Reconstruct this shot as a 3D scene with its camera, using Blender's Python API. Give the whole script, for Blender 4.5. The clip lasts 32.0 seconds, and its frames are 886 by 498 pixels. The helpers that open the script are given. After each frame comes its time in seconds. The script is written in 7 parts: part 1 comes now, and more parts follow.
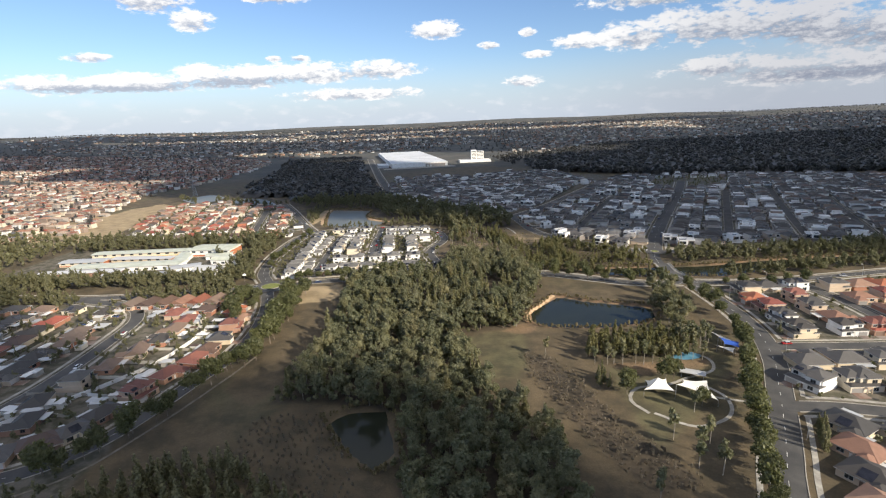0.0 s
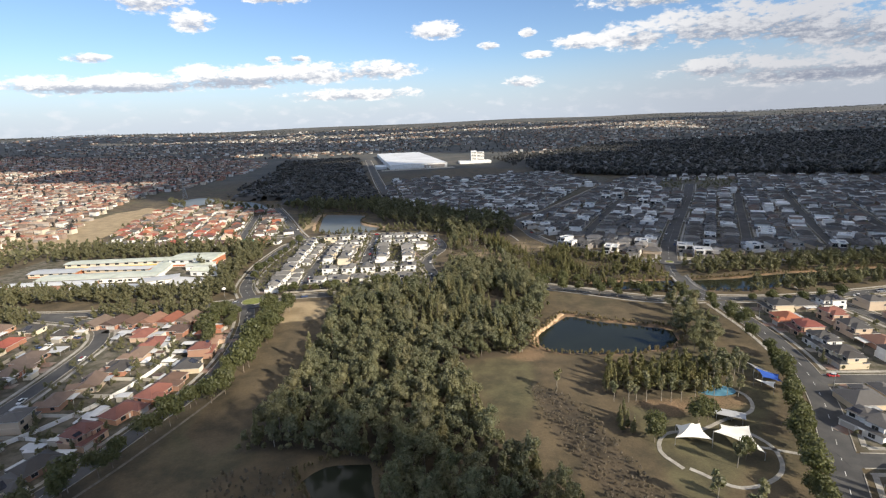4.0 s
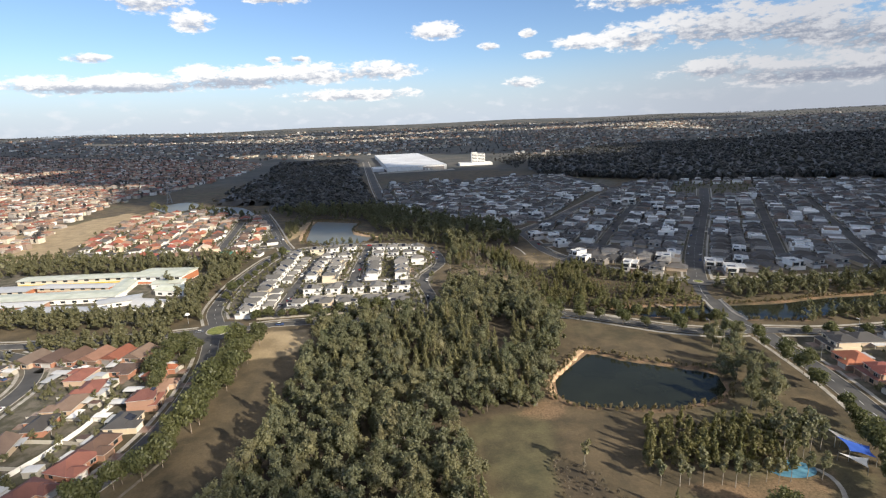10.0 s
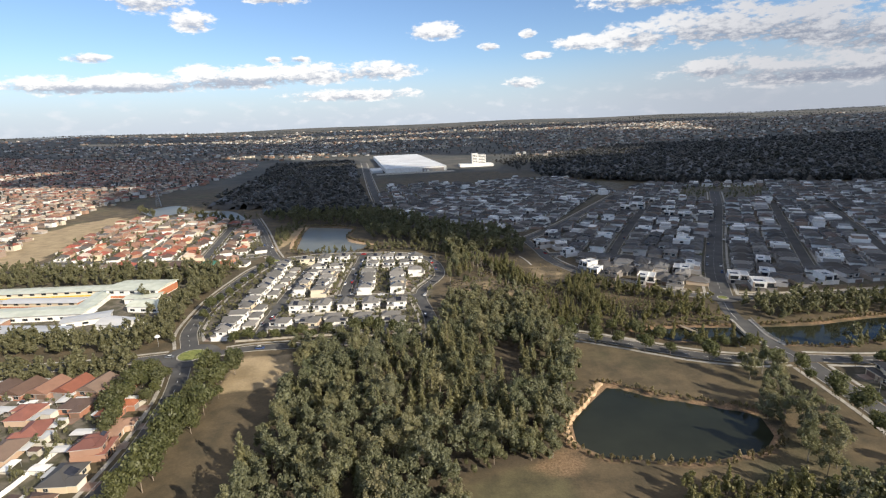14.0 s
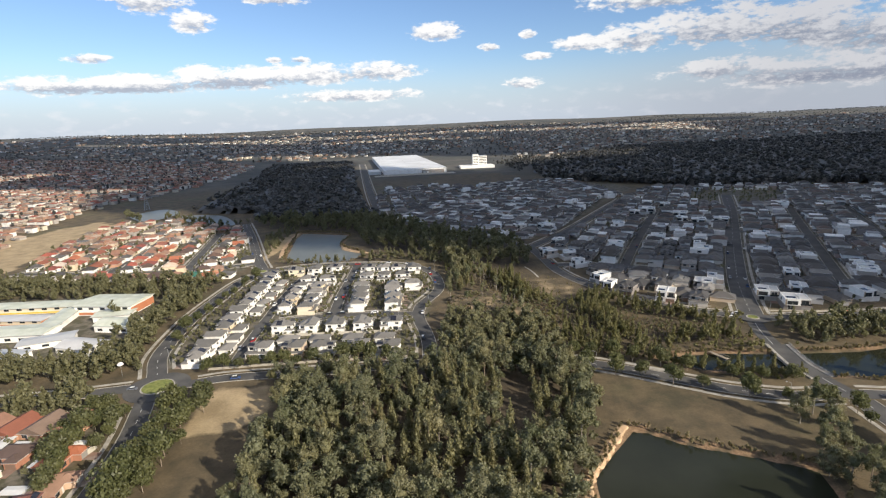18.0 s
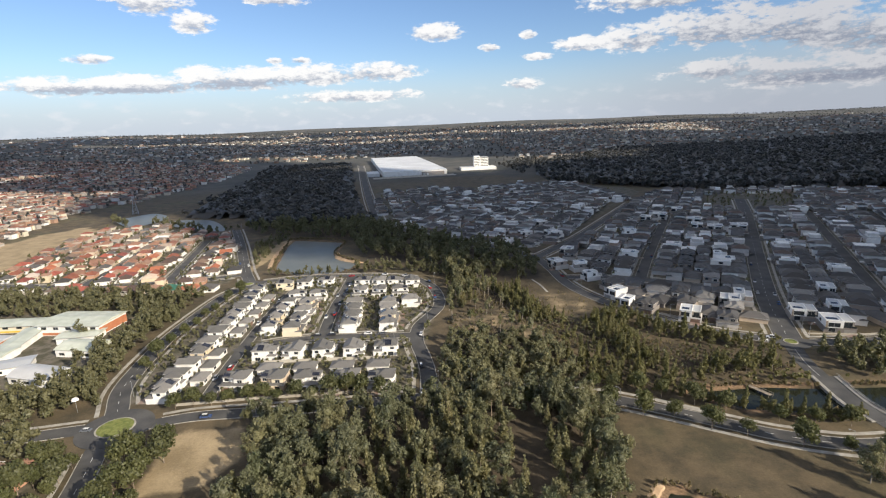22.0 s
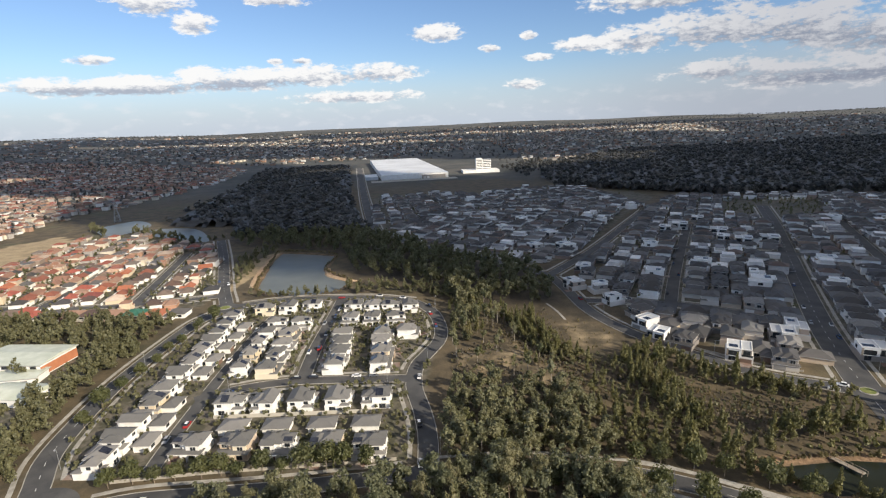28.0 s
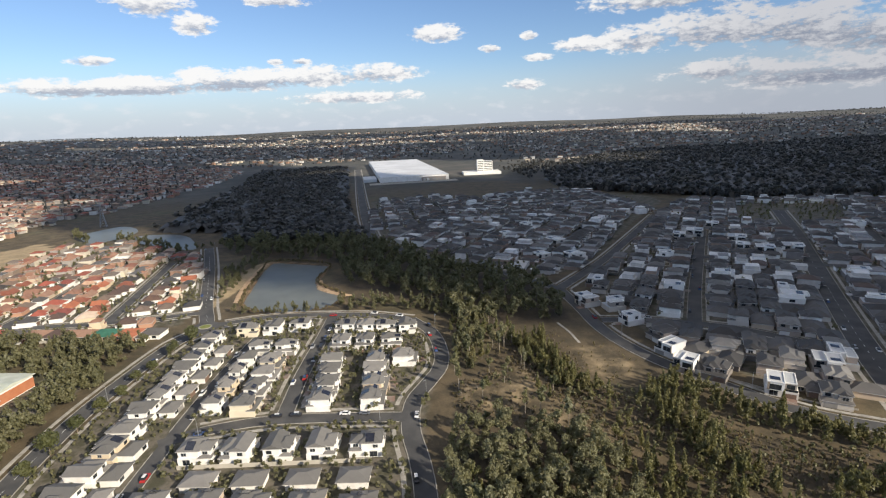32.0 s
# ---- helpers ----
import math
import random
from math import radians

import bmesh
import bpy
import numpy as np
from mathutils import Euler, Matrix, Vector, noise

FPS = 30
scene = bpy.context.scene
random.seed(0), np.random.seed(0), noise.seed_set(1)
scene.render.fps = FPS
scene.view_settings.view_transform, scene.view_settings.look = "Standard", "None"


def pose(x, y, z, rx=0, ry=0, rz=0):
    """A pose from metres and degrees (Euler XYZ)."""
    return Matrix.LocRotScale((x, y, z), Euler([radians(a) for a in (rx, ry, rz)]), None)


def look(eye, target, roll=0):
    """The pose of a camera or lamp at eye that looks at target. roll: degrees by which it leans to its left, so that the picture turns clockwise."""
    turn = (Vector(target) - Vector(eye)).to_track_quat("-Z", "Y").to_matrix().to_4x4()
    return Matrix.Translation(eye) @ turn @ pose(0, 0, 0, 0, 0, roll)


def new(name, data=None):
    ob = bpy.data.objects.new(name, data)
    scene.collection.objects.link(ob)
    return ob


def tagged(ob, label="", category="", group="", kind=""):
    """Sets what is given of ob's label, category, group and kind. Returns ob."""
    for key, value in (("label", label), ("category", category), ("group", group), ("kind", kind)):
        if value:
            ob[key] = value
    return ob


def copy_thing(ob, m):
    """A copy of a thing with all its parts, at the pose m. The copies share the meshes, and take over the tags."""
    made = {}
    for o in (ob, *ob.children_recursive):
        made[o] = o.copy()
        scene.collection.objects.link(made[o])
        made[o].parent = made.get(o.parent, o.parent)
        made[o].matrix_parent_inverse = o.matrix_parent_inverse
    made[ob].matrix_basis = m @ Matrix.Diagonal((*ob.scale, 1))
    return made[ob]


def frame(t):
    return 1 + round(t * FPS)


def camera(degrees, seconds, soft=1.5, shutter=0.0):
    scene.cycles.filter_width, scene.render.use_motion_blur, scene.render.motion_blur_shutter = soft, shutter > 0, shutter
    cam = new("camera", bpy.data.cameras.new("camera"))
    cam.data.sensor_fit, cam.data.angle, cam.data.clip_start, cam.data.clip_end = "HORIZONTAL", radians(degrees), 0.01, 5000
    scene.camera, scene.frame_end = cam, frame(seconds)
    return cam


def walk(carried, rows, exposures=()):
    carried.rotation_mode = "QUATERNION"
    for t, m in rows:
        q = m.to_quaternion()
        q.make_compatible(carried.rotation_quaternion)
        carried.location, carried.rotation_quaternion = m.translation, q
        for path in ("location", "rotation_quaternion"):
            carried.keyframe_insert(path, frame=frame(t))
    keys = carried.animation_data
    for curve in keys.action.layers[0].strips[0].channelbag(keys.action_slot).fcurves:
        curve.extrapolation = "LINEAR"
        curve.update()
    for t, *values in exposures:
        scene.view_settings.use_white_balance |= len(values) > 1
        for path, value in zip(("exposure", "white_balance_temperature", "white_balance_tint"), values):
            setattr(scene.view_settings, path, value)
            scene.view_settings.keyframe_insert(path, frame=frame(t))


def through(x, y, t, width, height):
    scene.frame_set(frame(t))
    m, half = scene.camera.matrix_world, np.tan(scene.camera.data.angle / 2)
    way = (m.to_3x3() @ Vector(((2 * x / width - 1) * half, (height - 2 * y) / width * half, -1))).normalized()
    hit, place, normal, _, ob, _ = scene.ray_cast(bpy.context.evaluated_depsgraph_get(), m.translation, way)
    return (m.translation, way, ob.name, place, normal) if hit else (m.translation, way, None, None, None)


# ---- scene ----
cam = camera(81.3, 32.0, 1.2)
# ---- camera ----
PATH = [
    (0, (-1.318, -1.262, 117.972), (-1.354, 0.679, 117.49), -2.3),
    (6, (0.673, 50.6, 117.452), (0.637, 52.541, 116.972), -2.3),
    (13, (1.114, 110.57, 117.251), (1.079, 112.511, 116.773), -2.2),
    (19, (1.033, 160.984, 117.189), (0.998, 162.926, 116.713), -2.2),
    (25, (-0.148, 210.354, 118.009), (-0.186, 212.296, 117.536), -2.2),
    (32, (-1.202, 266.762, 119.285), (-1.242, 268.705, 118.814), -2.3),
]
walk(cam, [(t, look(eye, aim, lean)) for t, eye, aim, lean in PATH], [(0, 0.62), (16, 0.56), (32, 0.43)])

# ---- world, sun and shade ----
SUN_EL, SUN_AZ = 26.0, (0.77, -0.638)
SUN = Vector((SUN_AZ[0] * math.cos(radians(SUN_EL)), SUN_AZ[1] * math.cos(radians(SUN_EL)), math.sin(radians(SUN_EL))))

world = bpy.data.worlds.new("world")
scene.world = world
world.use_nodes = True


class Nodes:
    """Small helper that adds nodes to a tree and links them."""

    def __init__(self, tree):
        self.tree = tree
        tree.nodes.clear()

    def add(self, kind):
        return self.tree.nodes.new(kind)

    def put(self, socket, value):
        if isinstance(value, bpy.types.NodeSocket):
            self.tree.links.new(value, socket)
        else:
            socket.default_value = value

    def math(self, op, a, b=0.0, c=0.0, clamp=False):
        node = self.add("ShaderNodeMath")
        node.operation, node.use_clamp = op, clamp
        for socket, value in zip(node.inputs, (a, b, c)):
            self.put(socket, value)
        return node.outputs[0]

    def smooth(self, value, low, high):
        node = self.add("ShaderNodeMapRange")
        node.interpolation_type = "SMOOTHSTEP"
        self.put(node.inputs[0], value)
        node.inputs[1].default_value, node.inputs[2].default_value = low, high
        return node.outputs[0]

    def mix(self, factor, a, b, blend="MIX"):
        node = self.add("ShaderNodeMix")
        node.data_type, node.blend_type = "RGBA", blend
        self.put(node.inputs[0], factor)
        for socket, value in ((node.inputs[6], a), (node.inputs[7], b)):
            self.put(socket, (*value, 1) if isinstance(value, tuple) else value)
        return node.outputs[2]

    def noise(self, place, scale, detail=4.0, rough=0.55):
        node = self.add("ShaderNodeTexNoise")
        if place is not None:
            self.put(node.inputs["Vector"], place)
        node.inputs["Scale"].default_value = scale
        node.inputs["Detail"].default_value = detail
        node.inputs["Roughness"].default_value = rough
        return node.outputs["Fac"]

    def ramp(self, value, colours, constant=False):
        node = self.add("ShaderNodeValToRGB")
        ramp = node.color_ramp
        ramp.interpolation = "CONSTANT" if constant else "LINEAR"
        while len(ramp.elements) < len(colours):
            ramp.elements.new(0.5)
        for i, colour in enumerate(colours):
            ramp.elements[i].position = i / (len(colours) if constant else max(1, len(colours) - 1))
            ramp.elements[i].color = (*colour, 1)
        self.put(node.inputs[0], value)
        return node.outputs[0]


def paint_sky():
    """Clear winter sky with a low bank of cumulus and a few loose puffs, laid out by azimuth and height in degrees."""
    n = Nodes(world.node_tree)
    out = n.add("ShaderNodeOutputWorld")
    sky = n.add("ShaderNodeTexSky")
    sky.sky_type, sky.sun_disc = "NISHITA", False
    sky.sun_elevation = radians(SUN_EL)
    sky.sun_rotation = math.atan2(SUN_AZ[0], SUN_AZ[1])
    sky.altitude, sky.air_density, sky.dust_density, sky.ozone_density = 100, 1.0, 0.3, 2.2
    place = n.add("ShaderNodeTexCoord").outputs["Generated"]
    xyz = n.add("ShaderNodeSeparateXYZ")
    n.put(xyz.inputs[0], place)
    az = n.math("MULTIPLY", n.math("ARCTAN2", xyz.outputs[0], xyz.outputs[1]), 57.2958)
    el = n.math("MULTIPLY", n.math("ARCSINE", xyz.outputs[2]), 57.2958)
    flat = n.add("ShaderNodeCombineXYZ")
    n.put(flat.inputs[0], n.math("MULTIPLY", az, 0.45))
    n.put(flat.inputs[1], el)
    big = n.noise(flat.outputs[0], 0.75, 8.0, 0.6)
    # puffs: azimuth, height, half width, half height
    puffs = [(-35, 4.3, 6, 0.9), (-29, 4.6, 5, 1.0), (-32, 4.3, 10, 0.9), (-21, 4.9, 9, 1.2), (-22, 5.1, 6, 1.2), (-14, 5.3, 7, 1.2), (-7, 5.5, 5, 1.1), (-33.2, 6.6, 2.0, 0.5), (-1, 9.1, 3.2, 1.0),
             (8, 3.7, 2.2, 0.7), (-17.5, 6.7, 1.0, 0.35), (-15, 6.7, 1.2, 0.35), (-28, 11.6, 4.0, 1.2), (-24.5, 10.0, 2.2, 1.1), (-17, 12.3, 4, 0.8), (14, 7.2, 3.0, 0.9), (19, 7.4, 4.0, 1.5),
             (26, 7.8, 6.5, 2.0), (33, 7.2, 6.5, 2.2), (39, 6.0, 6.5, 2.4), (22, 10.8, 9, 1.2), (34, 10.6, 9, 1.2), (27, 3.9, 6, 1.0), (33, 3.2, 7, 1.3), (39, 3.4, 8, 1.6), (-10, 3.1, 8, 0.7), (4.6, 7.4, 1.1, 0.5), (9.5, 6.3, 1.6, 0.4), (8.5, 8.4, 0.9, 0.5)]
    best = low = None
    for a, e, w, h in puffs:
        dx = n.math("DIVIDE", n.math("SUBTRACT", az, float(a)), float(w))
        dy = n.math("DIVIDE", n.math("SUBTRACT", el, float(e)), float(h))
        inside = n.math("SUBTRACT", 1.0, n.math("ADD", n.math("MULTIPLY", dx, dx), n.math("MULTIPLY", dy, dy)))
        shade = n.math("MULTIPLY", n.math("MAXIMUM", inside, 0.0), dy)
        best = inside if best is None else n.math("MAXIMUM", best, inside)
        low = shade if low is None else n.math("ADD", low, shade)
    best = n.math("MAXIMUM", best, -1.2)
    curl = n.noise(flat.outputs[0], 2.3, 8.0, 0.65)
    thick = n.math("ADD", best, n.math("MULTIPLY", n.math("SUBTRACT", big, 0.5), 3.4))
    thick = n.math("ADD", thick, n.math("MULTIPLY", n.math("SUBTRACT", curl, 0.5), 2.4))
    cover = n.smooth(thick, 0.0, 0.75)
    bright = n.math("ADD", n.math("MULTIPLY", low, 0.9), n.math("ADD", n.math("MULTIPLY", n.math("SUBTRACT", big, 0.46), 1.8), n.math("MULTIPLY", n.math("SUBTRACT", curl, 0.47), 2.4)))
    cloud = n.mix(n.smooth(bright, -0.45, 0.4), (3.5, 3.8, 4.5), (8.0, 7.9, 7.8))
    cloud = n.mix(n.smooth(az, 10.0, 34.0), cloud, (0.62, 0.635, 0.68), "MULTIPLY")
    hazy = n.smooth(el, 7.0, 0.0)
    veil = n.mix(n.math("MULTIPLY", hazy, 0.85), n.mix(1.0, sky.outputs[0], (0.82, 0.9, 1.07), "MULTIPLY"), (4.4, 5.0, 6.0))
    strato = n.math("MULTIPLY", n.smooth(n.noise(flat.outputs[0], 0.9, 5.0), 0.5, 0.75), n.smooth(el, 4.5, 1.5))
    veil = n.mix(n.math("MULTIPLY", strato, 0.45), veil, (7.0, 7.0, 7.3))
    dim = n.math("MULTIPLY", n.smooth(az, 4.0, 34.0), n.smooth(el, 9.0, 0.5))
    veil = n.mix(n.math("MULTIPLY", dim, 0.75), veil, (3.2, 3.45, 4.0))
    # a bright broken cumulus deck added overhead, out of view, to fill the shade
    flatter = n.add("ShaderNodeVectorMath")
    flatter.operation = "DIVIDE"
    n.put(flatter.inputs[0], place)
    lift = n.add("ShaderNodeCombineXYZ")
    for socket in lift.inputs:
        n.put(socket, n.math("ADD", n.math("ABSOLUTE", xyz.outputs[2]), 0.12))
    n.put(flatter.inputs[1], lift.outputs[0])
    deck = n.smooth(n.noise(flatter.outputs[0], 1.3, 6.0), 0.36, 0.52)
    deck = n.math("MULTIPLY", deck, n.smooth(el, 28.0, 42.0))
    veil = n.mix(n.math("MULTIPLY", deck, 0.9), veil, (9.6, 9.45, 9.5))
    back = n.add("ShaderNodeBackground")
    n.put(back.inputs[0], n.mix(n.math("MULTIPLY", cover, 0.96), veil, cloud))
    back.inputs[1].default_value = 0.09
    n.tree.links.new(back.outputs[0], out.inputs[0])


paint_sky()
sun = new("sun", bpy.data.lights.new("sun", "SUN"))
sun.data.energy, sun.data.angle, sun.data.color = 5.0, radians(0.55), (1.0, 0.89, 0.72)
sun.matrix_world = look(SUN * 100, (0, 0, 0))


# ---- shapes ----
class Shape:
    """Corners and faces of one mesh, each face with the index of its material."""

    def __init__(self):
        self.v, self.f, self.m = [], [], []

    def face(self, *corners, m=0):
        start = len(self.v)
        self.v += [tuple(c) for c in corners]
        self.f.append(tuple(range(start, start + len(corners))))
        self.m.append(m)
        return self

    def box(self, x0, x1, y0, y1, z0, z1, m=0, inset=0.0):
        """A box whose top is drawn in by inset on every side."""
        s, i = len(self.v), inset
        self.v += [(x0, y0, z0), (x1, y0, z0), (x1, y1, z0), (x0, y1, z0),
                   (x0 + i, y0 + i, z1), (x1 - i, y0 + i, z1), (x1 - i, y1 - i, z1), (x0 + i, y1 - i, z1)]
        for q in ((0, 3, 2, 1), (4, 5, 6, 7), (0, 1, 5, 4), (1, 2, 6, 5), (2, 3, 7, 6), (3, 0, 4, 7)):
            self.f.append(tuple(s + k for k in q))
            self.m.append(m)
        return self

    def hip(self, x0, x1, y0, y1, z, pitch=0.42, over=0.5, m=0, gable=False):
        """A tiled roof over a rectangle with eaves: hipped, or with gables at both ends of its ridge."""
        x0, x1, y0, y1 = x0 - over, x1 + over, y0 - over, y1 + over
        w, d = x1 - x0, y1 - y0
        half = min(w, d) / 2
        top = z + 0.2 + half * pitch
        run = 0.0 if gable else half
        s = len(self.v)
        self.v += [(x0, y0, z), (x1, y0, z), (x1, y1, z), (x0, y1, z)]
        self.v += [(x0, y0, z + 0.2), (x1, y0, z + 0.2), (x1, y1, z + 0.2), (x0, y1, z + 0.2)]
        if w >= d:
            self.v += [(x0 + run, (y0 + y1) / 2, top), (x1 - run, (y0 + y1) / 2, top)]
            faces = [(4, 5, 9, 8), (6, 7, 8, 9), (5, 6, 9), (7, 4, 8)]
        else:
            self.v += [((x0 + x1) / 2, y0 + run, top), ((x0 + x1) / 2, y1 - run, top)]
            faces = [(5, 6, 9, 8), (7, 4, 8, 9), (4, 5, 8), (6, 7, 9)]
        faces += [(0, 3, 2, 1), (0, 1, 5, 4), (1, 2, 6, 5), (2, 3, 7, 6), (3, 0, 4, 7)]
        for k, q in enumerate(faces):
            self.f.append(tuple(s + i for i in q))
            self.m.append(m + (k > 4))
        return self

    def tube(self, a, b, ra, rb, sides=6, m=0):
        a, b = Vector(a), Vector(b)
        turn = (b - a).to_track_quat("Z", "Y")
        s = len(self.v)
        for c, r in ((a, ra), (b, rb)):
            for k in range(sides):
                p = c + turn @ Vector((r * math.cos(2 * math.pi * k / sides), r * math.sin(2 * math.pi * k / sides), 0))
                self.v.append(tuple(p))
        for k in range(sides):
            j = (k + 1) % sides
            self.f.append((s + k, s + j, s + sides + j, s + sides + k))
            self.m.append(m)
        self.f.append(tuple(s + sides + k for k in range(sides)))
        self.f.append(tuple(s + k for k in reversed(range(sides))))
        self.m += [m, m]
        return self

    def turned(self, angle, x=0.0, y=0.0, z=0.0):
        c, s = math.cos(angle), math.sin(angle)
        self.v = [(x + c * a - s * b, y + s * a + c * b, z + d) for a, b, d in self.v]
        return self

    def join(self, other, shift=0):
        s = len(self.v)
        self.v += other.v
        self.f += [tuple(s + k for k in q) for q in other.f]
        self.m += [k + shift for k in other.m]
        return self

    def mesh(self, name, mats):
        data = bpy.data.meshes.new(name)
        data.from_pydata(self.v, [], self.f)
        for mat in (*mats, *[TRIM] * (max(self.m) + 1 - len(mats))):
            data.materials.append(mat)
        data.polygons.foreach_set("material_index", self.m)
        data.update()
        return data


def quads_mesh(name, verts, faces, mat, smooth=False):
    """One mesh from arrays of corners and four-cornered faces."""
    data = bpy.data.meshes.new(name)
    faces = np.ascontiguousarray(faces, dtype=np.int32)
    data.vertices.add(len(verts))
    data.vertices.foreach_set("co", np.ascontiguousarray(verts, dtype=np.float32).ravel())
    data.loops.add(faces.size)
    data.loops.foreach_set("vertex_index", faces.ravel())
    data.polygons.add(len(faces))
    data.polygons.foreach_set("loop_start", np.arange(0, faces.size, 4, dtype=np.int32))
    if smooth:
        data.polygons.foreach_set("use_smooth", np.ones(len(faces), dtype=bool))
    data.materials.append(mat)
    data.update(calc_edges=True)
    return data


def part(name, shape, mats, parent, label=""):
    """One mesh object under a thing or a part."""
    data = shape if isinstance(shape, bpy.types.Mesh) else shape.mesh(name, mats if isinstance(mats, (list, tuple)) else [mats])
    ob = new(name, data)
    ob.parent = parent
    return tagged(ob, label)


def thing(name, label, category, group="", kind=""):
    ob = new(name)
    ob.empty_display_size = 0.5
    return tagged(ob, label, category, group, kind)


def forget(*protos):
    for ob in protos:
        for child in (*ob.children_recursive, ob):
            bpy.data.objects.remove(child)


def whole(name, shape, mats, label, category="", group="", kind=""):
    data = shape if isinstance(shape, bpy.types.Mesh) else shape.mesh(name, mats if isinstance(mats, (list, tuple)) else [mats])
    return tagged(new(name, data), label, category, group, kind)


# ---- plan helpers ----
def inside_distance(px, py, poly):
    """Distance of points to the edge of a polygon, positive inside."""
    px, py = np.asarray(px, float), np.asarray(py, float)
    dist = np.full(px.shape, 1e9)
    within = np.zeros(px.shape, bool)
    for (ax, ay), (bx, by) in zip(poly, poly[1:] + poly[:1]):
        ex, ey = bx - ax, by - ay
        t = np.clip(((px - ax) * ex + (py - ay) * ey) / (ex * ex + ey * ey + 1e-9), 0, 1)
        dist = np.minimum(dist, np.hypot(px - ax - t * ex, py - ay - t * ey))
        cross = ((ay > py) != (by > py)) & (px < ex * (py - ay) / (ey if ey else 1e-9) + ax)
        within ^= cross
    return np.where(within, dist, -dist)


def curve(points, step=4.0):
    """A smooth line through the points (Catmull-Rom), sampled about every step metres."""
    p = [Vector((x, y)) for x, y in points]
    p = [2 * p[0] - p[1], *p, 2 * p[-1] - p[-2]]
    out = []
    for a, b, c, d in zip(p, p[1:], p[2:], p[3:]):
        count = max(1, int((c - b).length / step))
        for k in range(count):
            t = k / count
            out.append(0.5 * (2 * b + (c - a) * t + (2 * a - 5 * b + 4 * c - d) * t * t + (3 * b - a - 3 * c + d) * t ** 3))
    return out + [p[-2]]


def line_distance(px, py, line):
    px, py = np.asarray(px, float), np.asarray(py, float)
    best = np.full(px.shape, 1e9)
    for a, b in zip(line, line[1:]):
        e = b - a
        t = np.clip(((px - a.x) * e.x + (py - a.y) * e.y) / (e.length_squared + 1e-9), 0, 1)
        best = np.minimum(best, np.hypot(px - a.x - t * e.x, py - a.y - t * e.y))
    return best


def sweep(line, profile, shape=None):
    """A strip along a line; the profile is a ring of (distance to the right, height)."""
    shape = shape or Shape()
    s, n = len(shape.v), len(profile)
    for i, p in enumerate(line):
        ahead = line[min(i + 1, len(line) - 1)] - line[max(i - 1, 0)]
        ahead.normalize()
        side = Vector((ahead.y, -ahead.x))
        for off, z in profile:
            q = p + side * off
            shape.v.append((q.x, q.y, z))
    for i in range(len(line) - 1):
        for k in range(n):
            j = (k + 1) % n
            shape.f.append((s + i * n + k, s + i * n + j, s + i * n + n + j, s + i * n + n + k))
            shape.m.append(0)
    shape.f += [tuple(s + k for k in reversed(range(n))), tuple(s + (len(line) - 1) * n + k for k in range(n))]
    shape.m += [0, 0]
    return shape


# ---- materials ----
def surface(name, colours, rough=0.8, scale=0.15, fine=3.0, bump=0.2, depth=0.05, metal=0.0, vary="", grain=0.25, stain=0.3):
    """Colour from a palette, chosen by place, by object or by loose piece, with stains and grain and fine relief."""
    mat = bpy.data.materials.new(name)
    mat.use_nodes = True
    n = Nodes(mat.node_tree)
    out = n.add("ShaderNodeOutputMaterial")
    shader = n.add("ShaderNodeBsdfPrincipled")
    geo = n.add("ShaderNodeNewGeometry")
    place = geo.outputs["Position"]
    patch, speck = n.noise(place, scale, 5.0), n.noise(place, fine, 3.0)
    if vary == "object":
        colour = n.ramp(n.add("ShaderNodeObjectInfo").outputs["Random"], colours, True)
    elif vary == "piece":
        colour = n.ramp(geo.outputs["Random Per Island"], colours, True)
    else:
        colour = n.ramp(n.smooth(patch, 0.3, 0.7), colours)
    value = n.math("ADD", n.math("MULTIPLY", n.math("SUBTRACT", speck, 0.5), 2 * grain), 1.0)
    value = n.math("MULTIPLY", value, n.math("ADD", n.math("MULTIPLY", n.math("SUBTRACT", patch, 0.5), 2 * stain), 1.0))
    grey = n.add("ShaderNodeCombineColor")
    for socket in grey.inputs:
        n.put(socket, value)
    n.put(shader.inputs["Base Color"], n.mix(1.0, colour, grey.outputs[0], "MULTIPLY"))
    shader.inputs["Roughness"].default_value = rough
    shader.inputs["Metallic"].default_value = metal
    if bump:
        relief = n.add("ShaderNodeBump")
        relief.inputs["Strength"].default_value, relief.inputs["Distance"].default_value = bump, depth
        n.put(relief.inputs["Height"], speck)
        n.put(shader.inputs["Normal"], relief.outputs[0])
    n.tree.links.new(shader.outputs[0], out.inputs[0])
    return mat


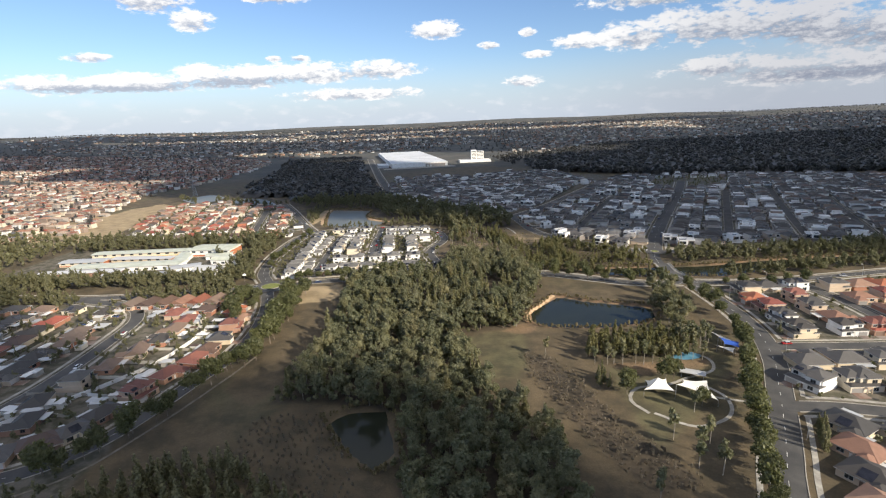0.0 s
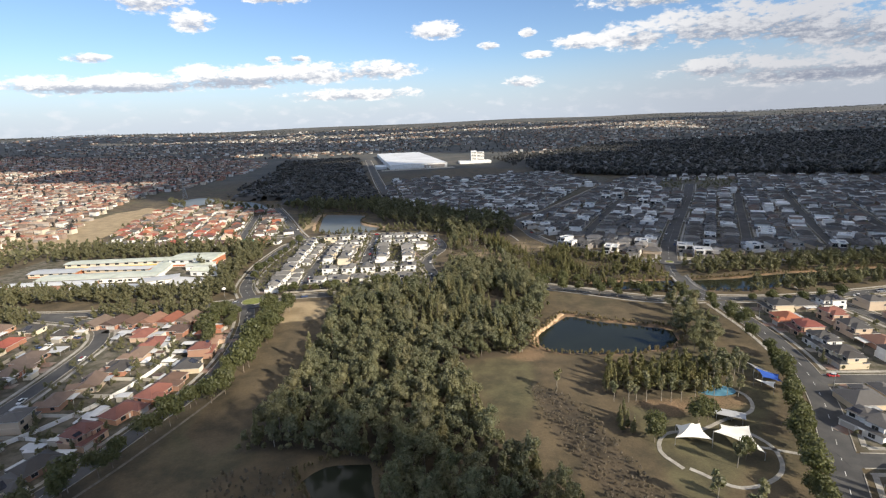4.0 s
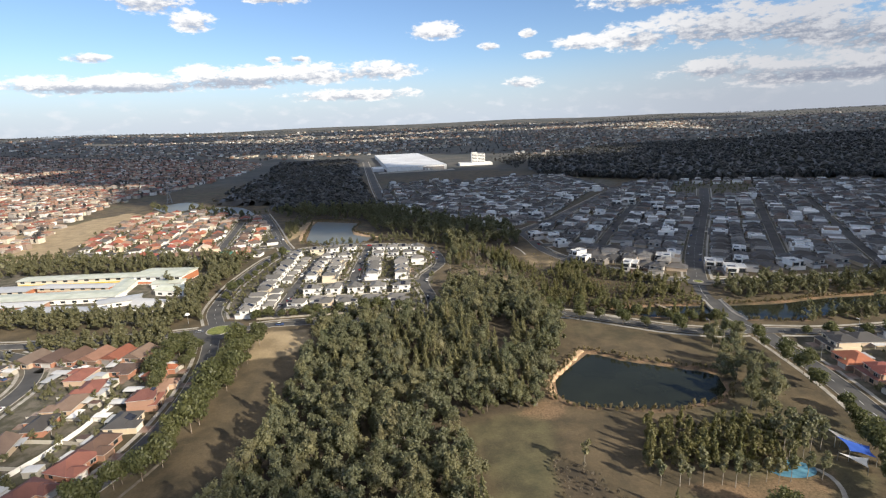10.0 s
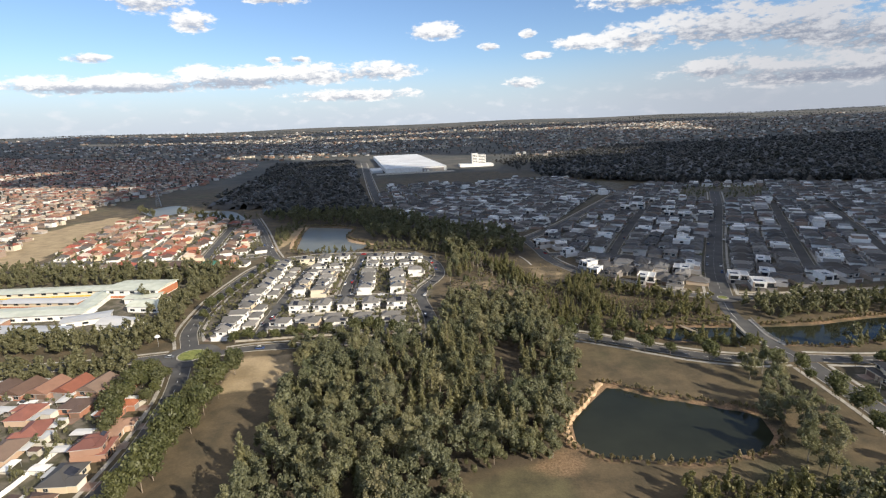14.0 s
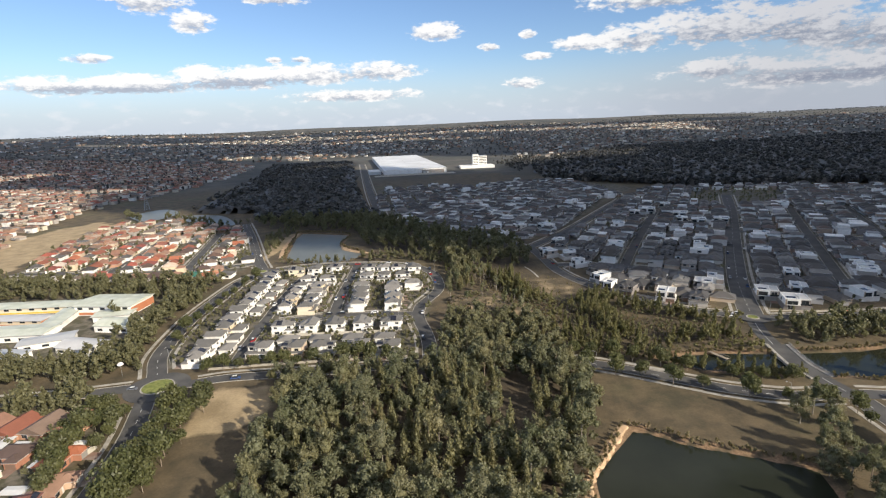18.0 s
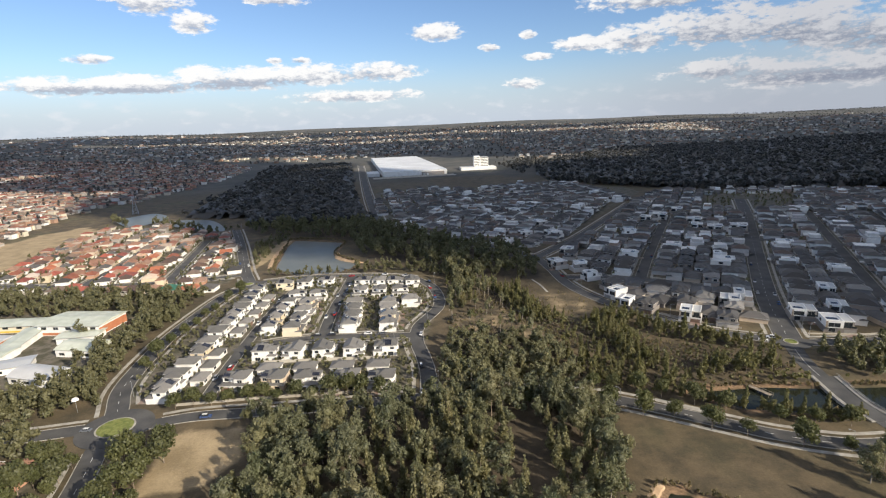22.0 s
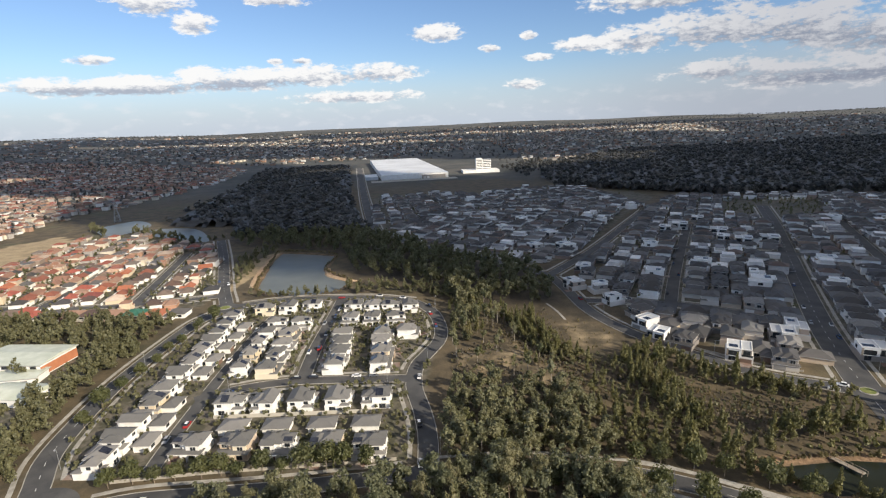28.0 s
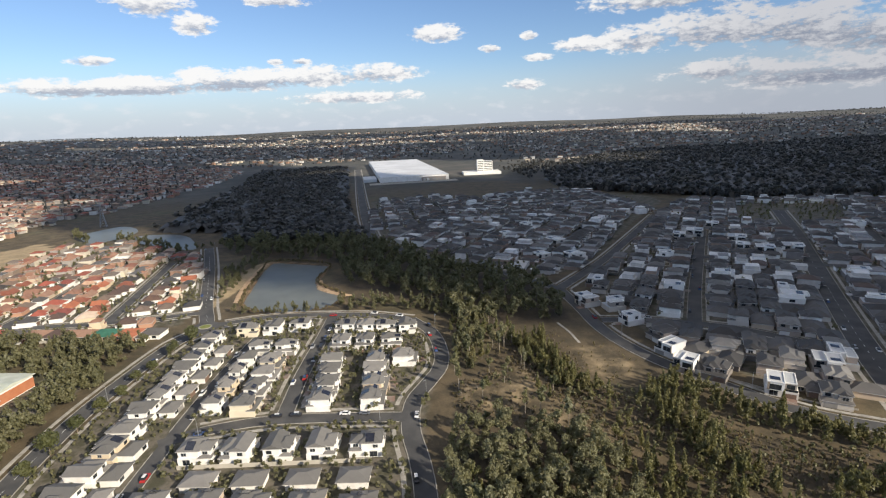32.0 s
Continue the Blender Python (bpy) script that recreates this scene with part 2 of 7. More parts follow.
def leaf(name, colours, through=0.3, stuff=False):
    """Leaves that let some light through; each tree and each spray has its own tone."""
    mat = bpy.data.materials.new(name)
    mat.use_nodes = True
    n = Nodes(mat.node_tree)
    out = n.add("ShaderNodeOutputMaterial")
    geo = n.add("ShaderNodeNewGeometry")
    pick = n.noise(geo.outputs["Position"], 0.12, 2.0) if stuff else n.add("ShaderNodeObjectInfo").outputs["Random"]
    colour = n.ramp(pick, colours)
    spray = n.math("ADD", n.math("MULTIPLY", geo.outputs["Random Per Island"], 0.6), 0.72)
    grey = n.add("ShaderNodeCombineColor")
    for socket in grey.inputs:
        n.put(socket, spray)
    colour = n.mix(1.0, colour, grey.outputs[0], "MULTIPLY")
    a, b, both = n.add("ShaderNodeBsdfPrincipled"), n.add("ShaderNodeBsdfTranslucent"), n.add("ShaderNodeMixShader")
    a.inputs["Roughness"].default_value = 0.55
    n.put(a.inputs["Base Color"], colour)
    n.put(b.inputs["Color"], n.mix(0.5, colour, (0.16, 0.17, 0.04)))
    both.inputs[0].default_value = through
    n.tree.links.new(a.outputs[0], both.inputs[1])
    n.tree.links.new(b.outputs[0], both.inputs[2])
    n.tree.links.new(both.outputs[0], out.inputs[0])
    return mat


def water(name, colour, rough=0.05):
    mat = bpy.data.materials.new(name)
    mat.use_nodes = True
    n = Nodes(mat.node_tree)
    out, shader = n.add("ShaderNodeOutputMaterial"), n.add("ShaderNodeBsdfPrincipled")
    place = n.add("ShaderNodeNewGeometry").outputs["Position"]
    relief = n.add("ShaderNodeBump")
    relief.inputs["Strength"].default_value, relief.inputs["Distance"].default_value = 0.12, 0.03
    n.put(relief.inputs["Height"], n.noise(place, 1.2, 4.0))
    n.put(shader.inputs["Base Color"], n.mix(n.noise(place, 0.06), colour, tuple(c * 2.2 for c in colour)))
    n.put(shader.inputs["Roughness"], n.math("ADD", n.math("MULTIPLY", n.noise(place, 0.03), 0.12), rough))
    n.put(shader.inputs["Normal"], relief.outputs[0])
    shader.inputs["IOR"].default_value = 1.33
    shader.inputs["Specular IOR Level"].default_value = 0.32
    n.tree.links.new(shader.outputs[0], out.inputs[0])
    return mat


def land():
    """Dry winter grass, greener lawn, bare soil, leaf litter and sand, spread by the ground's own layers."""
    mat = bpy.data.materials.new("land")
    mat.use_nodes = True
    n = Nodes(mat.node_tree)
    out, shader = n.add("ShaderNodeOutputMaterial"), n.add("ShaderNodeBsdfPrincipled")
    place = n.add("ShaderNodeNewGeometry").outputs["Position"]
    wide, mid, small = n.noise(place, 0.012, 5.0), n.noise(place, 0.07, 6.0, 0.65), n.noise(place, 1.1, 4.0, 0.7)

    def layer(name):
        node = n.add("ShaderNodeAttribute")
        node.attribute_name = name
        return node.outputs["Fac"]

    dry = n.mix(n.smooth(mid, 0.32, 0.68), (0.056, 0.045, 0.026), (0.126, 0.094, 0.053))
    straw = n.mix(n.smooth(mid, 0.32, 0.68), (0.25, 0.19, 0.11), (0.39, 0.3, 0.18))
    green = n.mix(n.smooth(mid, 0.35, 0.65), (0.062, 0.068, 0.031), (0.115, 0.106, 0.052))
    soil = n.mix(n.smooth(small, 0.35, 0.65), (0.16, 0.1, 0.055), (0.26, 0.17, 0.1))
    litter = n.mix(n.smooth(mid, 0.35, 0.65), (0.045, 0.036, 0.024), (0.09, 0.068, 0.042))
    yard = n.mix(n.smooth(n.noise(place, 0.16, 5.0), 0.4, 0.6), (0.066, 0.063, 0.038), (0.14, 0.122, 0.096))
    # greyed, faintly blue-green far ground: distance haze put into the base colour
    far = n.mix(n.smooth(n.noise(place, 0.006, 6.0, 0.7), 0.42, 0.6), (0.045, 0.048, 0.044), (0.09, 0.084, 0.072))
    colour = n.mix(n.smooth(wide, 0.5, 0.8), dry, green)

    def worn(name, low=0.25, high=0.75):
        return n.smooth(n.math("ADD", layer(name), n.math("MULTIPLY", n.math("SUBTRACT", mid, 0.5), 0.9)), low, high)

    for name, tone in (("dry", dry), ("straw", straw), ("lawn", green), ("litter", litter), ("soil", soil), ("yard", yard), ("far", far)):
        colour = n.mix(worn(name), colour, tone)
    value = n.math("ADD", n.math("MULTIPLY", n.math("SUBTRACT", small, 0.5), 0.8), 1.0)
    grey = n.add("ShaderNodeCombineColor")
    for socket in grey.inputs:
        n.put(socket, value)
    n.put(shader.inputs["Base Color"], n.mix(1.0, colour, grey.outputs[0], "MULTIPLY"))
    shader.inputs["Roughness"].default_value = 0.95
    relief = n.add("ShaderNodeBump")
    relief.inputs["Strength"].default_value, relief.inputs["Distance"].default_value = 0.6, 0.25
    n.put(relief.inputs["Height"], small)
    n.put(shader.inputs["Normal"], relief.outputs[0])
    n.tree.links.new(shader.outputs[0], out.inputs[0])
    return mat


LAND = land()
WATER = water("pond_water", (0.013, 0.015, 0.01), 0.05)
# muddy water, its base also lightened to stand for the blurred sky reflection
MURKY_SKY_TONE = water("murky_sky_toned_pond_water", (0.085, 0.09, 0.08), 0.3)
ASPHALT = surface("asphalt", [(0.055, 0.055, 0.057), (0.085, 0.083, 0.08)], 0.9, 0.08, 2.5, 0.1)
CONCRETE = surface("concrete", [(0.29, 0.272, 0.24), (0.39, 0.367, 0.325)], 0.85, 0.3, 2.0, 0.1)
GRAVEL = surface("worn_gravel", [(0.15, 0.125, 0.095), (0.22, 0.19, 0.15)], 0.95, 0.3, 3.0, 0.3)
PAVER = surface("driveway_paving", [(0.3, 0.27, 0.24), (0.2, 0.12, 0.09), (0.36, 0.33, 0.28)], 0.85, 0.05, 2.0, 0.15)
MARKING = surface("road_paint", [(0.6, 0.6, 0.58), (0.72, 0.72, 0.7)], 0.7, 0.8, 3.0, 0.0)
BARK = surface("bark", [(0.16, 0.12, 0.09), (0.3, 0.25, 0.2)], 0.9, 0.6, 5.0, 0.4)
PALE_BARK = surface("pale_bark", [(0.22, 0.19, 0.15), (0.36, 0.32, 0.27)], 0.85, 0.6, 5.0, 0.3)
GUM = leaf("gum_leaves", [(0.125, 0.138, 0.074), (0.225, 0.212, 0.112), (0.165, 0.172, 0.096), (0.25, 0.228, 0.126), (0.14, 0.15, 0.085), (0.205, 0.2, 0.12)], 0.42)
OAK = leaf("she_oak_needles", [(0.125, 0.128, 0.062), (0.18, 0.17, 0.082), (0.2, 0.182, 0.09)], 0.38)
ROUND = leaf("street_tree_leaves", [(0.075, 0.085, 0.034), (0.115, 0.12, 0.047), (0.095, 0.1, 0.044)], 0.38)
WATTLE = leaf("wattle_leaves", [(0.12, 0.12, 0.045), (0.18, 0.168, 0.066), (0.14, 0.14, 0.058), (0.2, 0.172, 0.075)], 0.38)
WOOD = leaf("woodland_leaves", [(0.105, 0.11, 0.055), (0.155, 0.15, 0.078), (0.18, 0.165, 0.095)], 0.4, True)
TWIG = leaf("bare_twigs", [(0.12, 0.098, 0.072), (0.19, 0.155, 0.115), (0.15, 0.13, 0.085)], 0.2, True)
# woodland leaves darkened and greyed: cloud shade and haze put into the colour
SHADED_FAR_WOOD = leaf("shaded_far_woodland_leaves", [(0.032, 0.033, 0.033), (0.042, 0.042, 0.041), (0.052, 0.05, 0.047)], 0.08, True)
HEDGE = surface("low_planting", [(0.13, 0.16, 0.035), (0.2, 0.21, 0.06)], 0.9, 0.6, 2.5, 0.8, 0.2)
SAND = surface("clay_sand", [(0.4, 0.27, 0.16), (0.5, 0.36, 0.23)], 0.95, 0.3, 2.0, 0.5, 0.1)
REED = leaf("dry_reeds", [(0.26, 0.19, 0.1), (0.17, 0.14, 0.07), (0.32, 0.23, 0.13)], 0.3, True)

WHITE = surface("white_render", [(0.72, 0.7, 0.66), (0.8, 0.79, 0.76)], 0.8, 0.25, 2.0, 0.05, grain=0.06, stain=0.12)
CREAM = surface("cream_walls", [(0.6, 0.5, 0.36), (0.68, 0.6, 0.46), (0.5, 0.4, 0.3)], 0.85, 0.2, 3.0, 0.1, vary="object", grain=0.1, stain=0.15)
BRICK = surface("brick_walls", [(0.36, 0.17, 0.11), (0.42, 0.24, 0.16), (0.5, 0.36, 0.26), (0.34, 0.2, 0.14)], 0.9, 0.2, 6.0, 0.3, vary="object", grain=0.2, stain=0.15)
GREY_WALL = surface("grey_walls", [(0.3, 0.27, 0.24), (0.52, 0.48, 0.43), (0.36, 0.3, 0.25), (0.2, 0.18, 0.165), (0.66, 0.63, 0.59)], 0.85, 0.2, 3.0, 0.1, vary="object", grain=0.1, stain=0.15)
TILE_PALE = surface("pale_grey_roof", [(0.15, 0.144, 0.136), (0.2, 0.19, 0.178), (0.17, 0.163, 0.153), (0.12, 0.116, 0.11)], 0.75, 0.3, 3.0, 0.3, vary="object", grain=0.15, stain=0.2)
TILE_DARK = surface("charcoal_roof", [(0.05, 0.048, 0.048), (0.066, 0.063, 0.062), (0.085, 0.08, 0.077), (0.055, 0.05, 0.047), (0.1, 0.094, 0.09)], 0.7, 0.3, 3.0, 0.3, vary="object", grain=0.15, stain=0.25)
TILE_RED = surface("red_tile_roof", [(0.2, 0.062, 0.048), (0.3, 0.085, 0.058), (0.15, 0.062, 0.05), (0.22, 0.088, 0.066)], 0.7, 0.3, 3.0, 0.3, vary="object", grain=0.18, stain=0.3)
TILE_ORANGE = surface("terracotta_roof", [(0.34, 0.12, 0.065), (0.24, 0.13, 0.09), (0.22, 0.08, 0.05), (0.28, 0.17, 0.12)], 0.75, 0.3, 3.0, 0.3, vary="object", grain=0.18, stain=0.3)
TILE_PINK = surface("faded_tile_roof", [(0.46, 0.3, 0.21), (0.54, 0.42, 0.33), (0.4, 0.25, 0.18), (0.5, 0.42, 0.36)], 0.75, 0.3, 3.0, 0.3, vary="object", grain=0.18, stain=0.3)
TILE_BROWN = surface("brown_tile_roof", [(0.115, 0.07, 0.052), (0.15, 0.112, 0.09), (0.09, 0.06, 0.05), (0.18, 0.125, 0.095)], 0.75, 0.3, 3.0, 0.3, vary="object", grain=0.18, stain=0.3)
FLAT_ROOF = surface("pale_metal_roof", [(0.42, 0.43, 0.44), (0.58, 0.58, 0.57), (0.5, 0.5, 0.5)], 0.5, 0.15, 1.5, 0.1, vary="object", grain=0.08, stain=0.2)
TILE_GREEN = surface("dark_green_metal_roof", [(0.03, 0.12, 0.08), (0.045, 0.15, 0.1)], 0.5, 0.3, 3.0, 0.2, grain=0.1, stain=0.2)
GREEN_ROOF = surface("pale_green_metal_roof", [(0.47, 0.5, 0.41), (0.54, 0.56, 0.48)], 0.5, 0.15, 1.5, 0.1, grain=0.08, stain=0.2)
FACTORY_ROOF = surface("white_metal_roof", [(0.56, 0.57, 0.58), (0.66, 0.67, 0.68)], 0.5, 0.02, 0.5, 0.0, grain=0.05, stain=0.1)
TRIM = surface("pale_gutter", [(0.42, 0.4, 0.37), (0.55, 0.53, 0.5), (0.3, 0.28, 0.26)], 0.6, 0.05, 2.0, 0.0, grain=0.05, stain=0.1)
FRAME = surface("window_frame", [(0.5, 0.5, 0.5), (0.08, 0.08, 0.08)], 0.5, 0.5, 3.0, 0.0, vary="object", grain=0.05, stain=0.05)
GLASS = surface("window_glass", [(0.02, 0.024, 0.028), (0.035, 0.04, 0.045)], 0.08, 0.4, 2.0, 0.0, grain=0.05, stain=0.2)
DOOR = surface("garage_door", [(0.5, 0.48, 0.45), (0.25, 0.24, 0.23), (0.65, 0.63, 0.6), (0.18, 0.12, 0.09)], 0.6, 0.4, 3.0, 0.05, vary="object", grain=0.08, stain=0.1)
SOLAR = surface("solar_panel", [(0.015, 0.018, 0.03), (0.03, 0.034, 0.05)], 0.2, 0.5, 2.0, 0.0, grain=0.1, stain=0.1)
FENCE = surface("cream_fence", [(0.45, 0.42, 0.36), (0.58, 0.55, 0.48), (0.36, 0.33, 0.28)], 0.8, 0.3, 3.0, 0.1, vary="object", grain=0.1, stain=0.2)
STEEL = surface("galvanised_steel", [(0.36, 0.37, 0.38), (0.45, 0.46, 0.47)], 0.5, 0.4, 4.0, 0.0, metal=0.6, grain=0.1, stain=0.1)
TIMBER = surface("weathered_timber", [(0.25, 0.2, 0.15), (0.34, 0.29, 0.23)], 0.85, 0.5, 6.0, 0.2)
SAIL = surface("sail_cloth", [(0.74, 0.71, 0.64), (0.8, 0.78, 0.72)], 0.8, 0.3, 3.0, 0.0, grain=0.04, stain=0.08)
BLUE_SAIL = surface("blue_sail_cloth", [(0.02, 0.07, 0.35), (0.03, 0.1, 0.42)], 0.7, 0.3, 3.0, 0.0, grain=0.05, stain=0.1)
POOL_BLUE = surface("blue_soft_fall", [(0.07, 0.2, 0.3), (0.11, 0.27, 0.37)], 0.6, 0.3, 2.0, 0.0)
CAR_PAINT = surface("car_paint", [(0.7, 0.7, 0.7), (0.78, 0.78, 0.78), (0.35, 0.36, 0.38), (0.03, 0.03, 0.035), (0.12, 0.13, 0.15), (0.35, 0.03, 0.03), (0.05, 0.08, 0.18), (0.72, 0.72, 0.7)], 0.25, 1.0, 4.0, 0.0, vary="object", grain=0.03, stain=0.05)
RUBBER = surface("tyre_rubber", [(0.02, 0.02, 0.02), (0.03, 0.03, 0.03)], 0.9, 1.0, 6.0, 0.0)
ORANGE_WALL = surface("orange_panel_wall", [(0.38, 0.14, 0.07), (0.44, 0.18, 0.09)], 0.8, 0.3, 3.0, 0.05, grain=0.08, stain=0.1)
YELLOW = surface("yellow_panel", [(0.62, 0.42, 0.05), (0.68, 0.48, 0.08)], 0.7, 0.3, 3.0, 0.0, grain=0.08, stain=0.1)
CLOUD = surface("cloud", [(0.8, 0.8, 0.8), (0.85, 0.85, 0.85)], 1.0, 0.005, 0.02, 0.0)
FAR_ROOF = surface("distant_roofs", [(0.22, 0.1, 0.07), (0.12, 0.085, 0.07), (0.28, 0.15, 0.1), (0.1, 0.098, 0.1), (0.16, 0.13, 0.11), (0.3, 0.17, 0.115), (0.36, 0.28, 0.22), (0.24, 0.075, 0.052)], 0.8, 0.3, 3.0, 0.0, vary="piece")
FAR_PALE = surface("far_pale_roofs", [(0.2, 0.17, 0.15), (0.12, 0.11, 0.105), (0.3, 0.27, 0.24), (0.16, 0.12, 0.1), (0.42, 0.39, 0.35), (0.14, 0.13, 0.125), (0.24, 0.15, 0.11), (0.1, 0.095, 0.09)], 0.8, 0.3, 3.0, 0.0, vary="piece")
FAR_GREY = surface("distant_grey_roofs", [(0.045, 0.044, 0.045), (0.062, 0.06, 0.06), (0.08, 0.076, 0.074), (0.05, 0.047, 0.046), (0.07, 0.067, 0.066), (0.1, 0.072, 0.062), (0.038, 0.037, 0.038), (0.14, 0.132, 0.126)], 0.75, 0.3, 3.0, 0.0, vary="piece")
GREY_FAR_WALL = surface("estate_walls", [(0.72, 0.7, 0.67), (0.2, 0.18, 0.17), (0.5, 0.47, 0.44), (0.76, 0.75, 0.72), (0.3, 0.22, 0.17), (0.62, 0.59, 0.55)], 0.85, 0.3, 3.0, 0.0, vary="piece")
PALE_FLAT = surface("pale_flat_roofs", [(0.6, 0.59, 0.57), (0.74, 0.73, 0.71), (0.22, 0.21, 0.21), (0.5, 0.49, 0.47)], 0.6, 0.3, 3.0, 0.0, vary="piece")
FAR_WALL = surface("distant_walls", [(0.56, 0.5, 0.4), (0.32, 0.2, 0.14), (0.7, 0.68, 0.64), (0.34, 0.31, 0.28), (0.26, 0.2, 0.16)], 0.85, 0.3, 3.0, 0.0, vary="piece")


# ---- the plan: water, roads, land cover ----
POND_PARK = [(46, 302), (57, 316), (69, 330), (85, 319), (103, 312), (121, 304), (119, 290), (110, 281), (85, 276), (55, 279), (45, 288)]
POND_WOOD = [(-55, 187), (-47, 194), (-32, 194), (-25, 165), (-32, 156), (-42, 166)]
POND_ESTATE = [(-154, 618), (-168, 698), (-169, 730), (-114, 712), (-113, 660), (-84, 625), (-89, 602), (-116, 594), (-142, 601)]
POND_WEST = [(-473, 901), (-419, 847), (-405, 904), (-449, 950)]
POND_NORTH = [(-383, 854), (-285, 797), (-290, 824), (-334, 876), (-379, 880)]
CREEK = [(100, 391), (135, 394), (160, 391), (200, 391), (240, 399), (320, 405), (320, 388), (250, 380), (199, 364), (160, 369), (118, 376)]
NEAR_WATER = [POND_PARK, POND_WOOD, POND_ESTATE, CREEK]

# name: points, width, footpaths (left, right)
ROADS = {
    "west_road": ([(-260, 118), (-200, 143), (-166, 156), (-150, 168), (-141, 182), (-134, 203), (-128, 226), (-122, 247), (-120, 270), (-122, 296), (-129, 330), (-140, 362)], 8.5, (1, 0)),
    "school_road": ([(-148, 386), (-160, 412), (-168, 462), (-169, 505), (-167, 545), (-160, 570), (-178, 611), (-199, 660), (-226, 722), (-262, 800)], 9, (1, 1)),
    "cross_road": ([(-380, 372), (-294, 361), (-246, 360), (-190, 366), (-155, 373)], 8, (1, 0)),
    "estate_front": ([(-128, 376), (-112, 381), (-90, 383), (-55, 386), (-12, 392)], 7.5, (1, 0)),
    "estate_east": ([(-12, 388), (-13, 412), (-16, 431), (-21, 453), (-21, 474), (-15, 491), (-10, 506), (-10, 526), (-16, 552), (-30, 574)], 7.5, (1, 0)),
    "estate_north": ([(-30, 574), (-55, 583), (-81, 586), (-121, 586), (-158, 573)], 7, (1, 1)),
    "estate_mid": ([(-76, 462), (-79, 502), (-80, 550), (-81, 583)], 7, (1, 1)),
    "estate_cross": ([(-121, 446), (-108, 454), (-83, 461), (-50, 462), (-22, 461)], 7, (1, 1)),
    "estate_lane": ([(-113, 394), (-116, 425), (-119, 476), (-120, 514), (-119, 552)], 6, (0, 0)),
    "park_road": ([(58, 388), (70, 384), (84, 377), (105, 365), (120, 357), (143, 350), (168, 350), (203, 346), (245, 349), (330, 362), (420, 370)], 7.5, (1, 1)),
    "east_road": ([(78, 92), (104, 142), (114, 159), (126, 180), (140, 206), (151, 227), (162, 258), (167, 296), (167, 345)], 10, (1, 1)),
    "bridge_road": ([(166, 352), (163, 378), (166, 409), (174, 436)], 8, (0, 0)),
    "edge_road": ([(420, 452), (300, 440), (230, 436), (180, 436), (160, 444), (138, 457), (114, 485), (96, 512), (84, 545), (79, 590), (74, 624)], 8, (0, 1)),
    "avenue": ([(176, 440), (200, 498), (239, 577), (292, 680), (344, 782), (400, 900)], 13, (1, 1)),
    "second_street": ([(138, 551), (167, 613), (205, 690), (260, 800)], 8, (1, 1)),
    "third_street": ([(270, 495), (313, 580), (366, 685), (420, 790)], 8, (1, 1)),
    "curved_street": ([(87, 562), (110, 560), (140, 551), (160, 541), (184, 520)], 7.5, (1, 1)),
    "north_road": ([(74, 624), (97, 655), (133, 706), (190, 800), (250, 900)], 8, (1, 1)),
    "link_road": ([(74, 624), (30, 680), (-30, 735), (-80, 800)], 7.5, (0, 1)),
    "long_road": ([(-80, 800), (-96, 850), (-152, 1128), (-269, 1770)], 12, (1, 1)),
    "west_street": ([(-216, 150), (-206, 200), (-202, 232), (-204, 279), (-210, 315), (-232, 340), (-283, 357)], 8, (1, 1)),
    "side_street": ([(160, 243), (195, 241), (260, 238), (340, 232)], 8, (1, 1)),
    "low_side_street": ([(131, 188), (151, 186), (170, 181), (230, 164), (300, 140)], 8, (1, 1)),
    "east_back_street": ([(232, 346), (240, 300), (236, 240)], 7, (1, 1)),
    "orange_street": ([(-172, 598), (-230, 584), (-300, 580), (-390, 590)], 7, (1, 1)),
    "orange_long": ([(-300, 582), (-310, 660), (-330, 740), (-340, 815)], 7, (1, 1)),
    "orange_mid": ([(-232, 586), (-250, 660), (-270, 740)], 7, (1, 1)),
    "estate_r_a": ([(330, 470), (372, 560), (430, 680), (480, 780)], 8, (1, 1)),
    "estate_r_b": ([(390, 470), (440, 570), (500, 690)], 8, (1, 1)),
    "estate_cross_far": ([(205, 700), (292, 660), (366, 622), (470, 575), (540, 545)], 8, (1, 1)),
}
LINES = {name: curve(points) for name, (points, width, paths) in ROADS.items()}
ROUNDABOUT, SMALL_ROUNDABOUT, BRIDGE_ROUNDABOUT = Vector((-141, 374)), Vector((-160, 571)), Vector((175, 437))


def off_road(px, py, gap):
    """True where points are at least gap metres off every carriageway."""
    px, py = np.asarray(px, float), np.asarray(py, float)
    free = np.ones(px.shape, bool)
    near = py < 1800
    nx, ny = px[near], py[near]
    ok = np.ones(nx.shape, bool)
    for name, (points, width, paths) in ROADS.items():
        ok &= line_distance(nx, ny, LINES[name]) > width / 2 + gap
    for centre in (ROUNDABOUT, SMALL_ROUNDABOUT):
        ok &= np.hypot(nx - centre.x, ny - centre.y) > 14 + gap
    free[near] = ok
    return free


def off_water(px, py, gap):
    free = np.ones(np.shape(px), bool)
    for poly in NEAR_WATER + [POND_WEST, POND_NORTH]:
        free &= inside_distance(px, py, poly) < -gap
    return free


FOREST = [(-74, 240), (-74, 367), (-92, 380), (-68, 386), (-18, 394), (50, 384), (62, 368), (58, 345), (44, 308), (34, 278), (0, 272),
          (6, 235), (14, 200), (36, 170), (38, 120), (-14, 120), (-24, 150), (-22, 192), (-60, 202), (-84, 202)]
ORANGE_LAND = [(-178, 575), (-183, 612), (-215, 690), (-252, 765), (-351, 832), (-440, 831), (-430, 700), (-383, 581), (-300, 560)]
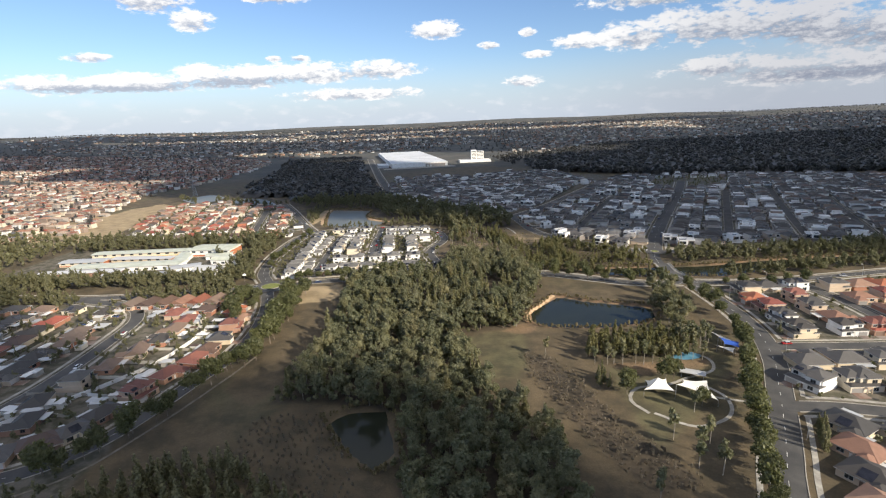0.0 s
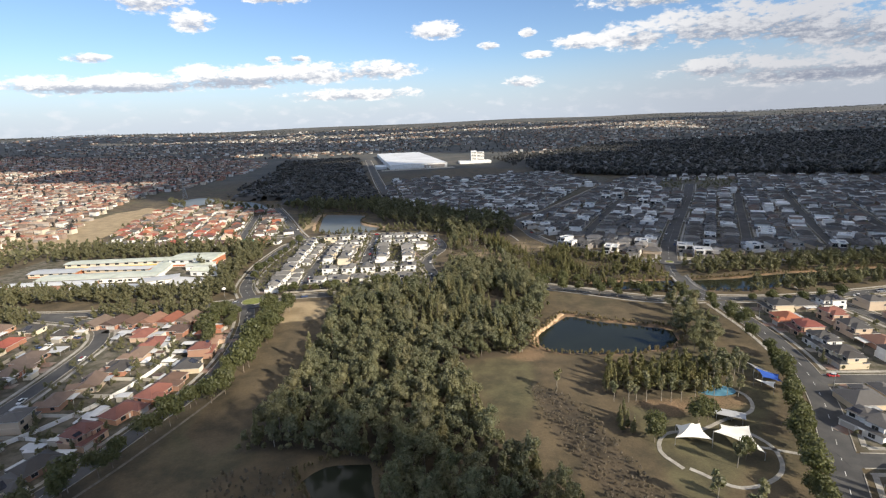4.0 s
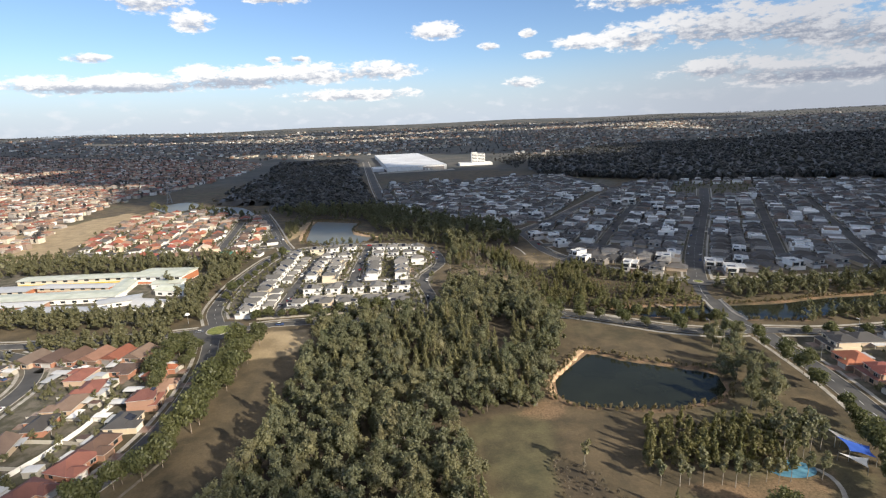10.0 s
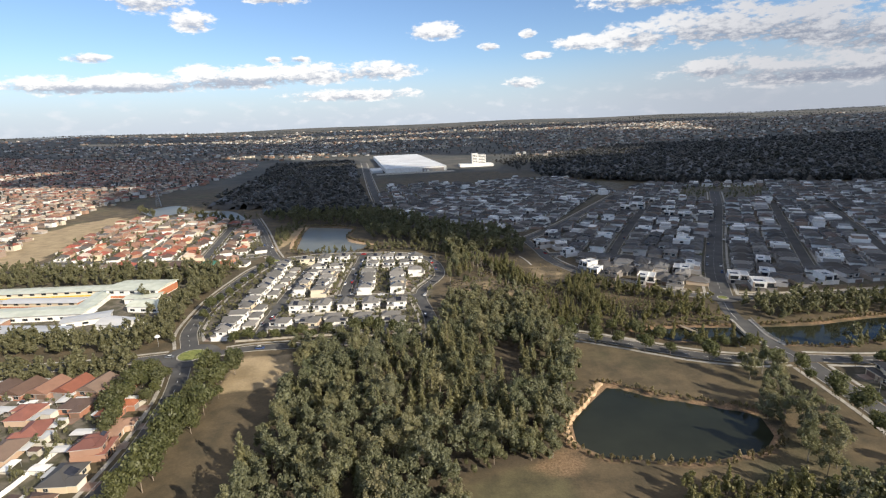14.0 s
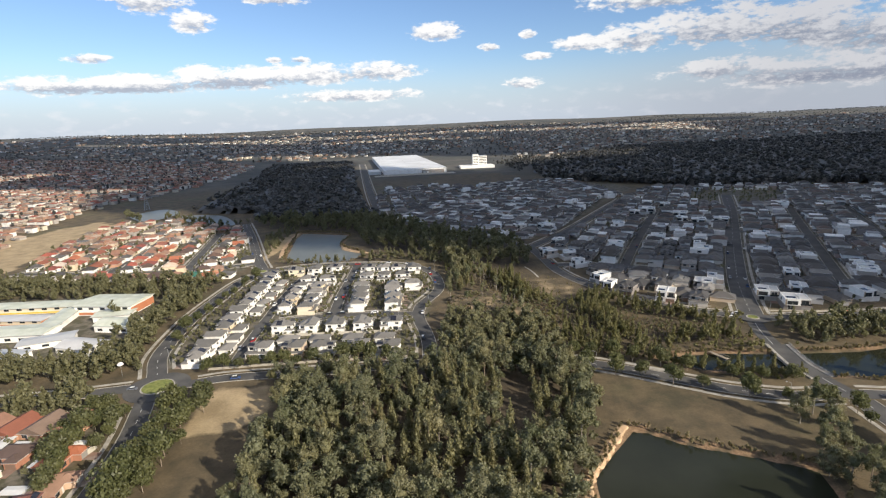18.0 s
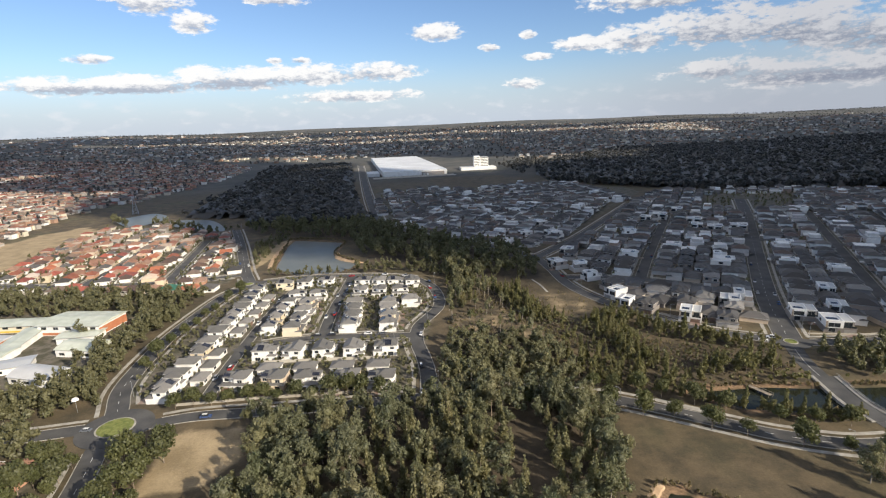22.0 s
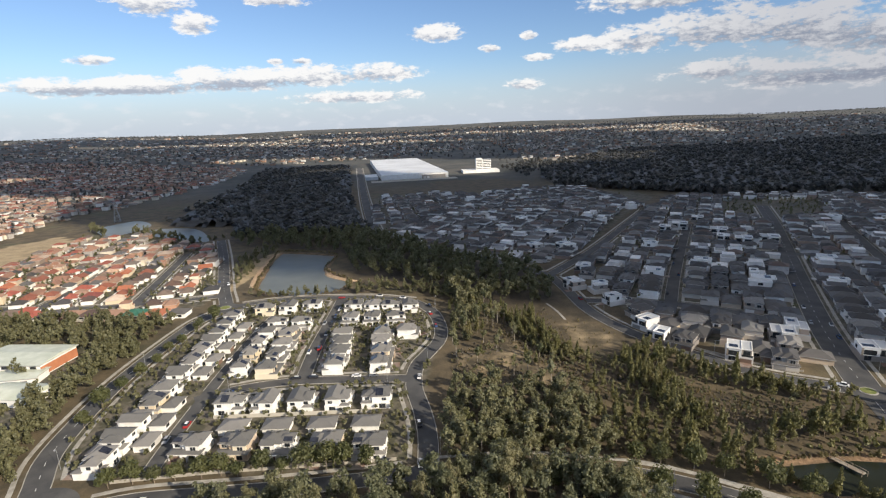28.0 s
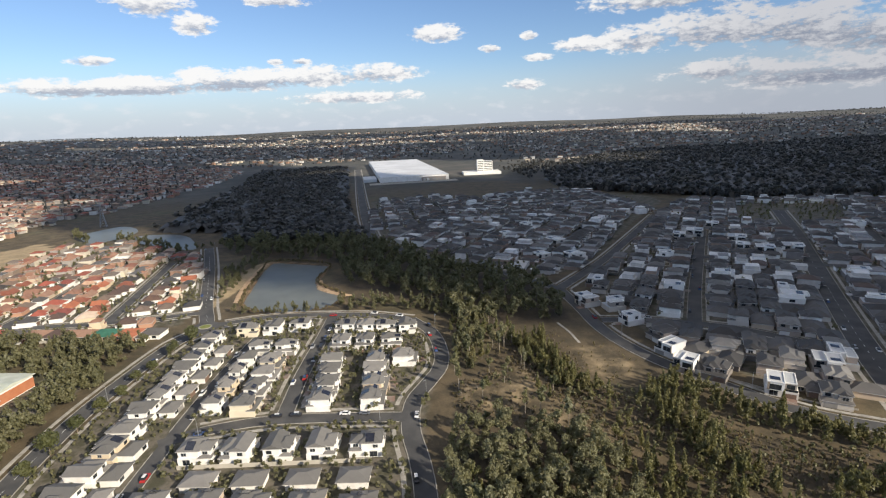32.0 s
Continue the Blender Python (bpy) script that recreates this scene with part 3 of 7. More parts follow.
EASEMENT = [(-560, 640), (-489, 857), (-448, 829), (-429, 727), (-414, 640), (-395, 575), (-470, 540)]
ESTATE_WHITE = [(-160, 392), (-18, 394), (-12, 500), (-14, 560), (-40, 580), (-150, 580), (-160, 540)]
ESTATE_GREY = [(225, 455), (172, 462), (140, 480), (112, 515), (100, 560), (97, 630), (150, 720), (230, 860), (330, 1010), (400, 985), (600, 970), (800, 890), (860, 700), (640, 458)]
ESTATE_NORTH = [(64, 655), (100, 672), (140, 735), (215, 870), (300, 1000), (300, 1060), (198, 1165), (136, 1152), (55, 1104), (-38, 1129), (-135, 1110), (-90, 830), (-36, 756), (6, 678), (40, 662)]
HOUSES_WEST = [(-340, 110), (-136, 110), (-136, 300), (-150, 350), (-250, 352), (-340, 345)]
HOUSES_EAST = [(150, 225), (172, 262), (178, 338), (420, 350), (420, 120), (120, 130)]
SCHOOL_LAND = [(-400, 395), (-190, 390), (-185, 500), (-220, 515), (-400, 520)]
FIELD_WEST = [(-116, 371), (-84, 374), (-76, 365), (-78, 240), (-92, 200), (-110, 215), (-108, 300)]
LAWN_PARK = [(0, 268), (42, 286), (42, 262), (36, 232), (30, 214), (10, 215), (8, 240)]
BRUSH_EAST = [(33, 245), (46, 238), (56, 205), (62, 178), (72, 160), (78, 143), (60, 140), (48, 170), (38, 205)]
BRUSH_WEST = [(-86, 168), (-86, 186), (-70, 192), (-57, 189), (-48, 170), (-37, 148), (-41, 132), (-66, 136)]
HILL_WOOD = [(-8, 398), (30, 394), (58, 396), (54, 414), (58, 434), (40, 446), (19, 456), (-4, 452)]
DRY_HILL = [(-4, 466), (-4, 486), (15, 500), (34, 512), (47, 482), (58, 456), (68, 434), (54, 430), (40, 442), (20, 460)]
FIELD_EDGE = [(59, 524), (78, 530), (88, 508), (93, 491), (69, 485), (58, 505)]
FAR_FOREST = [(-376, 897), (-457, 1342), (-540, 1760), (-300, 1800), (-170, 1110), (-108, 860), (-62, 757), (20, 671), (66, 640), (70, 560), (6, 559), (-12, 600), (-80, 640),
              (-104, 716), (-160, 745), (-215, 760), (-248, 790), (-280, 880)]
BELT_NORTH = [(24, 535), (58, 545), (60, 484), (104, 444), (150, 424), (160, 408), (120, 402), (84, 425), (46, 470), (14, 525)]
BELT_SOUTH = [(58, 432), (90, 412), (118, 398), (98, 392), (60, 398), (54, 412)]
BELT_EAST = [(180, 396), (178, 426), (300, 430), (430, 440), (430, 400), (320, 402), (240, 399)]
BELT_EAST_LOW = [(178, 358), (200, 362), (250, 378), (330, 386), (430, 390), (430, 376), (330, 370), (245, 358)]
FACTORY_FIELD = [(-45, 1300), (94, 1330), (151, 1249), (106, 1176), (-10, 1150)]
RIGHT_FOREST = [(198, 1185), (272, 1110), (400, 1010), (574, 985), (900, 900), (1500, 1250), (2200, 1800), (1482, 2074), (1192, 2119), (797, 2112), (571, 2022), (314, 1704), (190, 1330)]
ESTATE_PARK = [(387, 960), (507, 931), (419, 812), (317, 832)]
BANK_TREES = [(28, 538), (47, 537), (52, 502), (62, 479), (46, 475), (35, 503)]
GULLY_TREES = [(80, 478), (99, 487), (97, 446), (99, 422), (103, 408), (85, 409), (81, 440)]
VERGE_TREES = [(96, 487), (114, 462), (133, 448), (156, 440), (152, 433), (132, 437), (117, 447), (93, 467)]
TAWNY_BANK = [(99, 450), (110, 442), (122, 432), (130, 421), (125, 414), (109, 418), (101, 427)]


# ---- the ground ----
def spread(low, high, step, start, end, grow=1.09):
    """Even steps between low and high, growing steps out to start and end."""
    mid = list(np.arange(low, high + 0.1, step))
    out, gap, at = [], step, high
    while at < end:
        gap = min(gap * grow, 160)
        at += gap
        out.append(min(at, end))
    back, gap, at = [], step, low
    while at > start:
        gap = min(gap * grow, 160)
        at -= gap
        back.append(max(at, start))
    return np.array(back[::-1] + mid + out)


def ground_height(x, y):
    far = np.hypot(x, y - 150)
    rise = np.clip((far - 1900) / 2900, 0, 1)
    wave = np.sin(x * 0.0021 + 0.6) * np.cos(y * 0.0017) + 0.5 * np.sin(x * 0.0052 - y * 0.0031)
    z = 98 * rise ** 1.35 + 14 * wave * np.clip((far - 2000) / 900, 0, 1) * (1 - 0.75 * rise)
    ridge = np.clip((far - 4150) / 500, 0, 1)
    z = z + ridge * (9 + 7 * np.sin(x * 0.0013 + 1.0) + 4 * np.sin(x * 0.004))
    return z


def build_ground():
    xs, ys = spread(-340, 340, 4, -4700, 4700), spread(110, 760, 4, -1500, 4850)
    gx, gy = np.meshgrid(xs, ys)
    z = ground_height(gx, gy)
    for poly in NEAR_WATER:
        d = inside_distance(gx, gy, poly)
        z = z - 1.8 * np.clip((d + 2.0) / 6.0, 0, 1) ** 0.8
    hump = np.clip((inside_distance(gx, gy, DRY_HILL) + 2) / 22, 0, 1)
    z = z + 2.0 * hump
    verts = np.stack([gx, gy, z], -1).reshape(-1, 3)
    w, h = len(xs), len(ys)
    base = (np.arange(h - 1)[:, None] * w + np.arange(w - 1)[None, :]).ravel()
    faces = np.stack([base, base + 1, base + w + 1, base + w], -1)
    data = quads_mesh("ground", verts, faces, LAND, True)
    fx, fy = gx.ravel(), gy.ravel()

    def soft(poly, wide=6.0):
        return np.clip(inside_distance(fx, fy, poly) / wide + 0.5, 0, 1)

    def most(polys, wide=6.0):
        return np.max([soft(p, wide) for p in polys], axis=0)

    shore = np.zeros(fx.shape)
    for poly in (POND_PARK, POND_ESTATE, CREEK):
        d = inside_distance(fx, fy, poly)
        shore = np.maximum(shore, np.clip(1 - np.abs(d + 1.5) / 3.5, 0, 1))
    layers = {
        "straw": np.maximum(0.4 * most([DRY_HILL, TAWNY_BANK, FIELD_EDGE]), most([EASEMENT, [(-114, 369), (-86, 372), (-80, 352), (-88, 336), (-110, 332)], [(-172, 600), (-166, 690), (-172, 740), (-182, 720), (-188, 690), (-182, 640)]])),
        "dry": most([FIELD_WEST, FIELD_EDGE, DRY_HILL, FACTORY_FIELD, BRUSH_WEST, BELT_NORTH, BELT_SOUTH, BELT_EAST, BELT_EAST_LOW]),
        "lawn": np.maximum(most([LAWN_PARK, [(66, 150), (140, 230), (128, 250), (66, 226)]], 10) * 0.5, 0),
        "litter": np.maximum(most([FOREST, FAR_FOREST, RIGHT_FOREST, BRUSH_EAST], 8), 0.55 * most([BELT_NORTH, BELT_SOUTH, HILL_WOOD, GULLY_TREES], 8)),
        "soil": np.maximum(shore, 0.55 * most([[(20, 272), (44, 290), (50, 280), (40, 266)], [(80, 214), (120, 222), (128, 236), (70, 232)]], 6)),
        "yard": most([ESTATE_WHITE, ESTATE_GREY, ESTATE_NORTH, HOUSES_WEST, HOUSES_EAST, ORANGE_LAND, SCHOOL_LAND], 8) * 0.85,
        # painted haze tint, growing from 900 to 1400 m away
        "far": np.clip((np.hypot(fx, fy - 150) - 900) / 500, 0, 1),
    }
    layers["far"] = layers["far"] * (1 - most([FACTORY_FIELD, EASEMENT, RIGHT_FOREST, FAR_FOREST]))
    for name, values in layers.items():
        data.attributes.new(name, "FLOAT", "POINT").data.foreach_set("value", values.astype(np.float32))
    return tagged(new("ground", data), "dry winter grass, lawn and bare soil of a suburban creek valley", "ground", "", "structure")


build_ground()


def pond(name, poly, z, label, mat=WATER):
    centre = Vector((sum(p[0] for p in poly) / len(poly), sum(p[1] for p in poly) / len(poly)))
    ring = curve(poly + poly[:1], 5.0)[:-1]
    s = Shape()
    s.v = [(*(p + (p - centre).normalized() * 3.0), z) for p in ring]
    s.f, s.m = [tuple(range(len(ring)))], [0]
    if sum(a.x * b.y - b.x * a.y for a, b in zip(ring, ring[1:] + ring[:1])) < 0:
        s.f = [tuple(reversed(s.f[0]))]
    return whole(name, s, mat, label, "water", "", "structure")


pond("water_park_pond", POND_PARK, -0.75, "dark still pond with a sandy clay bank")
pond("water_wood_pond", POND_WOOD, -0.75, "small dark pond at the edge of the trees")
pond("water_estate_pond", POND_ESTATE, -0.75, "grey-blue pond with a sandy spit", MURKY_SKY_TONE)
pond("water_creek", CREEK, -0.9, "dark creek water under the road bridge")
pond("water_west_pond", POND_WEST, 0.12, "pale pond beside the open easement", MURKY_SKY_TONE)
pond("water_north_pond", POND_NORTH, 0.12, "pale long pond before dark woodland", MURKY_SKY_TONE)


def bank(points, width, label):
    """A low eroded rim of clay and sand along the water."""
    rng = np.random.default_rng(3)
    s, line = Shape(), curve(points, 1.2)
    sweep([p + Vector((rng.uniform(-0.5, 0.5), rng.uniform(-0.5, 0.5))) for p in line], [(-width / 2, 0.05), (-width / 5, 0.4), (width / 4, 0.15), (width / 2, -0.8), (-width / 2, -0.8)], s)
    return whole("sand_bank", s, SAND, label, "bank", "", "structure")


bank([(43, 288), (43.5, 300), (54, 316), (66, 331.5)], 4.0, "pale clay bank at the edge of the park pond")
bank([(-158, 616), (-166, 650), (-172, 695), (-173, 725)], 5.0, "tawny bank at the edge of the estate pond")
bank([(-110, 664), (-104, 645), (-90, 633), (-78, 624)], 5.0, "tawny spit at the edge of the estate pond")


# ---- roads ----
def pieces(line, own, gap, shift):
    """The runs of a line, moved sideways by shift, that stay clear of the other roads."""
    moved = []
    for i, p in enumerate(line):
        ahead = line[min(i + 1, len(line) - 1)] - line[max(i - 1, 0)]
        ahead.normalize()
        moved.append(p + Vector((ahead.y, -ahead.x)) * shift)
    px, py = np.array([p.x for p in moved]), np.array([p.y for p in moved])
    free = np.ones(len(moved), bool)
    for name, (points, width, paths) in ROADS.items():
        if name != own:
            free &= line_distance(px, py, LINES[name]) > width / 2 + gap
    for centre, radius in ((ROUNDABOUT, 14), (SMALL_ROUNDABOUT, 9), (BRIDGE_ROUNDABOUT, 9)):
        free &= np.hypot(px - centre.x, py - centre.y) > radius + gap
    if own == "bridge_road":
        free &= False
    runs, run = [], []
    for p, ok in zip(moved, free):
        if ok:
            run.append(p)
        else:
            runs.append(run)
            run = []
    return [r for r in (*runs, run) if len(r) > 1]


def build_roads():
    for k, (name, (points, width, paths)) in enumerate(ROADS.items()):
        line, half, z = LINES[name], width / 2, 0.05 + 0.004 * k
        if name == "long_road":
            z += 0.2
        base = whole("road", sweep(line, [(-half, z), (half, z), (half, -0.4), (-half, -0.4)]), ASPHALT,
                     "grey asphalt carriageway between concrete kerbs", "road", "", "structure")
        for side in (-1, 1):
            for run in pieces(line, name, 0.2, side * (half + 0.12)):
                part("kerb", sweep(run, [(-0.16, z + 0.13), (0.16, z + 0.13), (0.16, -0.3), (-0.16, -0.3)]), CONCRETE, base, "pale concrete kerb")
            if paths[0 if side < 0 else 1]:
                for run in pieces(line, name, 2.0, side * (half + 3.2)):
                    part("footpath", sweep(run, [(-0.9, 0.1), (0.9, 0.1), (0.9, -0.3), (-0.9, -0.3)]), CONCRETE, base, "pale concrete footpath")
        if name in ("east_road", "school_road", "west_road", "bridge_road", "park_road", "avenue"):
            dash, fine = Shape(), curve(points, 1.5)
            for i in range(0, len(fine) - 2, 6 if name != "bridge_road" else 2):
                sweep(fine[i:i + 3], [(-0.08, z + 0.006), (0.08, z + 0.006), (0.08, z - 0.02), (-0.08, z - 0.02)], dash)
            part("lane_marking", dash, MARKING, base, "broken white centre line")


def roundabout(centre, radius, inner, z):
    s, isl = Shape(), Shape()
    n = 40
    ring = [(centre.x + math.cos(2 * math.pi * k / n), centre.y + math.sin(2 * math.pi * k / n)) for k in range(n)]

    def disc(shape, r, low, high, m=0):
        top = [(centre.x + (x - centre.x) * r, centre.y + (y - centre.y) * r, high) for x, y in ring]
        shape.face(*top, m=m)
        for a, b in zip(top, top[1:] + top[:1]):
            shape.face((a[0], a[1], low), (b[0], b[1], low), b, a, m=m)

    disc(s, radius, -0.4, z)
    road = whole("road", s, ASPHALT, "asphalt circle of a roundabout", "road", "", "structure")
    disc(isl, inner, 0.0, z + 0.2, 0)
    part("kerb", isl, CONCRETE, road, "pale round concrete kerb")
    bed = Shape()
    disc(bed, inner - 0.7, 0.0, z + 0.32, 0)
    part("planting_bed", bed, HEDGE, road, "low green planting on the island")


build_roads()
roundabout(ROUNDABOUT, 14.5, 7.5, 0.23)
roundabout(SMALL_ROUNDABOUT, 9.0, 4.0, 0.24)
roundabout(BRIDGE_ROUNDABOUT, 9.0, 3.5, 0.25)


def path(points, width, label, mat=CONCRETE):
    half = width / 2
    return whole("footpath", sweep(curve(points, 3.0), [(-half, 0.09), (half, 0.09), (half, -0.3), (-half, -0.3)]), mat, label, "path", "", "structure")


path([(-185, 130), (-150, 149), (-138, 161), (-129, 181), (-121, 203), (-112, 233), (-108, 250)], 1.2, "narrow worn gravel path through dry grass", GRAVEL)
path([(76, 186), (72, 196), (78, 206), (92, 208), (104, 214), (118, 220), (122, 232), (114, 242)], 1.5, "pale winding park path")
path([(78, 186), (90, 176), (106, 182), (112, 196), (106, 210)], 1.5, "pale curved path round the playground")
path([(104, 198), (124, 190)], 1.5, "short pale path to the road")
path([(-10, 400), (20, 402), (45, 398), (70, 392), (100, 374)], 1.6, "pale path through the bushland")
path([(60, 560), (64, 545), (66, 530)], 1.4, "pale path beside a dry field")


def bridge():
    """Road bridge over the creek: deck, kerbs, piers and posted railings."""
    top = thing("road_bridge", "grey concrete road bridge with steel railings over the creek", "bridge")
    line = curve([(164.5, 364), (163, 378), (166, 400)], 2.0)
    part("deck", sweep(line, [(-6, 0.16), (6, 0.16), (6, -0.5), (-6, -0.5)]), ASPHALT, top)
    for side in (-1, 1):
        part("footway", sweep(line, [(side * 5 - 0.9, 0.34), (side * 5 + 0.9, 0.34), (side * 5 + 0.9, 0.1), (side * 5 - 0.9, 0.1)]), CONCRETE, top, "raised concrete footway")
        part("parapet", sweep(line, [(side * 5.9 - 0.12, 0.75), (side * 5.9 + 0.12, 0.75), (side * 5.9 + 0.12, -0.6), (side * 5.9 - 0.12, -0.6)]), CONCRETE, top, "pale concrete parapet")
        part("rail", sweep(line, [(side * 5.9 - 0.05, 1.35), (side * 5.9 + 0.05, 1.35), (side * 5.9 + 0.05, 1.25), (side * 5.9 - 0.05, 1.25)]), STEEL, top, "steel top rail")
        for p in line[::1]:
            part("post", Shape().box(p.x + side * 5.9 - 0.06, p.x + side * 5.9 + 0.06, p.y - 0.06, p.y + 0.06, 0.7, 1.3), STEEL, top)
    for y in (372, 384, 394):
        part("pier", Shape().box(159, 169, y - 0.5, y + 0.5, -2.5, -0.45), CONCRETE, top)


def jetty():
    top = thing("jetty", "small grey timber jetty reaching into the creek", "jetty")
    line = [Vector((129, 394)), Vector((131.5, 389)), Vector((133.5, 385))]
    part("deck", sweep(line, [(-1, 0.25), (1, 0.25), (1, 0.1), (-1, 0.1)]), TIMBER, top)
    for p in line:
        for side in (-0.9, 0.9):
            part("post", Shape().tube((p.x + side, p.y, -2), (p.x + side, p.y, 1.2), 0.1, 0.1, 6), TIMBER, top)
    for side in (-0.9, 0.9):
        part("rail", sweep(line, [(side - 0.05, 1.2), (side + 0.05, 1.2), (side + 0.05, 1.1), (side - 0.05, 1.1)]), TIMBER, top)


bridge()
jetty()


# ---- clouds overhead, out of view towards the sun ----
def quad_ball(n=3):
    """A ball of four-cornered faces."""
    verts, faces, seen = [], [], {}
    for axis in range(3):
        for sign in (-1, 1):
            for i in range(n):
                for j in range(n):
                    q = []
                    for a, b in ((i, j), (i + 1, j), (i + 1, j + 1), (i, j + 1)):
                        c = [0, 0, 0]
                        c[axis], c[(axis + 1) % 3], c[(axis + 2) % 3] = sign, 2 * a / n - 1, 2 * b / n - 1
                        key = tuple(round(k, 4) for k in c)
                        if key not in seen:
                            seen[key] = len(verts)
                            verts.append(Vector(c).normalized())
                        q.append(seen[key])
                    faces.append(q if sign > 0 else q[::-1])
    return np.array([tuple(v) for v in verts]), np.array(faces)


BALL_V, BALL_F = quad_ball(2)
LUMP_V, LUMP_F = quad_ball(1)
BIG_V, BIG_F = quad_ball(5)


def cloud(gx, gy, rx, ry, seed):
    """A cumulus cloud 1500 m up, whose shade falls on the ground round (gx, gy)."""
    rng = np.random.default_rng(seed)
    centre = np.array(Vector((gx, gy, 0)) + SUN * (1500 / SUN.z))
    vs, fs, count = [], [], 0
    for k in range(7):
        a, r = rng.uniform(0, 6.28), (0 if k == 0 else rng.uniform(0.45, 0.8))
        size = 0.75 if k == 0 else rng.uniform(0.3, 0.5)
        bumps = 1 + 0.12 * np.sin(BIG_V @ rng.normal(0, 5, 3) + k) + 0.08 * np.sin(BIG_V @ rng.normal(0, 11, 3))
        v = BIG_V * bumps[:, None] * np.array([rx * size, ry * size, 70]) + np.array([rx * r * math.cos(a), ry * r * math.sin(a), rng.uniform(-20, 30)])
        vs.append(v + centre)
        fs.append(BIG_F + count)
        count += len(v)
    data = quads_mesh("cumulus_cloud", np.concatenate(vs), np.concatenate(fs), CLOUD, True)
    tagged(new("cumulus_cloud", data), "broad white cumulus cloud drifting high above the suburb", "cloud", "", "structure")


for i, (gx, gy, rx, ry) in enumerate([(430, 700, 330, 250), (190, 880, 280, 250), (20, 720, 120, 110), (240, 560, 150, 100), (120, 650, 110, 100), (400, 540, 150, 90), (-60, 950, 260, 260), (-330, 1240, 300, 280), (-800, 1650, 500, 420),
                                      (560, 1250, 420, 420), (1150, 1400, 560, 600), (900, 2200, 700, 480), (-1500, 2200, 700, 500), (100, 2350, 700, 330), (700, 560, 260, 200), (-700, 2650, 800, 400), (700, 2900, 900, 330), (1900, 2600, 800, 600), (-2200, 2900, 800, 500), (-400, 3400, 700, 160), (1500, 2000, 500, 500), (-175, 118, 135, 80), (-30, 88, 150, 62), (40, 1275, 190, 115), (2100, 3300, 900, 420), (-345, 235, 95, 80), (-1400, 3000, 800, 260), (200, 3350, 900, 200), (-1900, 3800, 1000, 300), (400, 4050, 1500, 300), (-2900, 3300, 700, 500)]):
    cloud(gx, gy, rx, ry, 40 + i)


# ---- houses ----
def window(root, x, y, z, w, h, facing):
    """A framed pane on a wall; facing: 0 front (-y), 1 right (+x), 2 back, 3 left."""
    s = Shape()
    s.box(-w / 2 - 0.1, w / 2 + 0.1, -0.05, 0.03, z - 0.1, z + h + 0.1, 0)
    s.box(-w / 2, w / 2, -0.07, 0.0, z, z + h, 1)
    s.box(-0.04, 0.04, -0.085, 0.0, z, z + h, 0)
    s.turned(facing * math.pi / 2, x, y)
    return part("window", s, [FRAME, GLASS], root, "framed dark glass window")


def garage(root, x, y, w=4.8):
    s = Shape().box(x - w / 2, x + w / 2, y - 0.05, y + 0.03, 0.0, 2.2)
    for k in range(1, 4):
        s.box(x - w / 2 + 0.1, x + w / 2 - 0.1, y - 0.08, y - 0.03, 0.55 * k - 0.24, 0.55 * k + 0.2)
    part("garage_door", s, DOOR, root, "panelled garage door")


def driveway(root, x, y, w, run):
    part("driveway", Shape().box(x - w / 2, x + w / 2, y - run, y, -0.2, 0.13), PAVER, root, "paved driveway")


def solar(root, x, eave, z, slope, nx=2, ny=1, up=1.2, back=False, label="dark solar panels on the roof slope"):
    """Panels lying just above a roof slope that rises from an eave along +y, or along -y for the back slope."""
    s, x1, b = Shape(), x + nx * 1.08, up + ny * 1.7
    z0, z1 = z + up * slope + 0.12, z + b * slope + 0.12
    low, high = eave + up, eave + b
    s.face((x, low, z0), (x1, low, z0), (x1, high, z1), (x, high, z1))
    for p, q in (((x, low, z0), (x1, low, z0)), ((x1, low, z0), (x1, high, z1)), ((x1, high, z1), (x, high, z1)), ((x, high, z1), (x, low, z0))):
        s.face((p[0], p[1], p[2] - 0.14), (q[0], q[1], q[2] - 0.14), q, p)
    if back:
        s.turned(math.pi)
    part("solar_panel", s, SOLAR, root, label)


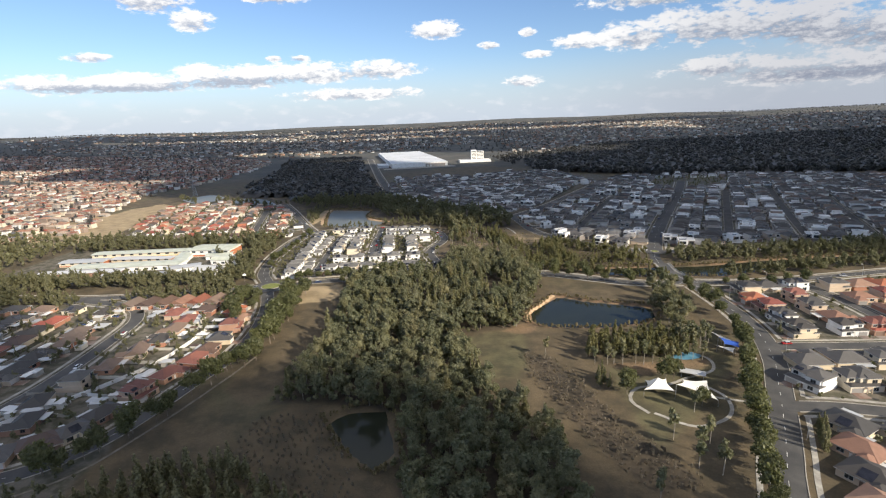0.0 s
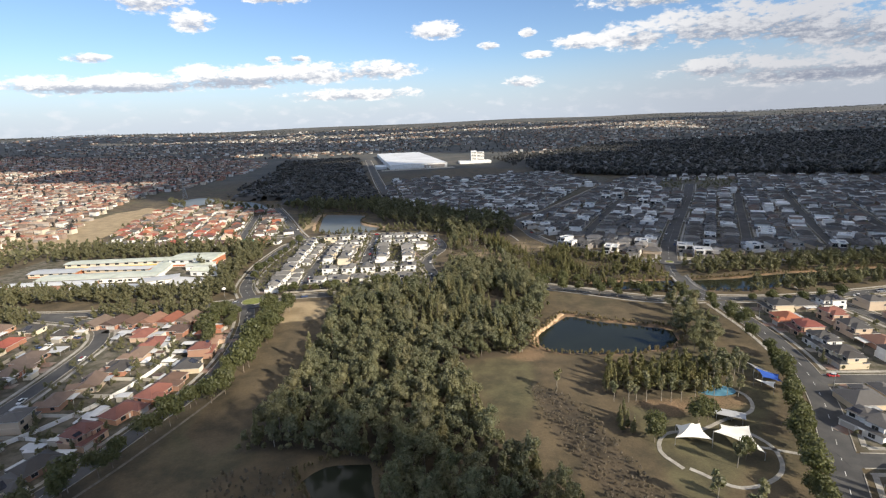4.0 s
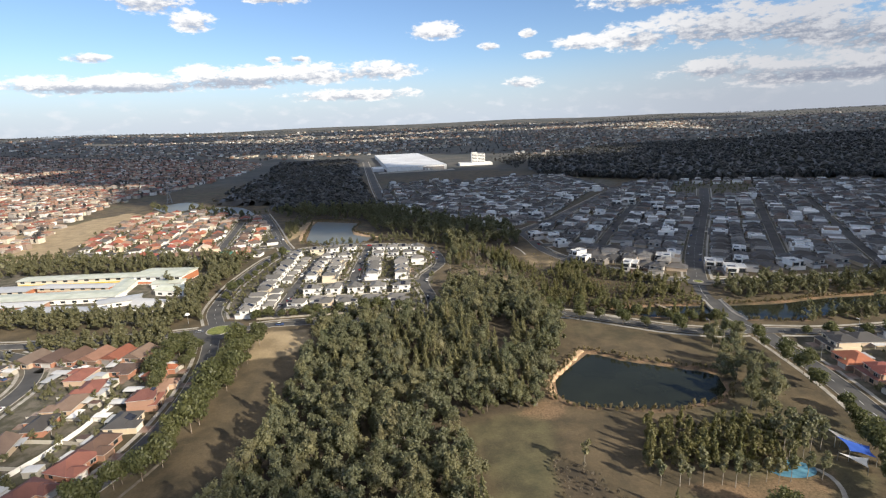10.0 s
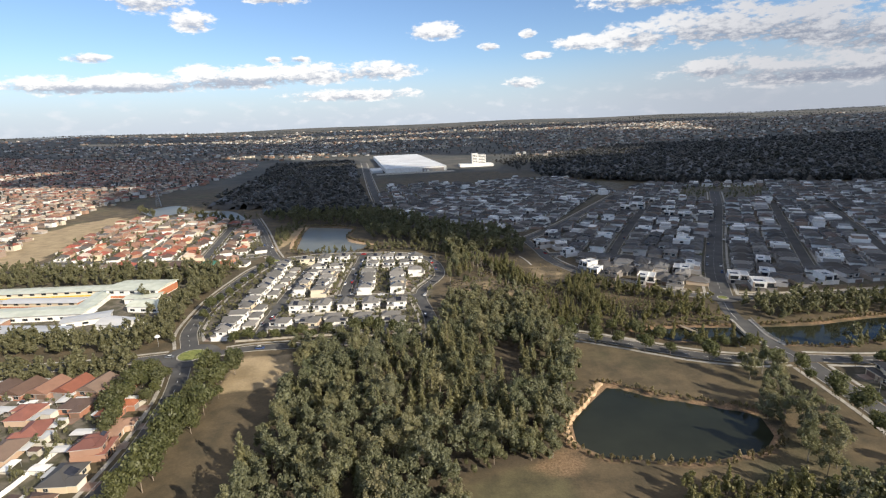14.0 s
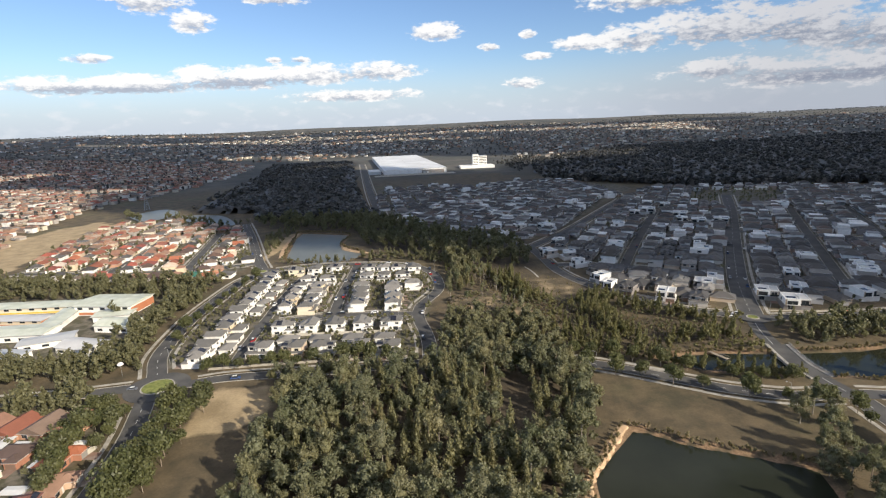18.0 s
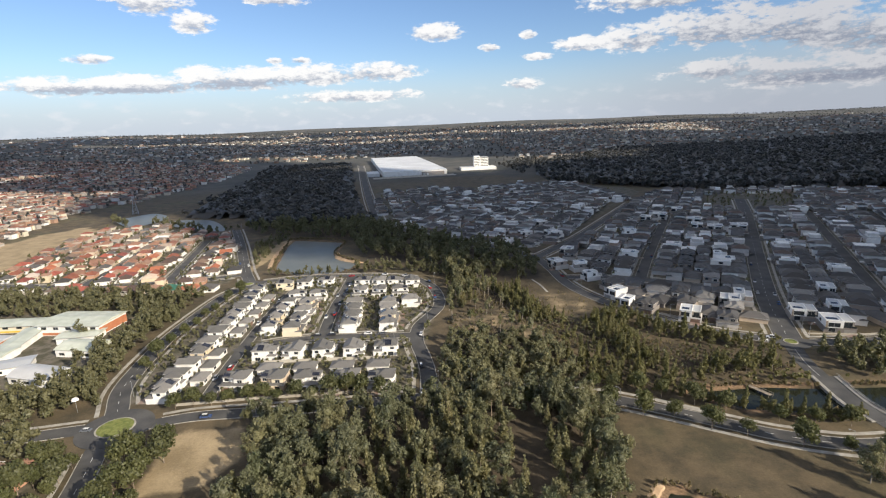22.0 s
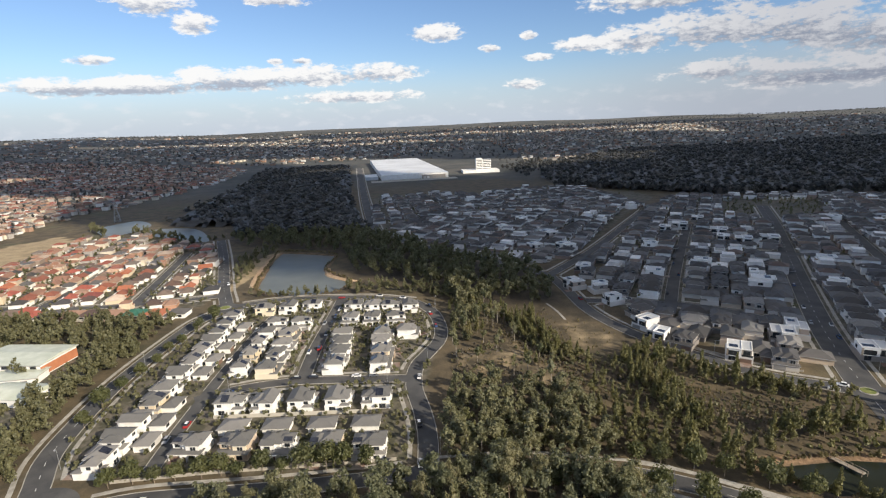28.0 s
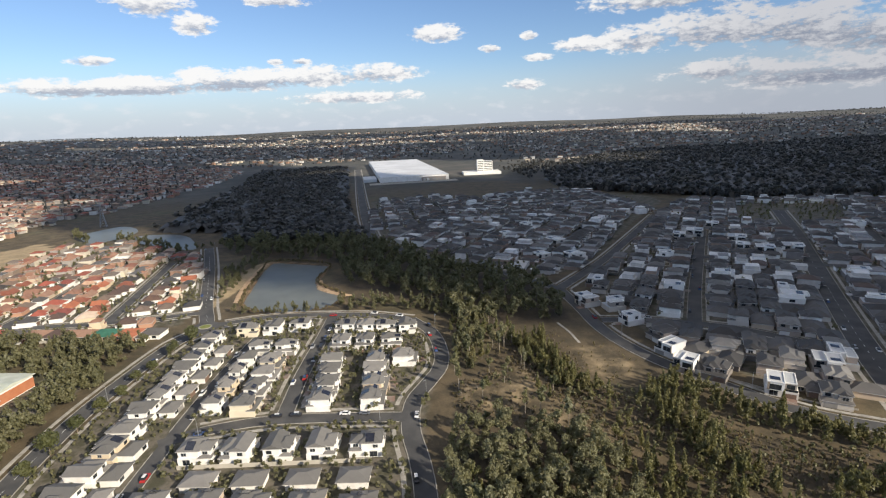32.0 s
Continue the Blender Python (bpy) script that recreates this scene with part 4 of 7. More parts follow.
def villa(w, d, wall, roof, label, wing=True, gable=False, parts=2, panels=False, group="", name="bungalow"):
    """Single-storey house with a garage wing towards the street at -y."""
    root = thing(name, label, "house", group)
    body, top = Shape().box(-w / 2, w / 2, -d / 2, d / 2, -0.2, 2.8), Shape()
    top.hip(-w / 2, w / 2, -d / 2, d / 2, 2.75, 0.44, 0.55, gable=gable)
    gx, gy = w / 2 - 3.2, -d / 2
    if wing:
        body.box(w / 2 - 6.2, w / 2 - 0.2, -d / 2 - 3.6, -d / 2 + 1, -0.2, 2.72)
        top.hip(w / 2 - 6.2, w / 2 - 0.2, -d / 2 - 3.6, -d / 2 + 3.4, 2.7, 0.44, 0.5, gable=gable)
        gy -= 3.6
    part("wall", body, wall, root)
    part("roof", top, roof, root)
    if parts > 0:
        garage(root, gx, gy)
        window(root, -w / 4, -d / 2, 0.9, 2.4, 1.4, 0)
    if parts > 1:
        driveway(root, gx, gy, 5.2, 6)
        window(root, w / 2, d / 5, 1.0, 1.8, 1.2, 1)
        window(root, -w / 5, d / 2, 0.6, 2.8, 1.7, 2)
        s = Shape().box(-0.9, 0.1, -d / 2 - 0.06, -d / 2 + 0.02, 0, 2.1)
        part("front_door", s, DOOR, root, "panelled front door")
        part("patio_cover", Shape().box(-w / 2 + 1, 0.5, d / 2 + 0.1, d / 2 + 3.4, 2.3, 2.42).box(-w / 2 + 1.1, -w / 2 + 1.2, d / 2 + 3.1, d / 2 + 3.2, -0.2, 2.3).box(0.3, 0.4, d / 2 + 3.1, d / 2 + 3.2, -0.2, 2.3), FLAT_ROOF, root, "pale flat patio cover on posts")
    if panels:
        solar(root, -2.2, -d / 2 - 0.55, 2.95, 0.44, 4, 2, 0.9)
    return root


def two_storey(w, d, wall, roof, label, gable=False, parts=2, panels=False, group="", porch=True, name="two_storey_house"):
    """Two-storey house: the upper floor is set back over a skirt roof, with a porch and garage at -y."""
    root = thing(name, label, "house", group)
    u0, u1, v0, v1 = -w / 2 + 0.3, w / 2 - 0.5, -d / 2 + 2.2, d / 2 - 0.4
    mid = w * 0.12
    body = Shape().box(-w / 2, w / 2, -d / 2, d / 2, -0.2, 2.9)
    body.box(u0, mid, v0, v1, 2.9, 5.7)
    body.box(mid, u1, v0 + 1.1, v1 - 0.8, 2.9, 5.4)
    part("wall", body, wall, root)
    skirt = Shape().hip(-w / 2, w / 2, -d / 2, v0 + 1.2, 2.85, 0.36, 0.4)
    skirt.hip(mid + 0.2, w / 2, v1 - 2.4, d / 2, 2.83, 0.36, 0.35)
    part("lower_roof", skirt, roof, root, "tiled lower roof")
    top = Shape().hip(u0, mid + 0.6, v0, v1, 5.65, 0.42, 0.5, gable=gable)
    top.hip(mid - (u1 - mid) * 0.5, u1, v0 + 1.1, v1 - 0.8, 5.35, 0.42, 0.45)
    top.hip(u0 + 0.4, u0 + w * 0.42, v0 - 1.0, v0 + 3.0, 5.62, 0.42, 0.35, gable=not gable)
    part("roof", top, roof, root)
    if parts > 1:
        part("portico", Shape().box(-1.5, 0.9, -d / 2 - 1.1, -d / 2, 2.5, 2.8).box(-1.4, -1.15, -d / 2 - 1.0, -d / 2 - 0.75, -0.2, 2.5).box(0.55, 0.8, -d / 2 - 1.0, -d / 2 - 0.75, -0.2, 2.5), wall, root, "rendered entrance portico")
    bay = Shape().box(u0 + 0.5, u0 + w * 0.45, v0 - 0.9, v0 + 1, 2.9, 5.62)
    part("bay", bay, wall, root)
    if parts > 0:
        garage(root, w / 2 - 2.9, -d / 2, 4.6)
        window(root, (u0 + u0 + w * 0.45) / 2, v0 - 0.9, 3.6, 2.0, 1.4, 0)
        window(root, u1 - 1.8, v0 + 1.1, 3.7, 1.8, 1.3, 0)
    if parts > 1:
        window(root, -w / 4, -d / 2, 0.7, 2.0, 1.6, 0)
        window(root, u1, (v0 + v1) / 2, 3.8, 1.5, 1.1, 1)
        window(root, u0 + 2.2, v1, 3.7, 1.8, 1.2, 2)
        window(root, u1 - 2.0, v1 - 0.8, 3.7, 1.8, 1.2, 2)
        window(root, u0 + 3.0, d / 2, 0.3, 2.6, 2.0, 2)
        driveway(root, w / 2 - 2.9, -d / 2, 5.0, 4.5)
        if porch:
            s = Shape().box(-0.6, 0.3, -d / 2 - 0.06, -d / 2 + 0.02, 0, 2.1)
            part("front_door", s, DOOR, root, "panelled front door")
    if panels:
        solar(root, mid + 0.9, v0 + 0.65, 5.55, 0.42, 3, 1, 0.7)
        solar(root, -mid + 1.6, -v1 - 0.5, 5.85, 0.42, 3, 2, 0.6, True)
    return root


def modern(w, d, label, parts=2, group=""):
    """Flat-roofed rendered house of stacked boxes: two upper masses of unequal height, dark cladding, parapets and a glazed balcony."""
    root = thing("flat_roofed_house", label, "house", group)
    low = Shape().box(-w / 2, w / 2, -d / 2, d / 2, -0.2, 3.2)
    part("lower_wall", low, GREY_WALL, root)
    split = w * 0.06
    masses = ((-w / 2 + 0.4, split, -d / 2 - 1.0, d / 2 - 3.4, 6.9, WHITE, "white rendered upper floor"), (split + 0.02, w / 2 - 0.8, -d / 2 + 1.6, d / 2 - 1.4, 6.2, GREY_WALL, "grey rendered upper floor"))
    for x0, x1, y0, y1, h, mat, say in masses:
        part("upper_wall", Shape().box(x0, x1, y0, y1, 3.2, h), mat, root, say)
        rim = Shape()
        for e in ((x0 - 0.15, x1 + 0.15, y0 - 0.15, y0 + 0.2), (x0 - 0.15, x1 + 0.15, y1 - 0.2, y1 + 0.15), (x0 - 0.15, x0 + 0.2, y0 + 0.2, y1 - 0.2), (x1 - 0.2, x1 + 0.15, y0 + 0.2, y1 - 0.2)):
            rim.box(*e, h - 0.05, h + 0.45)
        part("parapet", rim, WHITE, root)
        part("roof", Shape().box(x0 + 0.2, x1 - 0.2, y0 + 0.2, y1 - 0.2, h - 0.1, h + 0.12), FLAT_ROOF, root, "flat pale metal roof")
    part("terrace_roof", Shape().box(-w / 2 + 0.1, w / 2 - 0.1, d / 2 - 3.3, d / 2 - 0.1, 3.2, 3.35), FLAT_ROOF, root)
    part("solar_panel", Shape().box(-w / 2 + 1.4, -0.8, -d / 2 + 1.5, -d / 2 + 4.6, 7.06, 7.2), SOLAR, root, "dark flat solar panels")
    if parts > 0:
        garage(root, w / 2 - 3.2, -d / 2, 5.0)
        window(root, -w * 0.22, -d / 2 - 1.0, 3.7, w * 0.36, 2.3, 0)
        window(root, w * 0.26, -d / 2 + 1.6, 3.7, w * 0.24, 1.9, 0)
        part("balcony_screen", Shape().box(split + 0.1, w / 2 - 0.3, -d / 2 + 0.05, -d / 2 + 0.12, 3.2, 4.2), GLASS, root, "dark glass balcony screen")
        part("cladding", Shape().box(-w / 2 + 0.35, -w / 2 + 1.3, -d / 2 - 1.06, -d / 2 - 0.9, 3.2, 6.85), TIMBER, root, "brown timber cladding strip")
    if parts > 1:
        window(root, -w / 4, -d / 2, 0.5, 3.0, 2.2, 0)
        window(root, w / 2 - 0.8, 0, 4.0, 2.4, 1.5, 1)
        window(root, -w / 2 + 0.4, 0, 4.0, 2.4, 1.6, 3)
        driveway(root, w / 2 - 3.2, -d / 2, 5.4, 5)
    return root


def shed(w, d, h, roof, label, posts=False):
    """A small outbuilding with a shallow roof, walled or on posts."""
    root = thing("carport" if posts else "garden_shed", label, "shed", "yard sheds")
    s = Shape()
    if posts:
        for x in (-w / 2 + 0.2, w / 2 - 0.3):
            for y in (-d / 2 + 0.2, d / 2 - 0.3):
                s.box(x, x + 0.1, y, y + 0.1, -0.2, h)
    else:
        s.box(-w / 2, w / 2, -d / 2, d / 2, -0.2, h)
    part("post_frame" if posts else "wall", s, STEEL if posts else FENCE, root)
    part("roof", Shape().hip(-w / 2, w / 2, -d / 2, d / 2, h, 0.12, 0.15, gable=True), roof, root)
    return root


PLACED = []


def settle(protos, x, y, facing, rng, pick=None, size=None):
    """Copy one of the houses to a lot; facing: the compass of its street side in degrees, 0 towards -y, counter-clockwise."""
    proto = protos[rng.integers(len(protos))] if pick is None else protos[pick]
    k = size or rng.uniform(0.95, 1.05)
    m = pose(x, y, 0, 0, 0, facing) @ Matrix.Diagonal((k * (1 if rng.random() < 0.5 else -1), k, 1, 1))
    PLACED.append((x, y))
    return copy_thing(proto, m)


def white_estate():
    rng = np.random.default_rng(5)
    say = "white rendered two-storey house with a pale grey tiled roof"
    g = "houses of the white estate"
    kinds = [two_storey(12.6, 11, WHITE, TILE_PALE, say, panels=True, group=g, name="townhouse"), two_storey(10.5, 12.5, WHITE, TILE_PALE, say + ", gabled", gable=True, group=g, name="townhouse"),
             two_storey(12, 11.5, CREAM, TILE_PALE, "cream rendered two-storey house with a pale grey tiled roof", panels=True, group=g, name="townhouse"),
             two_storey(12.4, 10.5, WHITE, TILE_PALE, say + " and panels", panels=True, group=g, name="townhouse"), two_storey(11, 12, WHITE, TILE_PALE, say, group=g, name="townhouse")]
    small = villa(9, 6.5, WHITE, TILE_PALE, "low white garage house with a pale grey roof", wing=False, parts=1, group=g, name="garage")

    def row(x0, y0, x1, y1, count, facing, protos=kinds, size=1.0):
        for k in range(count):
            t = k / max(1, count - 1)
            settle(protos, x0 + (x1 - x0) * t + rng.uniform(-0.6, 0.6), y0 + (y1 - y0) * t + rng.uniform(-0.4, 0.4), facing + rng.uniform(-2, 2), rng, size=size)

    row(-134, 398, -143, 546, 12, -90, kinds, 0.97)
    row(-123, 412, -127, 440, 3, 90, [small], 1.0)
    row(-128, 470, -130, 530, 5, 90, [small], 1.0)
    row(-103, 407, -34, 404, 5, 0)
    row(-92, 421, -38, 421, 4, 180, [small], 1.15)
    row(-100, 438, -37, 440, 5, 180)
    row(-110, 472, -111, 515, 4, -90, kinds, 0.8)
    row(-94.5, 470, -96.5, 512, 4, 90, kinds, 0.95)
    row(-109, 530, -95, 530, 2, 0, kinds, 0.9)
    row(-126, 558, -97, 563, 3, 180)
    row(-62, 473, -66, 511, 4, -90, kinds, 0.95)
    row(-39, 473, -42, 511, 4, 90, kinds, 0.95)
    row(-28, 513, -28, 513, 1, 90)
    row(-66, 535, -38, 535, 3, 0, kinds, 0.9)
    row(-68, 559, -30, 556, 4, 180, kinds, 0.95)
    forget(*kinds, small)


def west_houses():
    rng = np.random.default_rng(11)
    g = "brick houses by the west road"
    tiles = {"red": TILE_RED, "orange": TILE_ORANGE, "brown": TILE_BROWN, "charcoal": TILE_DARK}
    kinds = []
    for name, roof in tiles.items():
        kinds.append(villa(15, 10.5, BRICK, roof, "single-storey brick house with a " + name + " tiled hip roof", group=g))
    for name, roof in tiles.items():
        kinds.append(villa(14, 11, CREAM if name != "red" else BRICK, roof, "rendered house with " + name + " tiles and solar panels", gable=name == "brown", panels=True, group=g))
    big = two_storey(13, 14, BRICK, TILE_RED, "two-storey red brick house with a bright red tiled roof", panels=True, group=g)
    pale = two_storey(13, 13, CREAM, TILE_DARK, "two-storey cream house with a charcoal tiled roof", group=g)
    kinds += [big, pale]
    # facing the west road, from the north; 0 red, 1 orange, 2 brown, 3 charcoal, 8 big red, 9 pale
    line = LINES["west_road"]
    for y, pick in ((304, 1), (289, 8), (273, 7), (257, 2), (241, 0), (224, 0), (206, 8), (190, 3), (175, 7), (163, 2), (153, 3)):
        k = min(range(1, len(line) - 1), key=lambda i: abs(line[i].y - y))
        ahead = (line[k + 1] - line[k - 1]).normalized()
        p = line[k] + Vector((-ahead.y, ahead.x)) * (16.0 + rng.uniform(-1, 1))
        settle(kinds, p.x, p.y, math.degrees(math.atan2(ahead.y, ahead.x)) + rng.uniform(-3, 3), rng, pick, rng.uniform(0.86, 0.96))
    for x, y, pick in ((-180, 190, 3), (-186, 206, 7), (-180, 224, 9), (-176, 241, 2), (-170, 257, 6), (-168, 273, 3), (-168, 289, 2), (-196, 176, 2), (-166, 303, 0)):
        settle(kinds, x - 4 + rng.uniform(-1.5, 1.5), y, -80 + rng.uniform(-6, 6), rng, pick, rng.uniform(0.84, 0.98))
    plain = [villa(15, 10.5, BRICK, roof, "single-storey brick house with a " + name + " tiled hip roof", group=g, parts=1) for name, roof in tiles.items()]
    plain += [villa(14, 11, CREAM, roof, "rendered house with " + name + " tiles and solar panels", panels=True, group=g, parts=1) for name, roof in tiles.items()]
    for row, x in enumerate((-228, -258, -290, -322)):
        for k in range(11):
            if row == 0 and k > 9:
                continue
            settle(plain if row else kinds, x + rng.uniform(-2, 2), 148 + 15.5 * k + 5 * row, 90 if row % 2 == 0 else -90, rng, int(rng.choice((0, 2, 2, 3, 3, 6, 7, 7, 5))), rng.uniform(0.9, 1.05))
    for x, y, facing, pick in [(-147, 318, 90, 1), (-184, 316, -90, 0), (-166, 322, 0, 2), (-236, 322, 90, 3), (-262, 330, 0, 7), (-284, 332, 0, 2), (-306, 334, 0, 3)]:
        settle(kinds, x, y, facing, rng, pick, rng.uniform(0.8, 0.92))
    forget(*kinds, *plain)
    sheds = [shed(5.5, 4.0, 2.4, FLAT_ROOF, "pale metal garden shed beside a back fence"), shed(6.5, 3.6, 2.5, WHITE, "white-roofed carport on slim posts", True), shed(4.0, 3.0, 2.2, TILE_BROWN, "small brown garden shed"),
             shed(8.0, 4.2, 2.6, FLAT_ROOF, "long pale metal pergola roof behind a house", True)]
    for k in range(230):
        x, y = rng.uniform(-335, -140), rng.uniform(165, 330)
        d = np.sqrt(np.min((np.array(PLACED)[:, 0] - x) ** 2 + (np.array(PLACED)[:, 1] - y) ** 2))
        if 7.8 < d < 14 and off_road(np.array([x]), np.array([y]), 3.0)[0]:
            copy_thing(sheds[int(rng.choice(4, p=[0.3, 0.3, 0.15, 0.25]))], pose(x, y, 0, 0, 0, 90 * int(rng.integers(4)) + rng.uniform(-10, 5)))
    forget(*sheds)
    units = [villa(11, 14, BRICK, roof, "brick terrace unit with a gabled " + name + " roof", wing=False, gable=True, group="terrace by the crossroads", name="terrace_house")
             for name, roof in (("brown", TILE_BROWN), ("terracotta", TILE_ORANGE), ("red", TILE_RED))]
    for k, pick in enumerate((0, 0, 0, 1, 1, 0, 1)):
        settle(units, -226 + 11.5 * k, 337 + 0.6 * k, -8, rng, pick, 1.0)
    forget(*units)


def east_houses():
    rng = np.random.default_rng(23)
    g = "houses by the east road"
    kinds = [two_storey(14, 13, CREAM, TILE_DARK, "two-storey cream house with a charcoal tiled roof", group=g),
             two_storey(13, 13, BRICK, TILE_RED, "two-storey brick house with a red tiled roof", group=g),
             two_storey(14, 12, WHITE, TILE_DARK, "two-storey white house with a charcoal tiled roof", panels=True, group=g),
             villa(15, 12, BRICK, TILE_ORANGE, "brick house with a terracotta hip roof", group=g),
             villa(15, 12, CREAM, TILE_DARK, "cream single-storey house with a charcoal hip roof", panels=True, group=g)]
    for x, y, facing, pick in [(192, 326, -90, 0), (188, 309, -90, 3), (187, 293, -90, 1), (185, 276, -90, 2), (182, 258, -90, 0), (208, 331, 180, 4), (226, 330, 180, 2),
                               (208, 258, 0, 2), (224, 258, 0, 1), (212, 290, 90, 0), (214, 308, 90, 1), (213, 274, 90, 3), (182, 224, 180, 4), (198, 222, 180, 0),
                               (164, 223, 180, 4), (153, 205, -65, 2), (171, 203, 0, 0), (145, 172, -62, 4), (138, 157, -62, 3), (131, 143, -62, 4), (124, 129, -62, 3), (162, 164, 118, 4), (155, 149, 118, 0), (148, 135, 118, 4), (141, 121, 118, 3), (178, 160, -40, 1)]:
        settle(kinds, x, y, facing, rng, pick)
    plain = [two_storey(14, 13, CREAM, TILE_DARK, "two-storey cream house with a charcoal tiled roof", group=g, parts=1), two_storey(13, 13, BRICK, TILE_RED, "two-storey brick house with a red tiled roof", group=g, parts=1),
             two_storey(14, 12, WHITE, TILE_DARK, "two-storey white house with a charcoal tiled roof", group=g, parts=1), villa(15, 12, BRICK, TILE_ORANGE, "brick house with a terracotta hip roof", group=g, parts=1)]
    for k in range(8):
        settle(plain, 254 + 16 * (k % 4), 258 + 0.5 * k + (22 if k > 3 else 0), 0 if k < 4 else 180, rng)
        settle(plain, 250 + 17 * (k % 4), 305 + (22 if k > 3 else 0), 0 if k < 4 else 180, rng)
        settle(plain, 214 + 17 * k, 216 - 2.0 * k, 180, rng)
        settle(plain, 188 + 15 * k, 194 - 6.0 * k, 158, rng)
        settle(plain, 186 + 15 * k, 160 - 6.0 * k, -22, rng)
    forget(*kinds, *plain)


def row_lots(poly, start, ahead, streets, lot, reach, rng, gap=5.0, back=17.5):
    """Lots on both sides of parallel streets inside a polygon: x, y, facing."""
    ahead = Vector(ahead).normalized()
    side = Vector((ahead.y, -ahead.x))
    turn = math.degrees(math.atan2(ahead.y, ahead.x))
    out = []
    for q in streets:
        for sign in (-1, 1):
            s = 0.0
            while s < reach:
                s += lot * rng.uniform(0.92, 1.1)
                p = Vector(start) + ahead * s + side * (q + sign * (back + rng.uniform(-1.5, 1.5)))
                out.append((p.x, p.y, turn - 90 + (90 if sign < 0 else -90) + 180 + rng.normal(0, 2.5)))
    px, py = np.array([o[0] for o in out]), np.array([o[1] for o in out])
    keep = (inside_distance(px, py, poly) > 3) & off_road(px, py, gap)
    return [o for o, k in zip(out, keep) if k]


def grey_estate():
    rng = np.random.default_rng(31)
    g = "houses of the grey estate"
    near = [two_storey(10.4, 14, GREY_WALL, TILE_DARK, "two-storey grey house with a charcoal tiled roof", group=g, parts=1),
            villa(10.6, 15, GREY_WALL, TILE_DARK, "single-storey house with a charcoal hip roof", group=g, parts=1),
            modern(10.8, 14, "white flat-roofed modern house with a parapet", group=g, parts=1),
            two_storey(10.2, 14.5, GREY_WALL, TILE_PALE, "two-storey house with a grey tiled roof", group=g, parts=1),
            villa(10.4, 15, CREAM, TILE_DARK, "cream single-storey house with a charcoal hip roof", group=g, parts=1),
            two_storey(10.4, 13.5, WHITE, TILE_DARK, "two-storey white house with a charcoal roof", group=g, parts=1)]
    lots = row_lots(ESTATE_GREY, (176, 440), (0.445, 0.895), (0, -84, -144, 60, 120, 180, 240, 300, 360, 420, 480), 11.6, 640, rng, back=14.5)
    for k in range(7):
        t = k / 6
        lots.append((100 + 50 * (1 - t) ** 1.2, 560 - 82 * (1 - t), 60 - 30 * t))
    # the white flat-roofed houses that stand out, and the row on the edge road
    lead = [modern(15, 15, "large white flat-roofed house of stacked boxes", group=g), modern(12, 14, "white flat-roofed house with dark windows", group=g)]
    fixed = [(209, 453, -18, 0, 1.0), (202, 470, -22, 0, 0.9), (140, 474, -28, 1, 1.0), (172, 492, -26, 1, 1.0), (109, 497, -40, 1, 0.9), (86, 590, -70, 0, 0.8), (100, 580, 100, 1, 0.85), (103, 556, -70, 1, 0.8), (179, 697, 65, 0, 0.9),
             (149, 611, 65, 0, 1.0), (194, 632, 65, 1, 1.1), (210, 578, 65, 0, 1.15), (288, 627, 65, 0, 1.0), (243, 781, -25, 0, 1.1), (276, 812, -25, 1, 1.1), (222, 767, -25, 1, 1.0), (267, 747, -25, 0, 1.1)]
    fixed += [(256, 716, -25, 1, 1.0), (268, 704, -25, 0, 1.0), (293, 706, -25, 0, 1.1), (408, 792, 65, 0, 1.2), (100, 760, -60, 0, 1.05), (116, 892, -60, 0, 1.1), (83, 847, -60, 1, 1.1), (105, 703, -60, 0, 0.95), (77, 706, -60, 1, 0.9), (55, 801, -60, 1, 1.0)]
    taken = [(x, y) for x, y, *_ in fixed]
    for x, y, facing, pick, size in fixed:
        settle(lead, x, y, facing, rng, pick, size)
    for x, y, facing, pick in [(120, 489, -40, 0), (156, 464, -26, 0), (160, 498, 150, 3), (118, 500, -50, 1), (110, 515, -58, 2), (132, 500, 140, 1), (146, 492, 150, 0), (122, 514, 130, 4),
                               (112, 532, -70, 0), (240, 462, 0, 4), (258, 464, 0, 2), (276, 466, 0, 0), (294, 468, 0, 3), (312, 470, 0, 4)]:
        settle(near, x, y, facing, rng, pick)
        taken.append((x, y))
    free = [l for l in lots if min((l[0] - x) ** 2 + (l[1] - y) ** 2 for x, y in taken) > 118]
    free = [l for l in free if inside_distance(l[0], l[1], ESTATE_PARK) < 0]
    # infill, so that no lot stays empty
    taken += [(l[0], l[1]) for l in free]
    us, vs = np.meshgrid(np.arange(-320.0, 460, 6), np.arange(-320.0, 380, 6))
    xs, ys = (330 + 0.895 * us + 0.445 * vs).ravel(), (640 - 0.445 * us + 0.895 * vs).ravel()
    keep = (ys > 450) & (inside_distance(xs, ys, ESTATE_GREY) > 2)
    xs, ys = xs[keep], ys[keep]
    keep = off_road(xs, ys, 7.0) & (inside_distance(xs, ys, ESTATE_PARK) < 0)
    spots = np.array(taken)
    for x, y in zip(xs[keep], ys[keep]):
        if np.min((spots[:, 0] - x) ** 2 + (spots[:, 1] - y) ** 2) > 128:
            free.append((x, y, -26 + 180 * int(rng.integers(2))))
            spots = np.vstack([spots, (x, y)])
    free.sort(key=lambda l: (l[0] - 60) ** 2 + (l[1] - 250) ** 2)
    for x, y, facing in free[:112]:
        settle(near, x, y, facing, rng, int(rng.choice(6, p=[0.28, 0.32, 0.12, 0.08, 0.12, 0.08])), rng.uniform(0.94, 1.05))
    forget(*near, *lead)
